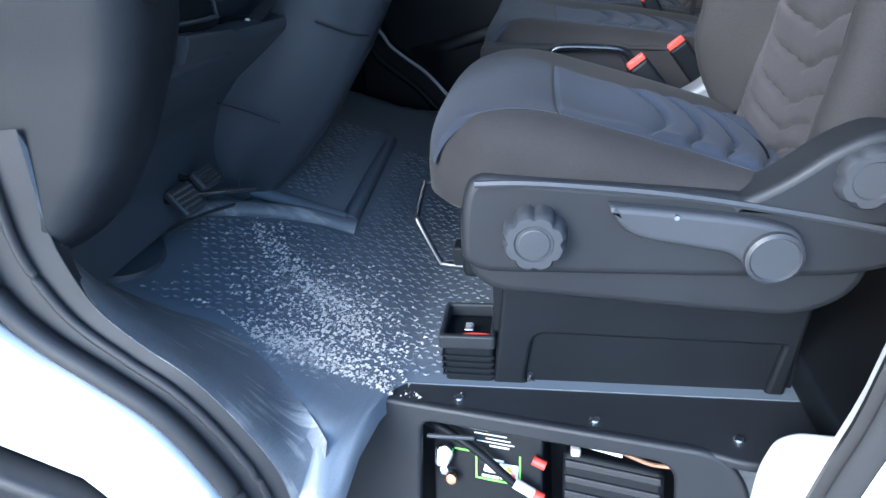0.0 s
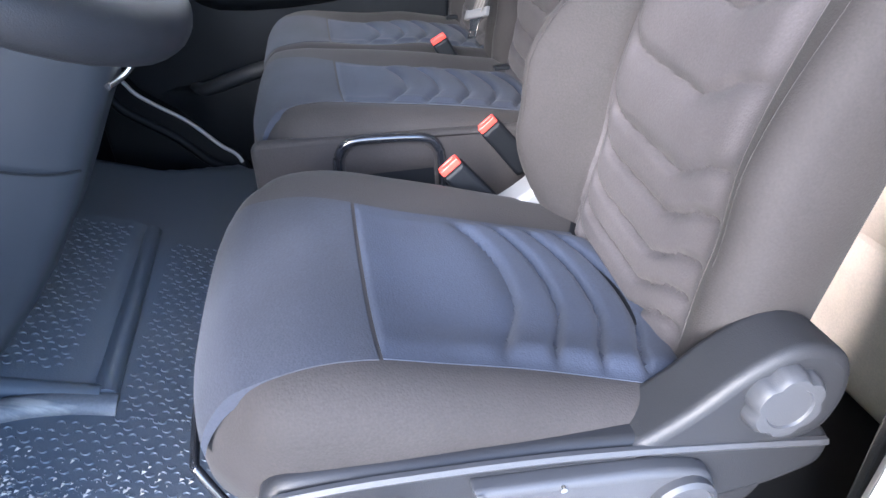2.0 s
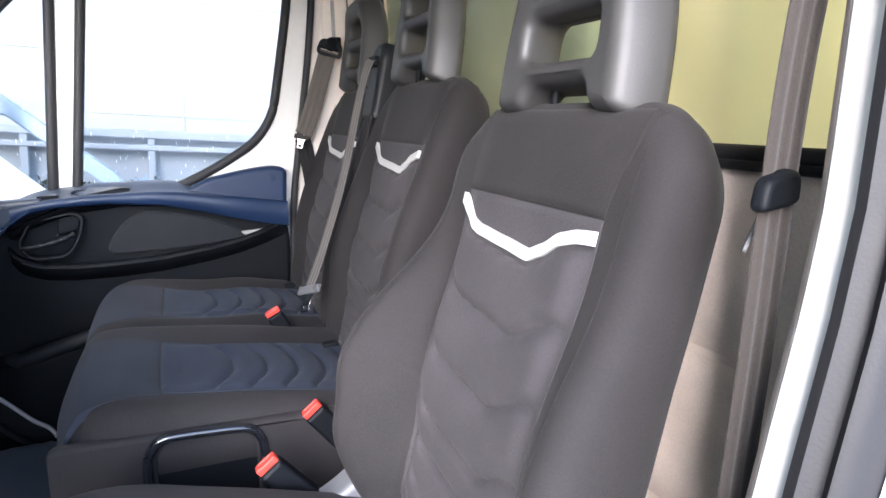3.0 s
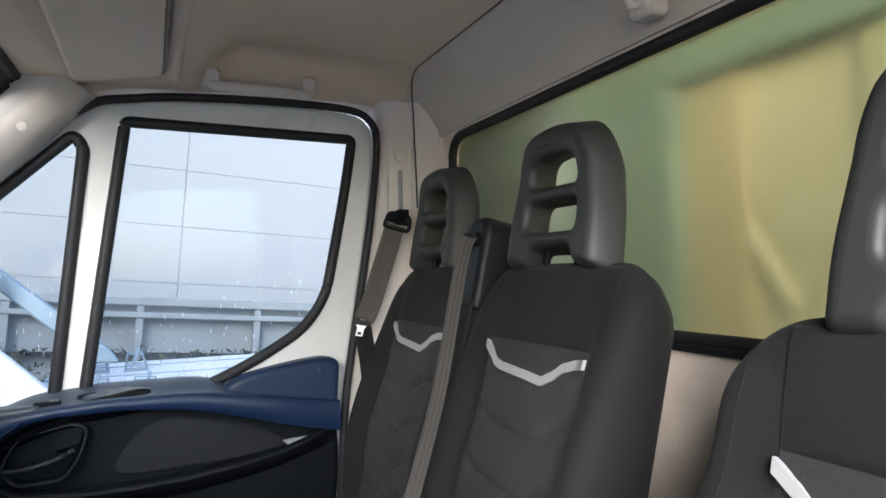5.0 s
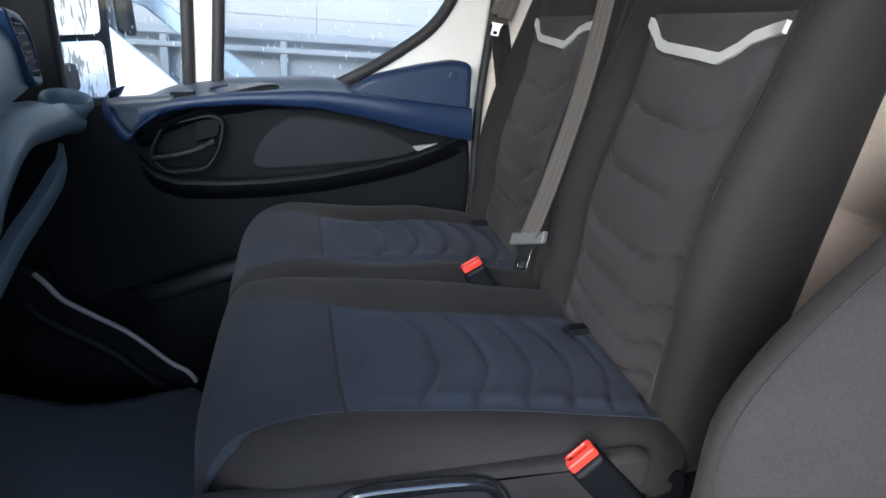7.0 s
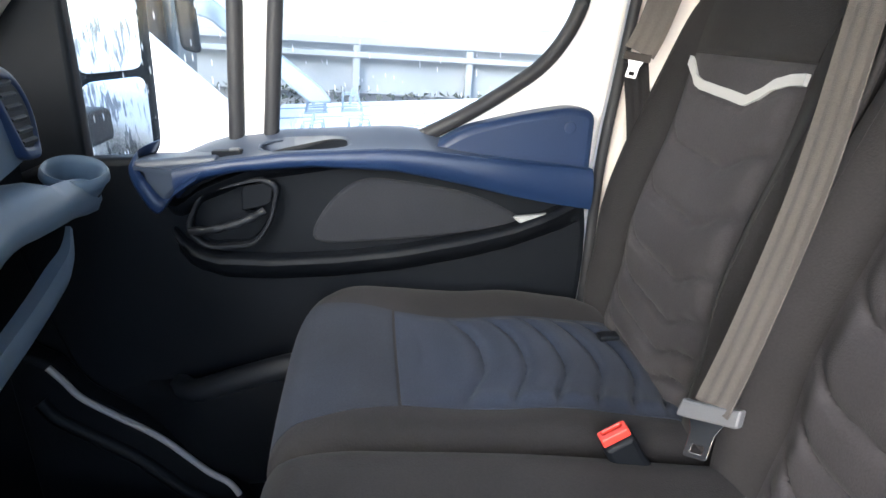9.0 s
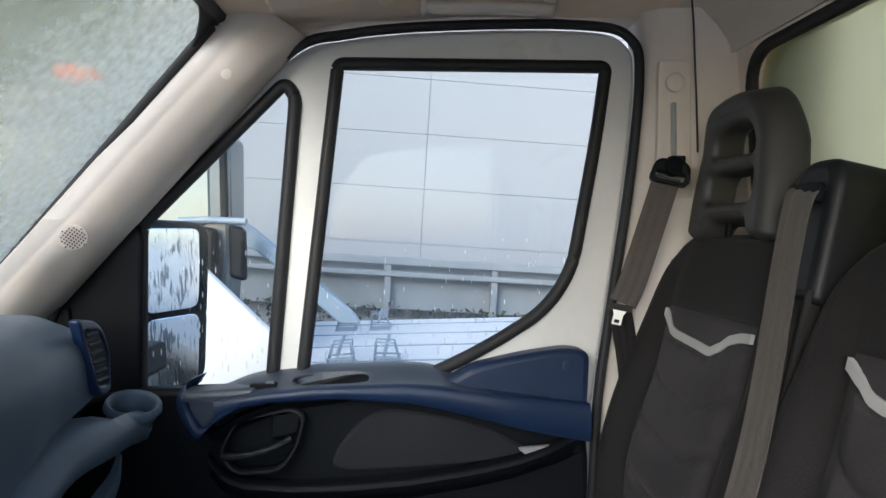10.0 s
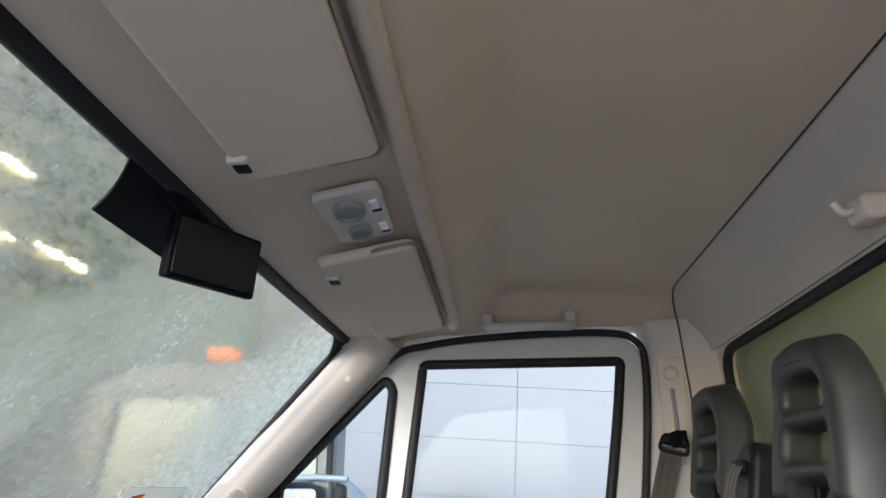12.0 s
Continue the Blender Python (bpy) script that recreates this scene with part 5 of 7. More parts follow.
part("loop_guide", plate([rounded([(-0.025, -0.013), (0.025, -0.013), (0.022, 0.010), (0.006, 0.014), (-0.022, 0.010)], 0.008)], 0.013, 0.005, axes((0.604, 0.158, 0.949), (1.0, 0.25, 0.05), (0.1, 0, 1)), 3), BLACK, drv_belt, "black belt guide")
part("tongue_plate", plate([rounded([(-0.006, -0.040), (0.006, -0.040), (0.008, 0.0), (-0.008, 0.0)], 0.003)], 0.003, 0.0006, axes((0.616, 0.176, 0.938), (0.6, 0.6, -0.2), (0.46, 0.0, 0.89))), HINGE, drv_belt, "steel belt tongue")


# ---- dashboard ----
dash = thing("dashboard", (-0.45, 0.875, 0.30), "blue-grey and black plastic dashboard", "dashboard")


def dash_section(y):
    return [(-0.70, y, 0.90), (-0.55, y, 0.968), (-0.42, y, 0.980), (-0.335, y, 0.968), (-0.290, y, 0.940), (-0.270, y, 0.880),
            (-0.275, y, 0.835), (-0.30, y, 0.815), (-0.45, y, 0.80), (-0.70, y, 0.80)]


def dash_end(y):
    """The passenger's side: a tall face that ends in a rounded corner with the vent."""
    low = float(np.interp(y, (1.02, 1.12, 1.24, 1.33, 1.46, 1.512), (0.66, 0.70, 0.765, 0.806, 0.830, 0.842)))
    top = float(np.interp(y, (1.36, 1.42, 1.455, 1.482, 1.500, 1.512), (0.978, 0.975, 0.968, 0.955, 0.936, 0.912)))
    f = -0.248 - 0.0105 * ease(1.30, 1.40, y)
    return [(-0.70, y, 0.90), (-0.55, y, top - 0.012), (-0.42, y, top), (-0.32, y, top - 0.004), (f - 0.022, y, top - 0.020), (f, y, top - 0.05), (f + 0.001, y, 0.5 * (top + low)),
            (f - 0.006, y, low + 0.010), (f - 0.03, y, low), (-0.70, y, low)]


part("dash_top", loft([dash_section(y) for y in lin(0.10, 1.02, 16)]), DASH, dash, "blue-grey padded dashboard top")
part("dash_end", loft([dash_end(y) for y in lin(1.02, 1.512, 30)]), DASH, dash, "blue-grey passenger end of the dashboard")


def lower_section(y):
    e = ease(0.42, 0.72, abs(y - MID_Y))
    return [(-0.72, y, 0.83), (-0.36, y, 0.835), (-0.365, y, 0.78), (-0.42, y, 0.66 + 0.02 * e), (-0.46, y, 0.52 + 0.04 * e), (-0.54, y, 0.44 + 0.04 * e), (-0.72, y, 0.42)]


part("dash_lower", loft([lower_section(y) for y in lin(1.10, 1.66, 14)]), BLACK, dash, "black lower dashboard and open bay")
part("dash_lower_driver", loft([lower_section(y) for y in lin(0.17, 0.72, 14)]), BLACK, dash, "black lower dashboard at the driver's knees")
crest = spline([(0, 1.085, 0.56), (0, 1.126, 0.678), (0, 1.228, 0.770), (0, 1.349, 0.816), (0, 1.44, 0.826), (0, 1.51, 0.820), (0, 1.565, 0.804), (0, 1.602, 0.786)], False, 6)
inner_ = spline([(0, 1.145, 0.54), (0, 1.172, 0.63), (0, 1.226, 0.706), (0, 1.335, 0.762), (0, 1.42, 0.769), (0, 1.49, 0.767), (0, 1.55, 0.758), (0, 1.600, 0.757)], False, 6)
sec_ = []
for o, i in zip(crest, inner_):
    x = -0.232 - 0.03 * ease(1.20, 1.09, o.y) - 0.040 * ease(1.55, 1.610, o.y) + 0.016 * ease(1.34, 1.47, o.y) * ease(1.66, 1.57, o.y)
    d = 0.042 * ease(1.435, 1.475, o.y)
    sec_.append([(x - 0.20, o.y, o.z - 0.012 - d), (x - 0.030, o.y, o.z + 0.004 - d), (x - 0.008, o.lerp(i, 0.10).y, o.lerp(i, 0.10).z), (x + 0.006, *(o.lerp(i, 0.32))[1:]), (x + 0.008, *(o.lerp(i, 0.62))[1:]), (x + 0.002, *(o.lerp(i, 0.90))[1:]), (x - 0.010, i.y, i.z),
                 (x - 0.20, i.y, i.z)])
part("arch_trim", loft(sec_), DASH, dash, "blue-grey arched dashboard trim")
strut = spline([(-0.250, 1.530, 0.742), (-0.243, 1.496, 0.710), (-0.241, 1.44, 0.692), (-0.241, 1.37, 0.674), (-0.243, 1.28, 0.652), (-0.250, 1.19, 0.612)], False, 5)
part("bay_edge", loft([[(p.x, p.y, p.z - 0.016 * w), (p.x + 0.006 * w, p.y, p.z), (p.x, p.y, p.z + 0.013 * w), (p.x - 0.018 * w, p.y, p.z + 0.014 * w), (p.x - 0.018 * w, p.y, p.z - 0.016 * w)] for p, w in ((p, 0.35 + 0.65 * ease(0, 8, i)) for i, p in enumerate(strut))]), DASH, dash, "blue-grey edge of the open storage bay")


def deep_cup(m, r, deep, material, parent, label):
    """A cup holder with its rounded housing, rolled rim and deep well."""
    part("cup_housing", turned([(r * 0.30, -deep - 0.012), (r * 0.58, -deep), (r * 0.78, -deep * 0.72), (r * 0.93, -deep * 0.38), (r * 1.03, -0.010), (r * 1.0, -0.002), (r * 0.94, 0.002), (r * 0.84, 0.0), (r * 0.79, -0.006), (r * 0.76, -deep * 0.5), (r * 0.72, -deep * 0.85)], m, 44), material, parent, label)
    part("cup_well", turned([(r * 0.75, -deep * 0.86), (r * 0.75, -deep * 0.80), (r * 0.1, -deep * 0.80)], m, 28), BLACK, parent, "dark cup holder well")


deep_cup(axes((-0.229, 1.530, 0.823), (0.97, 0, -0.24), (0.05, 0.97, 0.20)), 0.040, 0.040, DASH, dash, "blue-grey cup holder")
deep_cup(axes((-0.212, 0.108, 0.813), (0.985, 0, -0.17), (0, 0.985, -0.17)), 0.047, 0.080, COLUMN, dash, "dark grey rounded cup holder")
# corner air vent on the passenger side
vm = axes((-0.2535, 1.463, 0.905), (0, 1, 0), (0, 0, 1))
vl = rounded([(0.006, -0.058), (0.043, -0.060), (0.044, 0.006), (0.012, 0.050), (-0.050, 0.060)], [0.012, 0.012, 0.030, 0.025, 0.012], 6)
vi = [Vector((0.010, -0.002)) + (Vector(q[:2]) - Vector((0.010, -0.002))) * 0.72 for q in vl]
part("vent_bezel", plate([vl, vi], 0.016, 0.005, vm @ Matrix.Translation((0, 0, -0.0045)), 3), NAVY, dash, "navy vent bezel")
part("vent_back", plate([vi], 0.004, 0.001, vm @ Matrix.Translation((0, 0, -0.001))), BLACK, dash)
for i in range(6):
    part("vent_slat", plate([rounded([(-0.017, -0.0030), (0.017, -0.0030), (0.017, 0.0030), (-0.017, 0.0030)], 0.001)], 0.006, 0.001, vm @ pose(0.019 - 0.0062 * i, -0.036 + 0.0140 * i, 0.0012, 35, 0, 0)), GREY, dash)
# driver's end: column trim down to the floor
secs = []
for z, x0, x1, y0, y1 in ((0.835, -0.47, -0.262, 0.060, 0.160), (0.81, -0.47, -0.238, 0.056, 0.166), (0.785, -0.47, -0.218, 0.054, 0.170), (0.762, -0.47, -0.206, 0.054, 0.170), (0.74, -0.47, -0.204, 0.055, 0.170), (0.70, -0.47, -0.213, 0.058, 0.168), (0.66, -0.47, -0.228, 0.060, 0.165), (0.58, -0.48, -0.265, 0.055, 0.155),
                          (0.51, -0.48, -0.320, 0.050, 0.165), (0.475, -0.47, -0.362, 0.055, 0.165), (0.466, -0.46, -0.385, 0.065, 0.160)):
    secs.append([(p.x, p.y, z) for p in rounded([(x0, y0, 0), (x1, y0, 0), (x1, y1, 0), (x0, y1, 0)], [0.02, 0.05, 0.04, 0.02], 6)])
part("end_column", loft(secs), COLUMN, dash, "dark grey dashboard end by the driver's door")
secs = []
for z, x1 in ((0.735, -0.200), (0.77, -0.188), (0.81, -0.172), (0.85, -0.158), (0.90, -0.160), (0.935, -0.18), (0.945, -0.20)):
    secs.append([(p.x, p.y, z) for p in rounded([(-0.46, 0.152, 0), (x1, 0.152, 0), (x1, 0.180, 0), (-0.46, 0.180, 0)], 0.011, 4)])
part("column_back", loft(secs), COLUMN, dash, "dark grey wall behind the cup holder")
secs = []
for z, x1, d in ((0.745, -0.236, 0.0), (0.78, -0.244, 0.002), (0.82, -0.250, 0.0), (0.88, -0.258, 0.0), (0.94, -0.270, 0.004), (0.958, -0.285, 0.014)):
    secs.append([(p.x, p.y, z) for p in rounded([(-0.50, 0.056 + d, 0), (x1, 0.056 + d, 0), (x1, 0.165, 0), (-0.50, 0.165, 0)], [0.02, 0.035, 0.02, 0.02], 6)])
part("end_panel", loft(secs), COLUMN, dash, "dark grey upper end of the dashboard")
part("bin_edge", loft([[(x + 0.010, y, z + 0.002), (x + 0.012, y, z - 0.004), (x + 0.001, y, z - 0.026), (x - 0.010, y, z - 0.030), (x - 0.030, y, z - 0.004), (x - 0.012, y, z + 0.004)] for x, y, z in ((-0.232, 0.166, 0.682), (-0.238, 0.205, 0.678), (-0.250, 0.275, 0.670), (-0.262, 0.335, 0.664), (-0.268, 0.350, 0.660))]), MID, dash, "grey edge of the open lower bin")
part("bin_wall", plate([rounded([(0.0, 0.0), (0.155, 0.0), (0.155, 0.155), (0.0, 0.155)], 0.012)], 0.006, 0.002, axes((-0.272, 0.185, 0.672), (0.0, 1, 0), (-0.12, 0, 1))), BLACK, dash)
part("bin_rim", tube(spline([(-0.258, 0.205, 0.690), (-0.266, 0.318, 0.684), (-0.268, 0.330, 0.695), (-0.278, 0.332, 0.80)], False, 5), 0.0028, sides=6), MID, dash, "polished rim of the open bin")
part("fuse_block", box(-0.325, -0.285, 0.385, 0.470, 0.636, 0.668, 0.004), BLACK, dash, "black fuse block in the open bin")
for i in range(4):
    part("fuse", box(-0.288, -0.281, 0.394 + 0.018 * i, 0.404 + 0.018 * i, 0.648 + 0.004 * (i % 2), 0.664, 0.0015), (MID, CHROME, MID, BEIGE)[i], dash)
part("bin_bridge", loft([[(x, y, z - 0.014), (x + 0.012, y, z - 0.002), (x, y, z + 0.010), (x - 0.03, y, z + 0.004)] for x, y, z in ((-0.292, 0.470, 0.652), (-0.286, 0.500, 0.664), (-0.268, 0.545, 0.690), (-0.235, 0.590, 0.735), (-0.200, 0.615, 0.790))]), GREY, dash, "grey moulded strip beside the bin")
part("stalk_lever", tube(spline([(-0.30, 0.34, 0.760), (-0.27, 0.35, 0.752), (-0.235, 0.36, 0.750)]), 0.007, sides=8), GREY, dash, "small grey lever under the steering column")
# Chrome disc added only to make the small glint beside the lever.
part("stalk_glint", turned([(0.006, 0.0), (0.006, 0.004), (0.003, 0.006)], axes((-0.262, 0.425, 0.775), (0, 1, 0), (-0.2, 0, 1)), 12), CHROME, dash)
part("card_slot", box(-0.30, -0.26, 0.33, 0.37, 0.70, 0.74, 0.004), GREY, dash)

# centre console running down to the floor
console = thing("centre_console", (-0.40, 0.80, 0.27), "black centre console reaching down to the floor", "console")
con = []
for z, xr, x1, y1 in ((0.80, -0.065, -0.205, 1.05), (0.75, -0.072, -0.210, 1.055), (0.70, -0.092, -0.217, 1.06), (0.65, -0.122, -0.235, 1.06), (0.60, -0.150, -0.258, 1.06), (0.55, -0.180, -0.285, 1.05), (0.50, -0.215, -0.312, 1.04),
                      (0.45, -0.248, -0.338, 1.03), (0.40, -0.290, -0.366, 1.01), (0.35, -0.336, -0.395, 0.98), (0.31, -0.378, -0.418, 0.965), (0.28, -0.415, -0.438, 0.96), (0.25, -0.440, -0.450, 0.955)):
    low = ease(0.42, 0.30, z)
    con.append([(p.x, p.y, z) for p in rounded([(-0.62, 0.55 + 0.05 * low, 0), (-0.43, 0.575 + 0.045 * low, 0), (xr - 0.10, 0.600 + 0.03 * low, 0), (xr, 0.650, 0), (xr - 0.004, 0.76, 0), (min(x1, xr - 0.03), 0.90, 0), (x1, y1 - 0.02, 0), (-0.60, y1, 0)],
                                                [0.02, 0.08, 0.10, 0.034, 0.06, 0.08, 0.03, 0.02], 6)])
part("console_body", loft(con), CONSOLE, console)


def knee_at(y, v):
    """The smooth panel under the open bin: it rolls forward and down towards the pedals."""
    side = ease(0.36, 0.60, y)
    x = float(np.interp(v, (0, 0.06, 0.14, 0.30, 0.46, 0.62, 0.80, 1.0), (-0.285, -0.262, -0.268, -0.325, -0.382, -0.424, -0.447, -0.455)))
    z = float(np.interp(v, (0, 0.06, 0.14, 0.30, 0.46, 0.62, 0.80, 1.0), (0.668, 0.660, 0.640, 0.598, 0.556, 0.506, 0.436, 0.352)))
    return (x - 0.020 * side * (1 - v) + 0.010 * math.sin(math.pi * min(v * 1.2, 1)), y, z - 0.012 * side * (1 - v))


part("knee_panel", sheet(lin(0.150, 0.612, 26), lin(0, 1, 34), knee_at, (-0.025, 0, -0.004)), CONSOLE, console, "dark grey smooth knee panel above the pedals")
part("knee_panel_edge", tube(spline([(-0.448, 0.36, 0.352), (-0.440, 0.47, 0.338), (-0.430, 0.56, 0.318), (-0.430, 0.635, 0.300)]), 0.0035, sides=6), MID, console, "thin lower edge of the knee panel")
for q in (((-0.428, 0.545, 0.520), (-0.385, 0.570, 0.498), (-0.345, 0.5815, 0.478), (-0.322, 0.588, 0.466)), ((-0.234, 0.602, 0.634), (-0.205, 0.618, 0.618), (-0.180, 0.636, 0.606), (-0.158, 0.655, 0.600))):
    part("panel_joint", tube(spline([Vector(p) + Vector((0.004, -0.006, 0.003)) for p in q], False, 4), 0.0018, sides=6), GREY, console)
part("console_cap", loft([[(p.x, p.y, z) for p in rounded([(-0.30, 0.60 + d, 0), (-0.060 - d, 0.63 + d, 0), (-0.062 - d, 0.78 - d, 0), (-0.30, 0.80 - d, 0)], 0.03, 5)] for z, d in ((0.792, 0.004), (0.800, 0.0), (0.812, 0.002), (0.818, 0.012))]), GREY, console, "dark grey top cap of the console")
part("console_ring", tube(spline([(-0.094, 0.652, 0.700), (-0.086, 0.70, 0.700), (-0.092, 0.78, 0.696)]), 0.004, sides=8), CHROME, console, "bright trim line on the console")
red_wood = surface("dark red gloss panel", (0.10, 0.008, 0.010), 0.18, 0, 200, 10, 0.2, 0.0, coat=0.7)
part("switch_panel", plate([rounded([(-0.06, -0.07), (0.07, -0.07), (0.07, 0.07), (-0.06, 0.07)], 0.02)], 0.012, 0.004, axes((-0.206, 0.945, 0.700), (0, 1, 0), (-0.15, 0, 1))), red_wood, console, "dark red gloss switch panel")
part("selector_ring", turned([(0.030, 0), (0.030, 0.014), (0.024, 0.016), (0.022, 0.006)], axes((-0.192, 0.93, 0.735), (0, 1, 0), (-0.15, 0, 1)), 28), CHROME, console, "bright ring of a rotary knob")
for i in range(4):
    part("ridge", tube([(-0.205 - 0.03 * i, 0.99, 0.60 - 0.035 * i), (-0.215 - 0.03 * i, 1.05, 0.60 - 0.035 * i)], 0.004, sides=6), GREY, console)

# steering wheel
wm = axes((-0.115, 0.42, 0.925), (0, 1, 0), (-0.78, 0, 0.63))
sw = part("steering_wheel", turned([(0.085, -0.035), (0.088, -0.01), (0.075, 0.012), (0.03, 0.02)], wm, 28), BLACK, dash, "black steering wheel")
part("rim", tube([wm @ Vector((0.190 * math.cos(a), 0.190 * math.sin(a), 0)) for a in lin(0, 2 * math.pi * 47 / 48, 48)], [0.0175 + 0.006 * max(0, -math.sin(a)) ** 2 for a in lin(0, 2 * math.pi * 47 / 48, 48)], True, 14), GREY, sw)
for a in (0.15, math.pi - 0.15, -math.pi / 2):
    part("spoke", tube([wm @ Vector((r * math.cos(a), r * math.sin(a), -0.012)) for r in (0.06, 0.12, 0.185)], 0.017, sides=8, flat=0.6), BLACK, sw)
part("column_cover", loft([[Vector((-0.135 - 0.30 * t, 0.42, 0.90 - 0.10 * t)) + Vector((0.03 * math.sin(a), 0.062 * math.cos(a), 0.055 * math.sin(a))) for a in lin(0, 2 * math.pi * 15 / 16, 16)] for t in lin(0, 1, 4)]), BLACK, dash)

# steering shaft, gaiter, pedals
shaft = thing("steering_shaft", (-0.545, 0.34, 0.338), "steel steering shaft through a round rubber gaiter", "steering shaft")
part("shaft", tube([(-0.540, 0.335, 0.336), (-0.515, 0.348, 0.50), (-0.47, 0.38, 0.66)], 0.010, sides=12), CHROME, shaft)
gm = axes((-0.540, 0.335, floor_z(-0.540) - 0.002), (0.94, 0, -0.33), (0, 1, 0))
part("gaiter", turned([(0.090, 0.0), (0.086, 0.010), (0.055, 0.013), (0.034, 0.020), (0.026, 0.028), (0.016, 0.032)], gm, 36), CONSOLE, shaft, "dark grey rubber floor gaiter")


WORN = surface("worn grey pedal rubber", (0.085, 0.082, 0.078), 0.8, 0, 260, 40, 0.5, 0.4)


def pedal(x, y, z, w, h, label):
    p = thing("pedal", (x, y, z), label, "pedal", "pedals")
    m = axes((x, y, z), (0.25, 0.95, 0.05), (-0.62, 0.1, 0.78))
    part("pad", plate([rounded([(-w / 2, -h / 2), (w / 2, -h / 2), (w / 2, h / 2), (-w / 2, h / 2)], 0.008)], 0.016, 0.004, m), MID, p)
    part("pad_wear", plate([rounded([(-w * 0.42, -h * 0.42), (w * 0.42, -h * 0.42), (w * 0.42, h * 0.42), (-w * 0.42, h * 0.42)], 0.006)], 0.003, 0.001, m @ Matrix.Translation((0, 0, 0.0085))), WORN, p, "worn dusty tread face")
    for i in range(6):
        for j in range(5):
            part("tread", box(-0.0036, 0.0036, -0.0030, 0.0030, 0.0, 0.0035, 0.001, 1), RUBBER, p).matrix_basis = Matrix.Translation(-Vector((x, y, z))) @ Matrix.Translation((x, y, z)) @ m @ Matrix.Translation(((i - 2.5) * w * 0.15, (j - 2) * h * 0.18, 0.009))
    part("arm", tube(spline([m @ Vector((0, 0, -0.006)), Vector((x - 0.045, y - 0.01, z + 0.01)), Vector((x - 0.085, y - 0.012, z + 0.07)), Vector((x - 0.10, y - 0.01, z + 0.22))]), 0.0065, sides=8), BLACK, p)


pedal(-0.420, 0.396, 0.398, 0.048, 0.052, "worn black rubber clutch pedal")
pedal(-0.410, 0.450, 0.414, 0.044, 0.036, "worn black rubber brake pedal")
solo("pedal_trim", tube([(-0.52, 0.36, 0.405), (-0.40, 0.60, 0.335)], 0.004), CHROME, "thin bright edge under the pedals", "trim")

# moulded mat details
solo("mat_ridge", tube([(x, y, floor_z(x) + 0.004) for x, y, _ in spline([(-0.560, 0.445, 0), (-0.47, 0.545, 0), (-0.36, 0.615, 0), (-0.285, 0.640, 0), (-0.222, 0.645, 0)], False, 8)], 0.021, sides=12, flat=0.8), SCUFF, "moulded ridge in the black rubber mat", "floor mat")
foot = []
for t in lin(0, 1, 8):
    y = 0.655 + 0.525 * t
    e = -0.234 - 0.027 * t
    foot.append([(-0.62, y, floor_z(-0.62) + 0.02), (-0.46, y, floor_z(-0.46) + 0.024), (e - 0.030, y, floor_z(e - 0.03) + 0.020), (e - 0.012, y, floor_z(e) + 0.014), (e, y, floor_z(e) - 0.002), (e, y, 0.18), (-0.62, y, 0.30)])
plateau = thing("foot_plateau", (-0.4, 0.9, 0.28), "raised studded part of the black rubber mat", "floor mat")
part("tread_area", loft(foot), MAT, plateau)
part("front_border", tube([(-0.241 - 0.027 * t, 0.655 + 0.525 * t, floor_z(-0.241) + 0.008) for t in lin(0, 1, 8)], 0.020, sides=12, flat=0.8), MAT, plateau, "smooth rounded border")
part("side_border", tube([(x, 0.657, floor_z(x) + 0.010) for x in lin(-0.245, -0.46, 8)], 0.018, sides=12, flat=0.8), MAT, plateau, "smooth rounded border")


def crescents():
    """Half-ring studs of the rubber mat."""
    rng = random.Random(4)
    verts, faces = [], []
    zones = ((-0.58, 0.07, 0.24, 0.66), (-0.215, 0.06, 0.62, 1.15), (-0.42, -0.275, 0.70, 1.17))
    for k, (x0, x1, y0, y1) in enumerate(zones):
        p = 0.0165
        nx, ny = int((x1 - x0) / p), int((y1 - y0) / p)
        for i in range(nx):
            for j in range(ny):
                x, y = x0 + (i + 0.5 * (j % 2)) * p, y0 + j * p
                if k == 0 and ((x + 0.515) ** 2 + (y - 0.358) ** 2 < 0.0098 or y < 0.27 or y > np.interp(x, (-0.56, -0.47, -0.36, -0.22, 0.1), (0.42, 0.52, 0.59, 0.62, 0.66))):
                    continue
                a0 = math.pi * 0.1 + (math.pi if (i + j) % 3 == 0 else 0.0) + rng.uniform(-0.15, 0.15)
                base = len(verts)
                lift = 0.0215 if k == 2 else 0.0
                for s in range(6):
                    a = a0 + math.pi * 0.85 * s / 5
                    for r, h in ((0.0062, 0.0), (0.0050, 0.0020), (0.0036, 0.0)):
                        px, py = x + r * math.cos(a) * 1.05, y + r * math.sin(a)
                        verts.append((px, py, floor_z(px) + h + lift + 0.0006))
                for s in range(5):
                    b = base + 3 * s
                    faces.append((b, b + 3, b + 4, b + 1))
                    faces.append((b + 1, b + 4, b + 5, b + 2))
    me = bpy.data.meshes.new("mat_studs")
    me.from_pydata(verts, [], faces)
    return me


solo("mat_studs", crescents(), MAT, "half-ring studs of the black rubber mat with dirt between them", "floor mat", kind="stuff")


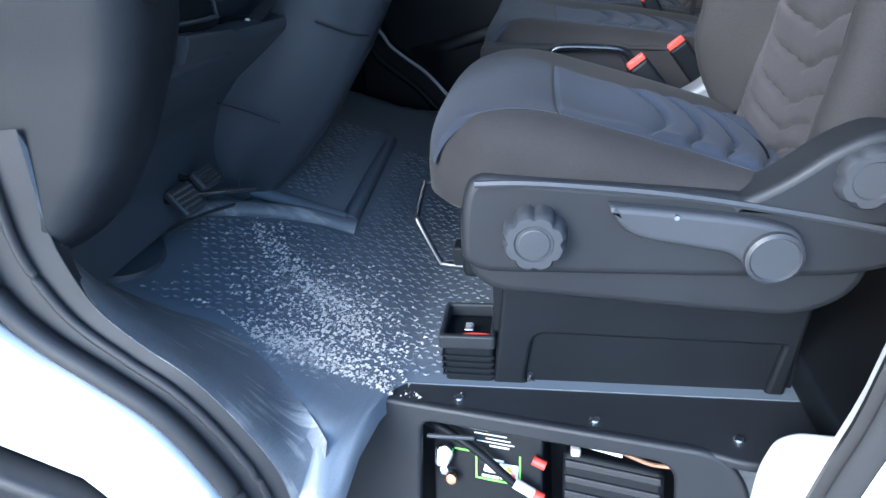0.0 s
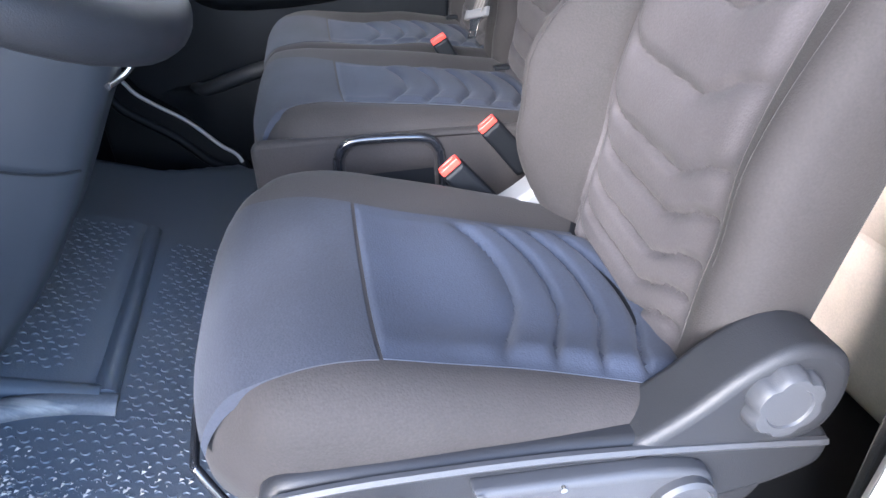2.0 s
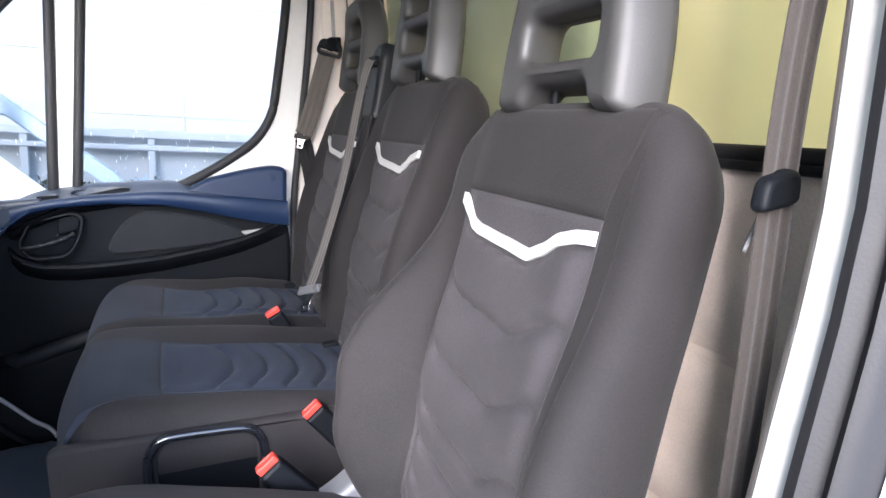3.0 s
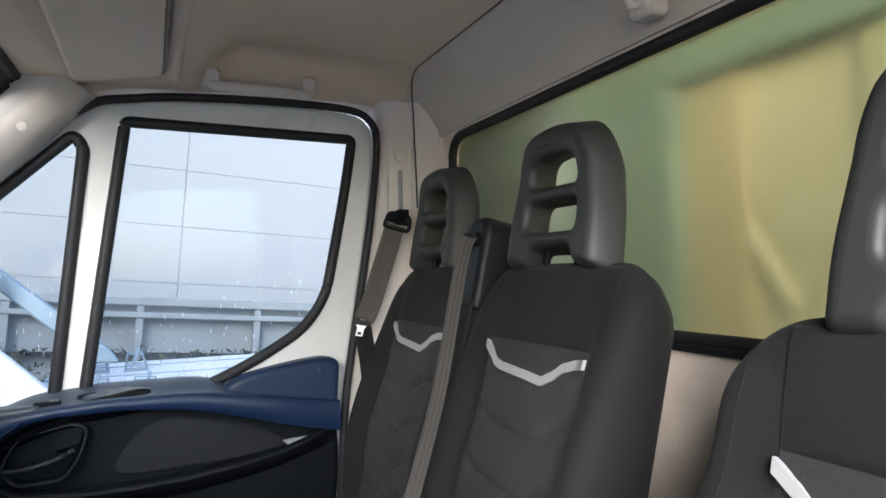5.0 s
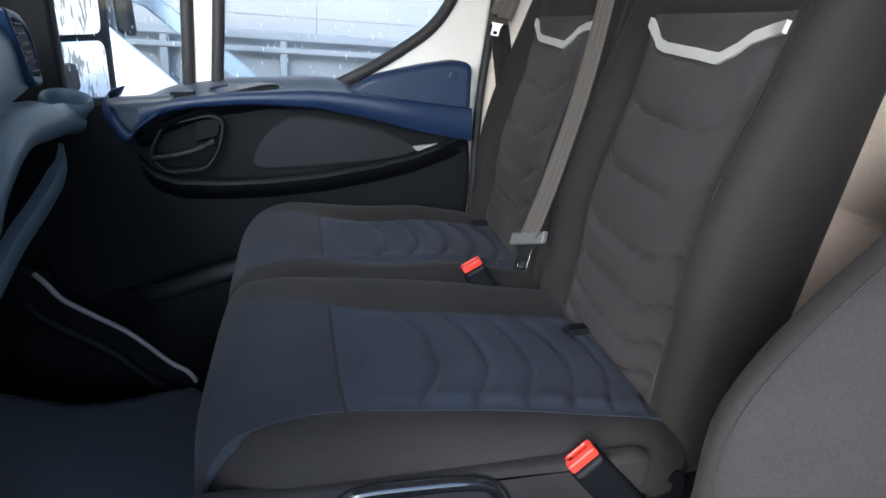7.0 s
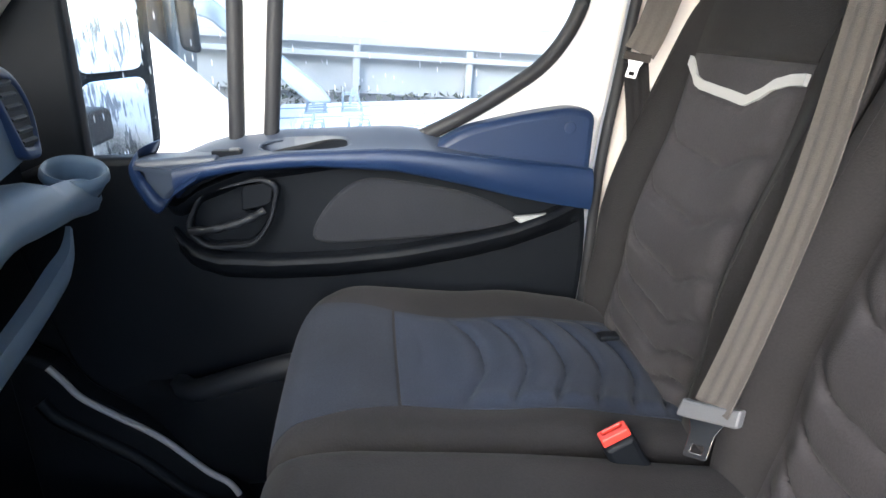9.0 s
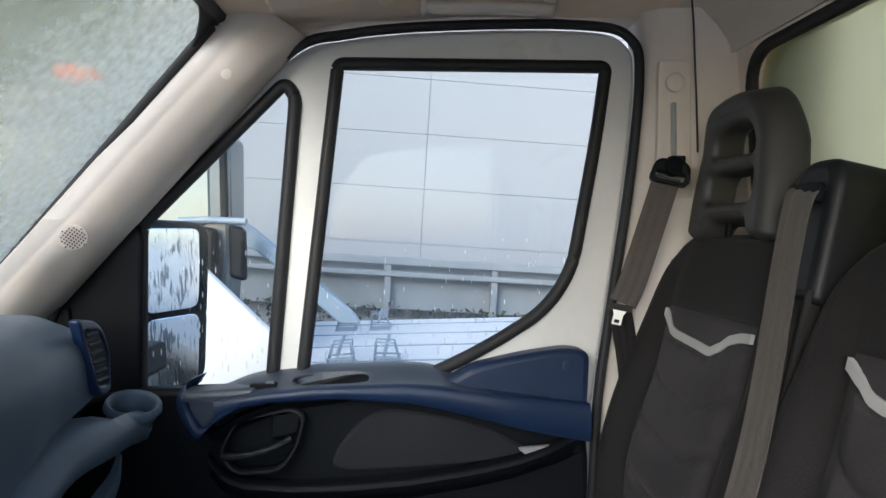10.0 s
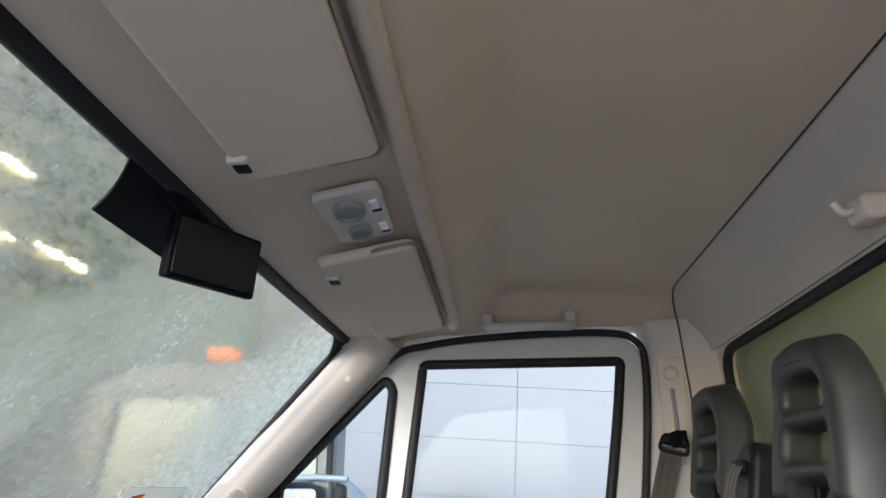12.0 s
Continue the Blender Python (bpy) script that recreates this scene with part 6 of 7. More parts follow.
def crumbs():
    rng = random.Random(8)
    verts, faces = [], []
    for i in range(4800):
        u, w = rng.uniform(-1, 1), rng.gauss(0, 1)
        if i % 3 == 0:
            x = rng.uniform(-0.38, -0.06)
            y = float(np.interp(x, (-0.38, -0.315, -0.20, -0.12, -0.06), (0.248, 0.245, 0.268, 0.235, 0.22))) + 0.016 * w
        elif i % 3 == 1:
            x, y = -0.225 + 0.165 * u + 0.030 * w, 0.405 - 0.130 * u + 0.042 * w * rng.choice((-1, 1))
        else:
            x, y = -0.19 + 0.070 * rng.gauss(0, 1), 0.34 + 0.070 * rng.gauss(0, 1)
        if y < 0.215 + 0.06 * ease(-0.2, -0.35, x) or y > 0.60 or x > 0.05:
            continue
        s = 0.0007 + 0.0038 * rng.random() ** 3.2
        b = len(verts)
        z = floor_z(x) + s * 0.4
        for dx, dy, dz in ((1, 0, 0), (-0.5, 0.9, 0), (-0.5, -0.9, 0), (0.1, 0, 0.8), (0, 0, -0.5)):
            verts.append((x + s * dx * rng.uniform(0.6, 1.5), y + s * dy * rng.uniform(0.6, 1.5), z + s * dz))
        faces += [(b, b + 1, b + 3), (b + 1, b + 2, b + 3), (b + 2, b, b + 3), (b, b + 4, b + 1), (b + 1, b + 4, b + 2), (b + 2, b + 4, b)]
    me = bpy.data.meshes.new("sand_crumbs")
    me.from_pydata(verts, [], faces)
    return me


solo("sand_crumbs", crumbs(), SAND, "crumbs of dried pale sand on the mat", "dirt", kind="stuff", smooth=False)

# ---- roof fittings ----


def visor(y0, y1, clip, label):
    v = thing("sun_visor", (0.07, (y0 + y1) / 2, 1.44), label, "sun visor", "sun visors")
    m = axes((0.065, (y0 + y1) / 2, 1.432), (0, 1, 0), (0.98, 0, 0.17))
    w = (y1 - y0) / 2
    part("visor_board", plate([rounded([(-w, -0.082), (w, -0.082), (w, 0.072), (-w, 0.072)], [0.012, 0.012, 0.02, 0.02], 5)], 0.020, 0.007, m, 3), VISOR, v)
    # Dark tube round the board, drawn as the shadow of its recess.
    part("recess_shadow", tube([m @ Vector((q[0], q[1], 0.003)) for q in rounded([(-w - 0.004, 0.0), (-w - 0.004, 0.076), (w + 0.004, 0.076), (w + 0.004, 0.0)], 0.02, 5)], 0.0030, sides=6), VISOR_SHADE, v)
    part("hinge_rod", tube([m @ Vector((a, -0.078, -0.004)) for a in (-w * 0.98, w * 0.9)], 0.005, sides=8), BEIGE, v)
    part("clip", box(-0.018, 0.006, clip - 0.016, clip + 0.016, 1.405, 1.428, 0.004), BEIGE, v, "small visor clip")
    part("clip_slot", box(-0.012, 0.004, clip - 0.008, clip + 0.008, 1.4025, 1.410, 0.001), BLACK, v)


visor(1.005, 1.535, 1.075, "light grey folded passenger sun visor")
visor(0.18, 0.715, 0.672, "light grey folded driver's sun visor")
ridge_ = [(0.158, y, 1.462 - 0.02 * ease(0.6, 0.75, abs(y - MID_Y))) for y in lin(0.18, 1.57, 24)]
solo("headlining_ridge", tube(ridge_, 0.014, sides=10), LINER, "rounded fleece ridge behind the visors", "headlining", kind="structure")
lamp = thing("roof_lamp", (0.07, 0.89, 1.445), "light grey roof lamp with two switches", "lamp")
lm = axes((0.070, 0.892, 1.446), (0, 1, 0), (0.98, 0, 0.17))
part("lamp_plate", plate([rounded([(-0.076, -0.046), (0.084, -0.040), (0.084, 0.040), (-0.076, 0.046)], 0.014)], 0.014, 0.005, lm, 3), BEIGE, lamp)
for a, r in ((-0.030, 0.030), (0.045, 0.024)):
    part("lens", turned([(r, 0.0), (r, 0.012), (r * 0.88, 0.016), (r * 0.82, 0.010), (r * 0.2, 0.008)], lm @ Matrix.Translation((a, -0.005, 0)) @ Matrix.Diagonal((1.0, 0.72, 1, 1)), 26), PALE, lamp, "round lamp lens")
for a in (-0.045, 0.030):
    part("rocker", plate([rounded([(a, 0.024), (a + 0.024, 0.024), (a + 0.024, 0.037), (a, 0.037)], 0.002)], 0.022, 0.002, lm), PAINT, lamp, "white rocker switch")
    part("rocker_gap", plate([[(a + 0.026, 0.024), (a + 0.036, 0.024), (a + 0.036, 0.037), (a + 0.026, 0.037)]], 0.018, 0.001, lm), BLACK, lamp)
grab = thing("grab_handle", (0.34, 1.67, 1.485), "light grey grab handle above the passenger door", "grab handle")
gh = spline([(0.232, 1.672, 1.480), (0.238, 1.650, 1.462), (0.262, 1.636, 1.456), (0.34, 1.632, 1.455), (0.415, 1.636, 1.454), (0.440, 1.650, 1.458), (0.446, 1.672, 1.476)], False, 5)
part("grip", tube(gh, 0.0115, sides=12), BEIGE, grab)
for x in (0.236, 0.440):
    part("foot", loft([[(q.x, y, q.y) for q in rounded([(x - r, 1.478 - r * 0.9), (x + r, 1.478 - r * 0.9), (x + r, 1.478 + r * 1.2), (x - r, 1.478 + r * 1.2)], r * 0.6, 4)] for y, r in ((1.642, 0.012), (1.652, 0.017), (1.672, 0.020), (1.700, 0.022))]), BEIGE, grab)
hook = thing("coat_hook", (0.74, 0.886, 1.41), "light grey coat hook on the rear headlining", "coat hook")
part("hook_base", box(0.722, 0.760, 0.862, 0.910, 1.395, 1.432, 0.010, 3), BEIGE, hook)
part("hook_arm", tube(spline([(0.735, 0.886, 1.42), (0.710, 0.886, 1.41), (0.700, 0.886, 1.425)]), 0.006), BEIGE, hook)
mon = thing("mirror_monitor", (-0.11, 0.85, 1.375), "black monitor hung below the windscreen's top edge", "monitor")
mm_ = axes((-0.108, 0.848, 1.372), (0.45, 0.89, 0.02), (0.10, -0.07, 0.99))
part("case", plate([rounded([(-0.070, -0.042), (0.070, -0.042), (0.070, 0.042), (-0.070, 0.042)], 0.005)], 0.016, 0.004, mm_), BLACK, mon)
part("screen", plate([rounded([(-0.064, -0.036), (0.064, -0.036), (0.064, 0.036), (-0.064, 0.036)], 0.002)], 0.002, 0.0005, mm_ @ Matrix.Translation((0, 0, 0.0085))), GLOSS_BLACK, mon, "dark blank screen")
part("bracket", tube(spline([(-0.115, 0.845, 1.405), (-0.13, 0.80, 1.425), (-0.135, 0.76, 1.435)]), 0.012), BLACK, mon)
for y in (1.574,):
    sp = thing("pillar_speaker", (-0.34, y, 1.07), "round perforated speaker grille in the pillar", "speaker")
    sm = axes((-0.338, 1.584, 1.072), (0.65, 0.03, 0.76), (-0.636, -0.52, 0.565))
    part("grille", turned([(0.021, -0.008), (0.021, -0.0042), (0.020, -0.0036)], sm, 24), BEIGE, sp)
    for i in range(-4, 5):
        for j in range(-4, 5):
            if i * i + j * j < 17:
                part("hole", turned([(0.0013, -0.002), (0.0011, -0.0006)], sm @ Matrix.Translation((i * 0.0046, j * 0.0046, 0)), 6), GREY, sp)
solo("trim_cap", turned([(0.009, 0), (0.009, 0.003), (0.006, 0.004)], axes((-0.103, 1.612, 1.337), (0.65, 0.03, 0.76), (-0.636, -0.52, 0.565)), 16), BEIGE, "small round cap in the pillar trim", "trim cap")

# ---- driver's door opening: sill, body side, battery bay ----
outer_z = ((-0.357, 0.620), (-0.360, 0.576), (-0.364, 0.515), (-0.358, 0.470), (-0.340, 0.415), (-0.300, 0.368), (-0.246, 0.318), (-0.198, 0.246), (-0.165, 0.165), (-0.150, 0.02))
paint_z = ((-0.470, 0.620), (-0.468, 0.540), (-0.464, 0.470), (-0.445, 0.415), (-0.405, 0.371), (-0.348, 0.325), (-0.290, 0.270), (-0.245, 0.190), (-0.222, 0.115), (-0.205, 0.00))
mat_xy = ((-0.600, 0.300), (-0.570, 0.285), (-0.539, 0.274), (-0.473, 0.259), (-0.395, 0.250), (-0.330, 0.252), (-0.262, 0.222), (-0.200, 0.178), (-0.145, 0.128), (-0.120, 0.10))
O = spline([(x, 0.050, z) for x, z in outer_z], False, 24)
W = spline([(x, 0.022, z) for x, z in paint_z], False, 24)
F = spline([(x, y, floor_z(x) - 0.004) for x, y in mat_xy], False, 24)
solo("scuff_plate", loft([[o + Vector((0, 0.012, -0.04)), o, o.lerp(f, 0.12) + Vector((0, 0, 0.009)), o.lerp(f, 0.40) + Vector((0, 0, -0.002)), o.lerp(f, 0.75) + Vector((0, 0, -0.008)), f, f + Vector((0, 0, -0.05))] for o, f in zip(O, F)]), SCUFF,
     "dark grey scuffed plastic trim of the door step", "sill trim", kind="structure")
solo("sill_band", loft([[w + Vector((0, 0.012, -0.03)), w + Vector((0, 0.004, -0.002)), w.lerp(o, 0.45) + Vector((0, 0.002, -0.001)), o + Vector((0, 0.002, 0)), o + Vector((0, 0.02, -0.045))] for w, o in zip(W, O)]), RUBBER,
     "black rubber-edged rebate of the door opening", "sill trim", kind="structure")
solo("sill_seal", tube([w.lerp(o, 0.22) + Vector((0, -0.004, 0.002)) for w, o in zip(W, O)][::3], 0.013, sides=12), RUBBER, "black rubber seal of the driver's door opening", "door seal", kind="structure")
solo("sill_bead", tube([w.lerp(o, 0.66) + Vector((0, -0.001, 0.0)) for w, o in zip(W, O)][::3], 0.006, sides=10), RUBBER, "thin rubber bead along the door step", "door seal", kind="structure")
edge_out = [(w.x, w.z) for w in W]
body_loop = [(p[0], p[1]) for p in edge_out] + [(-0.30, -0.02), (-0.32, 0.09), (-0.40, 0.195), (-0.54, 0.262), (-0.75, 0.29), (-1.1, 0.29), (-1.1, 0.70), (-0.46, 0.70)]
solo("body_side", plate([body_loop], 0.03, 0.010, wall_y(0.015), 3), PAINT, "white painted body side before the door opening", "body panel", kind="structure")
arch_loop = [(-1.1, 0.27), (-0.75, 0.275), (-0.54, 0.25), (-0.40, 0.185), (-0.31, 0.08), (-0.29, -0.30), (-1.1, -0.30)]
solo("wheel_arch_trim", plate([rounded(arch_loop, 0.02)], 0.05, 0.014, wall_y(-0.005), 3), GREY, "dark grey plastic wheel arch trim", "wheel arch", kind="structure")
solo("arch_bolt", turned([(0.012, 0), (0.012, 0.004), (0.008, 0.006)], axes((-0.40, -0.030, 0.145), (1, 0, 0), (0, 0, 1)), 14), GREY, "plastic clip in the wheel arch trim", "clip")
# lip with screws, sloping panel with the battery opening
def lip_y(x):
    return 0.203 - 0.16 * x


lip_edge = [(x, lip_y(x)) for x in lin(-0.10, 0.35, 8)]
solo("step_lip", plate([rounded(lip_edge + [(0.405, 0.128), (0.53, 0.128), (0.53, 0.30), (-0.06, 0.30)], [0.004] * 8 + [0.02, 0.01, 0.01, 0.01])], 0.016, 0.005, Matrix.Translation((0, 0, 0.155))), GREY,
     "dark grey plastic lip beside the seat base", "step trim", kind="structure")
pm = axes((0.0, 0.206, 0.163), (1, -0.16, 0.0), (0.0, 0.10, 0.995))
hole = rounded([(-0.016, -0.026), (0.330, -0.026), (0.345, -0.25), (-0.03, -0.25)], [0.02, 0.03, 0.03, 0.02], 6)
solo("step_panel", plate([rounded([(-0.17, 0.002), (0.385, 0.002), (0.425, -0.05), (0.44, -0.33), (-0.17, -0.33)], [0.03, 0.05, 0.05, 0.01, 0.01], 5), hole], 0.016, 0.006, pm, 3), GREY, "dark plastic step panel with an open battery bay", "step trim",
     kind="structure")
for x in (0.037, 0.226, 0.405):
    solo("screw", turned([(0.0075, 0), (0.0075, 0.003), (0.0055, 0.0045), (0.003, 0.0038)], Matrix.Translation((x, {0.037: 0.222, 0.226: 0.191, 0.405: 0.169}[x], 0.1625)), 14), CHROME, "steel screw in the step lip", "screw", "step screws")
GREEN = surface("lime green print", (0.20, 0.62, 0.05), 0.5, 0, 300, 10, 0.05, 0.0)
WHITE = surface("white print", (0.6, 0.6, 0.6), 0.5, 0, 300, 10, 0.05, 0.0)
bat = thing("battery", (0.09, 0.27, -0.12), "black vehicle battery with a green-edged label in the open bay", "battery")
bmx = axes((0.074, 0.222, 0.030), (1, -0.16, 0.0), (0, 0.30, 0.95))


def on_face(u0, u1, v0, v1, lift=0.0004):
    return plate([[(u0, v0), (u1, v0), (u1, v1), (u0, v1)]], 0.0008, 0.0002, bmx @ Matrix.Translation((0, 0, lift)))


part("case", plate([rounded([(-0.085, -0.15), (0.085, -0.15), (0.085, 0.072), (-0.085, 0.072)], 0.008)], 0.12, 0.004, bmx @ Matrix.Translation((0, 0, -0.0602))), BLACK, bat)
for u0, u1, v0, v1 in ((-0.052, -0.016, 0.022, 0.0245), (-0.018, -0.0155, -0.018, 0.0245), (-0.018, 0.052, -0.0195, -0.017), (0.0495, 0.052, -0.0195, 0.028)):
    part("label_edge", on_face(u0, u1, v0, v1), GREEN, bat, "lime green label outline")
part("mark", plate([rounded([(-0.006, -0.008), (0.026, -0.008), (0.022, 0.008), (-0.002, 0.008)], 0.004)], 0.0008, 0.0002, bmx @ Matrix.Translation((0, 0.002, 0.0004))), WHITE, bat, "white printed mark")
for u0, u1, v0, v1 in ((-0.002, 0.026, 0.013, 0.017), (-0.008, 0.018, -0.015, -0.011), (0.004, 0.034, 0.036, 0.0385), (-0.016, 0.042, 0.042, 0.0435), (-0.002, 0.036, 0.0475, 0.049), (-0.020, 0.030, 0.054, 0.0555), (-0.028, 0.0, 0.060, 0.0615)):
    part("print_bar", on_face(u0, u1, v0, v1), WHITE, bat, "white printed bar")
part("warning_label", on_face(0.020, 0.048, -0.014, 0.012), WHITE, bat, "white warning label")
part("warning_sign", plate([[(0.028, 0.0), (0.040, 0.0), (0.034, 0.009)]], 0.0008, 0.0002, bmx @ Matrix.Translation((0, 0, 0.0012))), surface("yellow warning print", (0.75, 0.6, 0.05), 0.5, 0, 300, 10, 0.05, 0.0), bat, "yellow warning sign")
for u in (0.022, 0.036):
    part("warning_ring", turned([(0.005, 0.0), (0.005, 0.0008)], bmx @ Matrix.Translation((u + 0.003, -0.007, 0.0009)), 16), RED, bat, "red printed ring")
part("clamp", plate([rounded([(-0.080, -0.005), (-0.060, -0.008), (-0.048, 0.020), (-0.058, 0.034), (-0.078, 0.028)], 0.008)], 0.012, 0.004, bmx @ Matrix.Translation((0, 0, 0.010))), CHROME, bat, "steel terminal clamp")
part("clamp_bolt", turned([(0.008, 0), (0.008, 0.010), (0.005, 0.012)], bmx @ Matrix.Translation((-0.062, -0.004, 0.014)), 6), CHROME, bat)
part("clamp_bolt", turned([(0.009, 0), (0.009, 0.006), (0.007, 0.008)], bmx @ Matrix.Translation((-0.052, -0.020, 0.012)), 14), surface("copper terminal", (0.55, 0.25, 0.15), 0.35, 1.0, 200, 10, 0.2, 0.0), bat, "copper terminal bolt")
cab_ = spline([bmx @ Vector(q) for q in ((-0.095, 0.066, 0.010), (-0.060, 0.058, 0.016), (-0.010, 0.035, 0.020), (0.030, 0.006, 0.020), (0.052, -0.010, 0.018), (0.085, -0.022, 0.016))], False, 6)
part("cable", tube(cab_, 0.0065, sides=10), BLACK, bat, "black battery cable")
part("cable_sleeve", tube([bmx @ Vector((0.046, -0.005, 0.0185)), bmx @ Vector((0.074, -0.018, 0.0165))], 0.0080, sides=10), WHITE, bat, "white cable sleeve")
part("cable_mark", tube([bmx @ Vector((0.075, -0.0185, 0.0165)), bmx @ Vector((0.088, -0.0235, 0.016))], 0.0080, sides=10), RED, bat, "red cable mark")
part("cable_mark", tube([bmx @ Vector((0.072, 0.032, 0.010)), bmx @ Vector((0.090, 0.026, 0.010))], 0.007, sides=10), RED, bat, "red cable mark")
part("hold_strap", box(-0.010, 0.060, 0.196, 0.202, 0.108, 0.114, 0.002), MID, bat, "pale retaining strip")
unit = thing("relay_unit", (0.26, 0.22, -0.12), "black ribbed relay unit in the battery bay", "relay unit")
um = axes((0.247, 0.190, 0.030), (1, -0.16, 0.0), (0, 0.30, 0.95))
part("unit_body", plate([rounded([(-0.062, -0.15), (0.080, -0.15), (0.080, 0.045), (-0.062, 0.052)], 0.01)], 0.08, 0.008, um @ Matrix.Translation((0, 0, -0.040))), BLACK, unit)
for i in range(4):
    part("rib", plate([rounded([(-0.058, 0.030 - 0.024 * i), (0.076, 0.026 - 0.024 * i), (0.076, 0.038 - 0.024 * i), (-0.058, 0.042 - 0.024 * i)], 0.003)], 0.008, 0.002, um), GREY, unit)
part("label_strip", plate([[(-0.030, 0.064), (0.022, 0.058), (0.022, 0.065), (-0.030, 0.071)]], 0.001, 0.0002, um), WHITE, unit, "white label strip")
part("retainer", tube(spline([um @ Vector(q) for q in ((0.022, 0.066, 0), (0.06, 0.056, 0), (0.095, 0.058, 0))]), 0.003, sides=6), surface("rusty steel", (0.24, 0.13, 0.08), 0.7, 0.3, 200, 30, 0.4, 0.2), unit, "rusty steel retainer")
part("clip", box(0.196, 0.210, 0.190, 0.204, 0.094, 0.108, 0.003), PALE, unit)
solo("bay_back", box(-0.06, 0.44, 0.285, 0.295, -0.25, 0.145, 0.003), BLACK, "black back of the battery bay", "bay wall", kind="structure")
solo("bay_floor", box(-0.06, 0.44, 0.12, 0.285, -0.25, -0.235, 0.003), BLACK, "black floor of the battery bay", "bay floor", kind="structure")
solo("rear_corner_mat", box(0.50, 0.84, 0.135, 0.80, 0.163, 0.215, 0.01), BLACK, "black carpet behind the driver's seat", "carpet", kind="structure")
solo("pillar_foot_cover", plate([rounded([(0.405, -0.10), (0.413, 0.17), (0.424, 0.212), (0.447, 0.226), (0.52, 0.222), (0.52, -0.10)], 0.02, 6)], 0.03, 0.012, wall_y(0.112), 3), PAINT, "pale plastic cover at the foot of the pillar", "trim cover")
solo("door_opening_seal", loft([[(gap_x(z) + a, b, z) for a, b in ((0.001, 0.088), (-0.010, 0.084), (-0.012, 0.076), (-0.004, 0.070), (-0.003, 0.066), (-0.008, 0.060), (-0.002, 0.052), (0.016, 0.048), (0.030, 0.050), (0.030, 0.080))]
                                for z in lin(-0.30, 1.46, 56)]), RUBBER, "black rubber seal of the driver's door opening", "door seal", kind="structure")
solo("body_pillar", loft([[(gap_x(z) + 0.016, 0.047, z), (gap_x(z) + 0.018, 0.030, z), (gap_x(z) + 0.04, 0.012, z), (0.95, 0.005, z), (0.95, 0.047, z)] for z in lin(-0.30, 1.47, 40)]), PAINT,
     "white painted body pillar behind the driver's door", "body panel", kind="structure")

# ---- outside ----
ASPHALT = surface("wet asphalt with slush", (0.24, 0.245, 0.25), 0.55, 0, 40, 0.8, 0.45, 0.4, 0.01)
CLAD = surface("light grey wall cladding", (0.335, 0.332, 0.328), 0.5, 0, 90, 0.7, 0.05, 0.1)
SNOW = surface("white snowy boards", (0.60, 0.60, 0.60), 0.7, 0, 60, 1.2, 0.08, 0.3, 0.004)
STEEL = surface("pale blue grey painted steel", (0.22, 0.28, 0.33), 0.45, 0, 120, 3, 0.15, 0.1)
CONCRETE = surface("grey concrete rail", (0.27, 0.28, 0.28), 0.8, 0, 90, 2, 0.15, 0.3, 0.003)
TEAL = surface("pale teal cab glass", (0.20, 0.25, 0.23), 0.15, 0, 100, 3, 0.2, 0.0, coat=0.6)
FOLIAGE = surface("dark hedge leaves", (0.05, 0.055, 0.035), 0.8, 0, 60, 3, 0.5, 0.3, 0.005)
YELLOW = surface("pale yellow box body wall", (0.50, 0.43, 0.28), 0.6, 0, 80, 1.7, 0.28, 0.1)
solo("ground", sheet(lin(-900, 900, 8), lin(-900, 900, 8), lambda x, y: (x, y, -0.85), (0, 0, -0.2)), ASPHALT, "wet grey asphalt yard", "ground", kind="structure")
# the box body behind the cab, seen through the misted rear window
solo("chassis_frame", box(0.95, 4.6, 0.45, 1.30, -0.35, -0.10, 0.02), BLACK, "black chassis frame behind the cab", "chassis")
rear_box = thing("box_body", (1.55, 0.875, -0.1), "pale yellow box body behind the cab", "box body")
part("shell", box(1.62, 6.0, -0.35, 2.20, -0.10, 2.10, 0.02), PAINT, rear_box, "white box sides")
part("front_wall", box(1.55, 1.62, -0.35, 2.20, -0.10, 2.10, 0.02), YELLOW, rear_box)
SAGE = surface("sage yellow paint", (0.44, 0.40, 0.25), 0.7, 0, 60, 2, 0.25, 0.2)
part("mid_panel", box(1.535, 1.55, 0.16, 1.10, -0.05, 1.58, 0.006), SAGE, rear_box, "pale sage panel")
DULL = surface("dull green paint", (0.17, 0.22, 0.17), 0.8, 0, 60, 3, 0.3, 0.2)
part("header", box(1.50, 1.55, -0.35, 2.20, 1.58, 2.08, 0.02), DULL, rear_box, "dull green header")
for y, w, z0, z1 in ((0.10, 0.06, -0.05, 1.58), (1.62, 0.55, -0.05, 1.58)):
    part("stanchion", box(1.49, 1.55, y, y + w, z0, z1, 0.015), DULL, rear_box, "dull green stanchion")
# Disc added to give the rear glass its round blurred reflection.
part("round_reflection", turned([(0.20, 0.0), (0.21, 0.03), (0.19, 0.06), (0.12, 0.05)], axes((1.545, 0.36, 1.20), (0, 0, 1), (0, 1, 0)), 32), surface("ochre reflection tone", (0.34, 0.31, 0.17), 0.6, 0, 80, 3, 0.15, 0.1), rear_box, "ochre disc standing in for a round reflection")
TAN = surface("tan painted panel", (0.42, 0.33, 0.19), 0.7, 0, 60, 2, 0.2, 0.2)
part("tan_panel", box(1.53, 1.55, 1.40, 1.62, -0.05, 1.58, 0.006), TAN, rear_box, "tan panel")
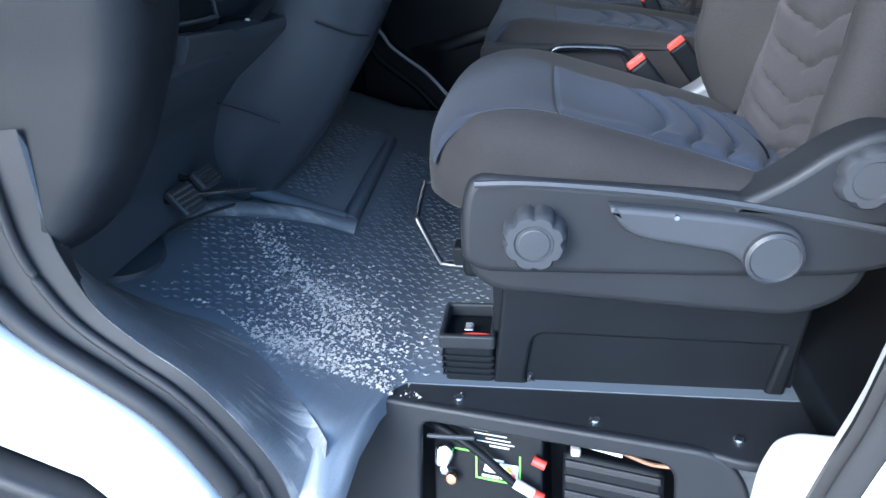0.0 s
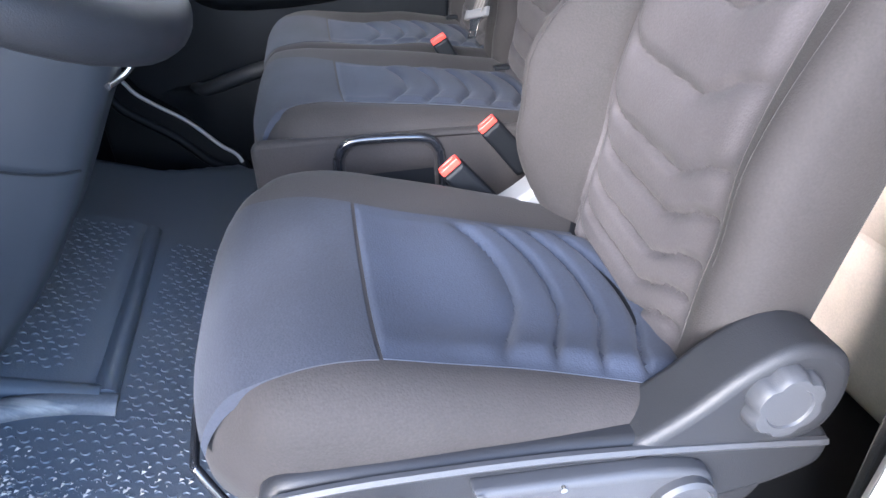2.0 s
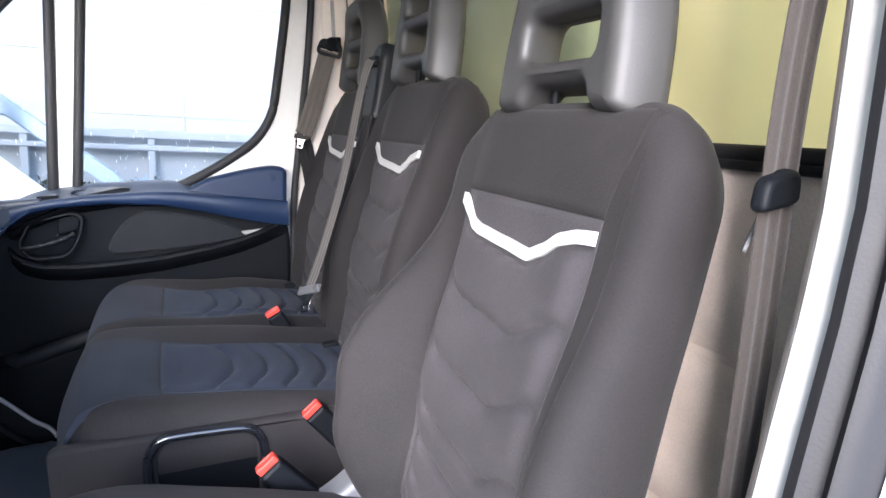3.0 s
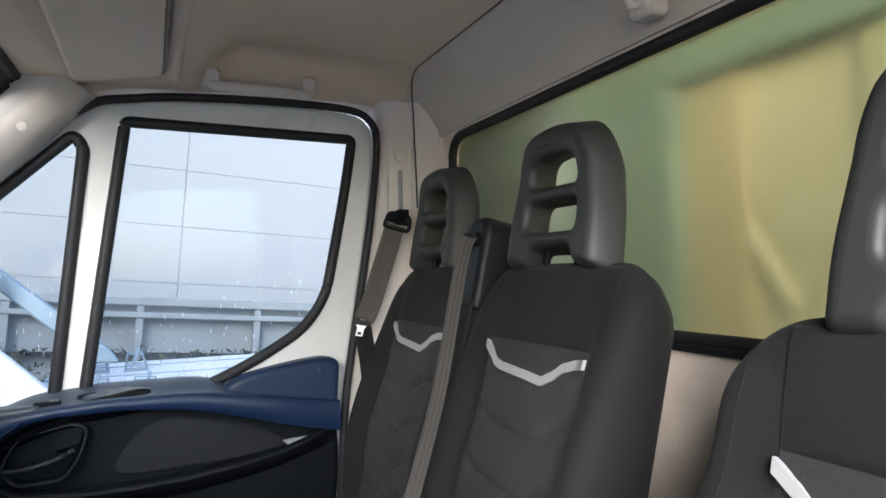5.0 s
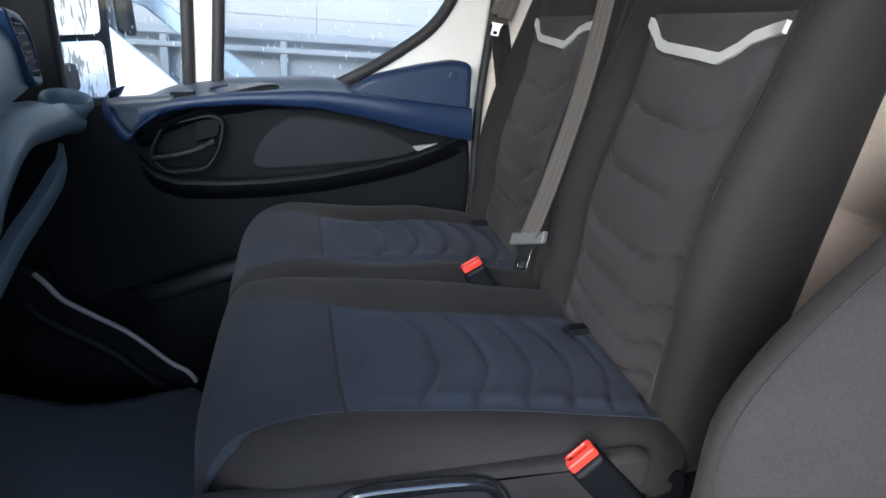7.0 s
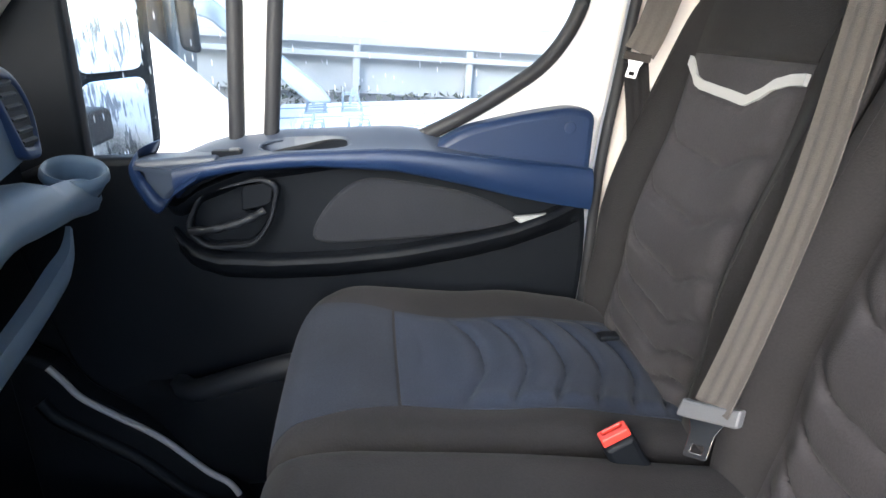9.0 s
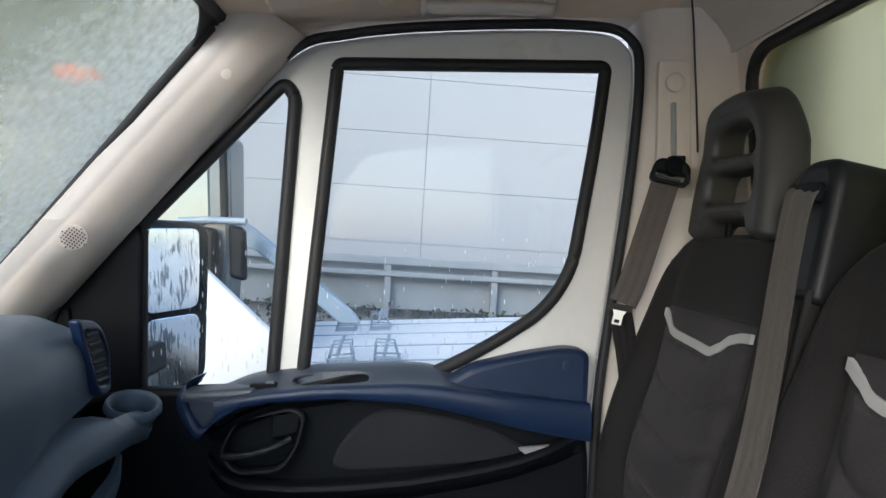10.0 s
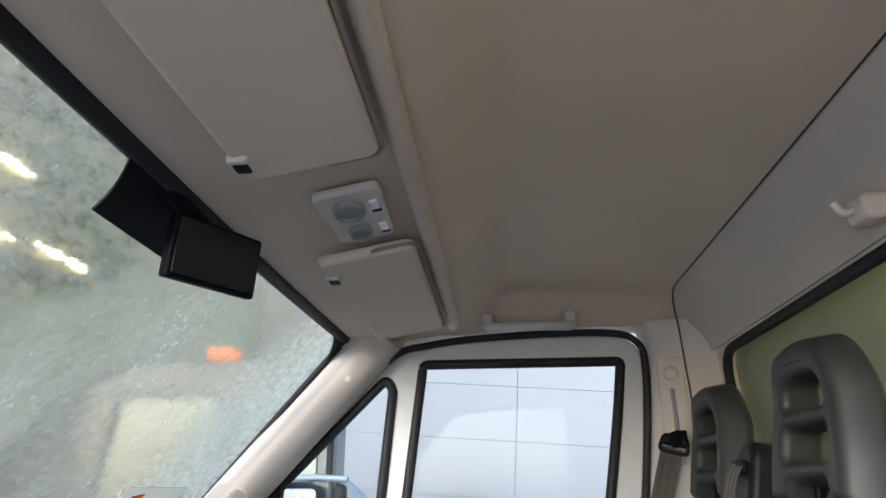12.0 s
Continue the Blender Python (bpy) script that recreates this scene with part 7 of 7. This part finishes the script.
# Pale blocks added in place of the blurred reflections in the rear glass.
for y, z, w, h in ((1.69, 1.18, 0.06, 0.08), (1.79, 1.18, 0.09, 0.08), (1.81, 1.315, 0.07, 0.035)):
    part("glass_reflection", box(1.522, 1.532, y, y + w, z, z + h, 0.003), SNOW, rear_box, "pale block standing in for a reflection")
part("crease", tube([(1.545, 1.534, 1.342), (1.545, 1.287, 0.951)], 0.016, sides=8), YELLOW, rear_box, "pressed crease in the wall")
# hall wall across the yard
hall = thing("hall", (0.4, 8.9, -0.85), "light grey clad industrial hall", "building")
TILT = Matrix.Translation((0.4, 8.6, 1.0)) @ pose(0, 0, 0, 0, 4.4, 0) @ Matrix.Translation((-0.4, -8.6, -1.0))
core = box(-3.2, 17.4, 8.66, 14.0, -2.6, 7.0, 0.02)
bmesh.ops.transform(core, matrix=TILT, verts=core.verts)
part("hall_core", core, CLAD, hall)
base_me = part("wall_panel", box(0.003, 2.997, 8.640, 8.66, 0.002, 0.688, 0.002, 1), CLAD, hall).data
bpy.data.objects.remove(bpy.data.objects["wall_panel"])
for i in range(-1, 5):
    for j in range(-2, 8):
        ob = new("wall_panel", base_me)
        ob.parent = hall
        ob.matrix_parent_inverse = Matrix.Translation(-origin(hall))
        ob.matrix_basis = TILT @ Matrix.Translation((0.4 + 3.0 * i, 0, 0.96 + 0.69 * j))
fence = thing("guard_rail", (0.0, 8.3, -0.85), "pale grey guard rail with posts before the hall", "guard rail")
for z0, z1 in ((0.70, 0.79), (0.56, 0.62)):
    b = box(-4, 14, 8.20, 8.28, z0, z1, 0.01)
    bmesh.ops.transform(b, matrix=TILT, verts=b.verts)
    part("rail", b, CONCRETE, fence)
b = box(-4, 14, 8.38, 8.44, 0.15, 0.70, 0.01)
bmesh.ops.transform(b, matrix=TILT, verts=b.verts)
part("plinth", b, CONCRETE, fence)
for i in range(-3, 9):
    b = box(-0.02 + 1.285 * i, 0.06 + 1.285 * i, 8.22, 8.30, -0.9, 0.72, 0.008)
    bmesh.ops.transform(b, matrix=TILT, verts=b.verts)
    part("post", b, CONCRETE, fence)


def hedge():
    rng = random.Random(3)
    verts, faces = [], []
    for i in range(2600):
        x, y, z = rng.uniform(-4, 9), rng.uniform(7.6, 8.1), -0.3 + rng.random() ** 0.7 * 0.55
        s = rng.uniform(0.02, 0.06)
        b = len(verts)
        for k in range(3):
            verts.append((x + rng.uniform(-s, s), y + rng.uniform(-s, s), z - 0.077 * (x - 0.4) + rng.uniform(-s, s)))
        faces.append((b, b + 1, b + 2))
    me = bpy.data.meshes.new("hedge")
    me.from_pydata(verts, [], faces)
    return me


solo("hedge", hedge(), FOLIAGE, "low bare hedge along the guard rail", "hedge", kind="stuff", smooth=False)

# parked flatbed truck beside the cab
truck = thing("flatbed_truck", (0.5, 3.8, -0.85), "parked white flatbed truck with snow on its bed", "truck")
part("bed", box(-0.45, 5.0, 2.75, 5.1, 0.38, 0.475, 0.015), SNOW, truck, "snow-covered truck bed")
for i in range(5):
    part("bed_seam", box(-0.44, 5.0, 3.15 + 0.42 * i, 3.165 + 0.42 * i, 0.47, 0.481, 0.001), STEEL, truck)
part("chassis", box(-2.4, 5.0, 3.3, 4.5, -0.30, 0.36, 0.03), BLACK, truck)
part("side_brace", plate([rounded([(-0.60, 1.16), (-0.528, 1.134), (-0.06, 0.72), (-0.02, 0.66), (-0.12, 0.665), (-0.493, 1.01), (-0.60, 1.04)], 0.02)], 0.06, 0.01, wall_y(3.55)), STEEL, truck, "sloping blue-grey side brace")
part("head_panel", plate([rounded([(-0.62, 1.02), (-0.55, 1.02), (-0.13, 0.60), (-0.13, 0.32), (-0.48, 0.32), (-0.62, 0.50)], 0.02)], 0.05, 0.01, wall_y(2.78)), PAINT, truck, "white sloping side panel")
cabl = rounded([(-3.0, -0.1), (-0.70, -0.1), (-0.59, 1.05), (-0.58, 1.76), (-1.72, 1.76), (-1.98, 1.60), (-2.45, 1.05), (-3.0, 0.9)], [0.1, 0.05, 0.05, 0.08, 0.2, 0.2, 0.2, 0.1], 5)
cwin = rounded([(-1.85, 1.05), (-1.24, 1.05), (-1.22, 1.57), (-1.76, 1.575)], 0.05, 5)
cwin_rear = rounded([(-1.12, 1.13), (-0.68, 1.13), (-0.68, 1.60), (-1.11, 1.58)], 0.05, 5)
CAB = surface("dark teal truck paint", (0.055, 0.075, 0.085), 0.35, 0, 120, 3, 0.12, 0.0, coat=0.4)
part("cab_side", plate([cabl, cwin, cwin_rear], 0.05, 0.015, wall_y(3.45)), CAB, truck, "dark teal cab side")
part("cab_body", plate([[Vector((-1.6, 0.9)) + (Vector(q[:2]) - Vector((-1.6, 0.9))) * 0.985 - Vector((0.30, 0)) for q in cabl]], 1.5, 0.05, wall_y(4.30)), CAB, truck, "dark teal truck cab")
for loop in (cwin, cwin_rear):
    part("cab_window", plate([loop], 0.02, 0.002, wall_y(3.46)), TEAL, truck, "pale green side window")
AMBER = glow("amber lamp", (1.0, 0.20, 0.02), 0.55)
part("beacon_lamp", box(-1.33, -1.17, 3.44, 3.56, 1.775, 1.835, 0.02), AMBER, truck, "lit amber beacon")
part("rear_post", box(-0.625, -0.59, 3.42, 3.50, 1.15, 1.9, 0.01), BLACK, truck)
for x0, x1, y in ((-0.735, -0.625, 3.38), (-0.568, -0.498, 3.36)):
    part("wing_mirror", plate([rounded([(x0, 0.90), (x1, 0.88), (x1, 1.11), (x0, 1.13)], 0.025)], 0.06, 0.02, wall_y(y), 3), BLACK, truck, "black wing mirror with drops")
part("mirror_arm", tube([(-0.80, 3.42, 1.15), (-0.66, 3.40, 1.15), (-0.50, 3.38, 1.14)], 0.015), STEEL, truck)
for y in (3.0, 4.8):
    for x in (-1.9, 2.8):
        part("wheel", turned([(0.36, -0.10), (0.40, -0.08), (0.40, 0.08), (0.36, 0.10), (0.20, 0.08)], axes((x, y, -0.45), (1, 0, 0), (0, 0, 1)), 28), RUBBER, truck, "black truck wheel")


def chock(x, y, s):
    c = thing("wheel_rack", (x, y, 0.475), "grey steel wheel rack standing on the truck bed", "wheel rack", "wheel racks")
    z = 0.476
    for k in (0, 1):
        yy = y + 0.10 * k
        part("hoop", tube([(x - 0.062 * s, yy, z), (x - 0.035 * s, yy, z + 0.098), (x + 0.050 * s, yy, z + 0.105), (x + 0.058 * s, yy, z)], 0.0055, sides=6), STEEL, c)
        part("bar", tube([(x - 0.065 * s, yy, z + 0.03), (x + 0.062 * s, yy, z + 0.038)], 0.005, sides=6), STEEL, c)
    part("cross", tube([(x - 0.01, y - 0.02, z + 0.05), (x + 0.01, y + 0.12, z + 0.12)], 0.009, sides=6), STEEL, c)
    part("foot", box(x - 0.068, x + 0.068, y - 0.015, y + 0.115, z - 0.001, z + 0.008, 0.002), STEEL, c)


part("label", box(-0.30, -0.18, 2.748, 2.756, 0.46, 0.475, 0.001, 1), STEEL, truck, "small grey printed bar")
for i in range(5):
    part("label_bar", box(-0.235 + 0.014 * i, -0.226 + 0.014 * i, 2.745, 2.754, 0.50, 0.525, 0.001, 1), STEEL, truck, "small grey printed bar")
for y, xs in ((3.50, (-0.120, 0.095)), (4.60, (-0.190, 0.025))):
    for x, s in zip(xs, (1, -1)):
        chock(x, y, s)

# own door mirror
om = thing("door_mirror", (-0.35, 1.98, 0.78), "black door mirror with two wet mirror glasses", "door mirror")
mx = axes((-0.318, 1.955, 0.930), (0.60, 0.80, 0), (0, 0, 1))
part("housing", plate([rounded([(-0.096, -0.194), (0.090, -0.194), (0.112, 0.176), (-0.092, 0.184)], 0.05, 6)], 0.07, 0.022, mx @ Matrix.Translation((0, 0, -0.04)), 3), BLACK, om)


def wet_mirror():
    """Mirror glass with rain running down it in short dark streaks."""
    m = surface("wet mirror glass", (0.90, 0.87, 0.82), 0.10, 1.0, 120, 20, 0.06, 0.06, 0.001)
    n, l = m.node_tree.nodes, m.node_tree.links
    p = n["Principled BSDF"]
    old = p.inputs["Base Color"].links[0].from_socket
    co = n.new("ShaderNodeTexCoord")
    mp = n.new("ShaderNodeMapping")
    mp.inputs["Scale"].default_value = (170, 170, 26)
    l.new(co.outputs["Object"], mp.inputs["Vector"])
    run = n.new("ShaderNodeTexNoise")
    run.inputs["Scale"].default_value, run.inputs["Detail"].default_value = 1.0, 3
    l.new(mp.outputs[0], run.inputs["Vector"])
    area = n.new("ShaderNodeTexNoise")
    area.inputs["Scale"].default_value, area.inputs["Detail"].default_value = 16, 3
    l.new(co.outputs["Object"], area.inputs["Vector"])
    both = n.new("ShaderNodeMath")
    both.operation = 'MULTIPLY'
    l.new(run.outputs["Fac"], both.inputs[0])
    l.new(area.outputs["Fac"], both.inputs[1])
    mask = n.new("ShaderNodeMapRange")
    mask.inputs[1].default_value, mask.inputs[2].default_value = 0.275, 0.33
    mask.inputs[4].default_value = 0.85
    l.new(both.outputs[0], mask.inputs[0])
    mix = n.new("ShaderNodeMix")
    mix.data_type = 'RGBA'
    mix.inputs[7].default_value = (0.16, 0.165, 0.17, 1)
    l.new(mask.outputs[0], mix.inputs[0])
    l.new(old, mix.inputs[6])
    l.new(mix.outputs[2], p.inputs["Base Color"])
    return m


MIRROR = wet_mirror()
for b0, b1 in ((-0.015, 0.162), (-0.178, -0.027)):
    part("mirror_glass", plate([rounded([(-0.084, b0), (0.062 + 0.04 * (b0 + 0.18), b0), (0.066 + 0.04 * (b1 + 0.18), b1), (-0.082, b1)], 0.028, 5)], 0.006, 0.002, mx @ pose(0, 0, 0.006, 0, 11, 0)), MIRROR, om, "wet mirror glass")
part("arm", box(-0.37, -0.31, 1.78, 1.90, 0.80, 0.86, 0.012), BLACK, om)

# yard ahead of the windscreen
def grove(seed, clumps, each, snowy):
    """Clumps of small leaves along drooping boughs; the snow lies on their upper side."""
    rng = random.Random(seed)
    spots = random.Random(5)
    verts, faces = [], []
    for i in range(clumps):
        x, y = spots.uniform(-13, -10), spots.uniform(-9, 17)
        z = spots.uniform(6.0 - 0.55 * max(0, 6 - y), 12.5 + 1.2 * math.sin(y * 1.3))
        size = spots.uniform(0.16, 0.42)
        for k in range(each):
            dx, dy, dz = rng.gauss(0, size), rng.gauss(0, size), rng.gauss(0, size * 0.45)
            if snowy:
                dz = abs(dz) * 0.5 + size * 0.35
            elif dz > size * 0.5:
                continue
            s = rng.uniform(0.025, 0.085)
            b = len(verts)
            for _ in range(3):
                verts.append((x + dx + rng.uniform(-s, s), y + dy + rng.uniform(-s, s), z + dz - 0.25 * abs(dy) + rng.uniform(-s, s)))
            faces.append((b, b + 1, b + 2))
    me = bpy.data.meshes.new("trees")
    me.from_pydata(verts, [], faces)
    return me


solo("trees", grove(11, 1100, 60, False), FOLIAGE, "dark evergreen trees far ahead", "trees", kind="stuff", smooth=False)
solo("tree_snow", grove(12, 1100, 40, True), SNOW, "patches of snow lying on the trees", "snow", kind="stuff", smooth=False)
shed = thing("front_hall", (-14, 5, -0.85), "pale yellow hall far ahead with lit strip lamps", "building")
part("hall_wall", box(-18, -13.5, -14, 60, -0.85, 24.0, 0.05), surface("pale cream wall", (0.62, 0.53, 0.30), 0.7, 0, 60, 0.6, 0.15, 0.1), shed)
STRIP = glow("strip lamp", (1.0, 0.93, 0.75), 3.0)
for y, z in ((13.4, 7.9), (16.8, 8.1), (13.6, 10.0)):
    part("strip_lamp", box(-13.48, -13.30, y, y + 2.6, z, z + 0.14, 0.02), STRIP, shed, "lit strip lamp")
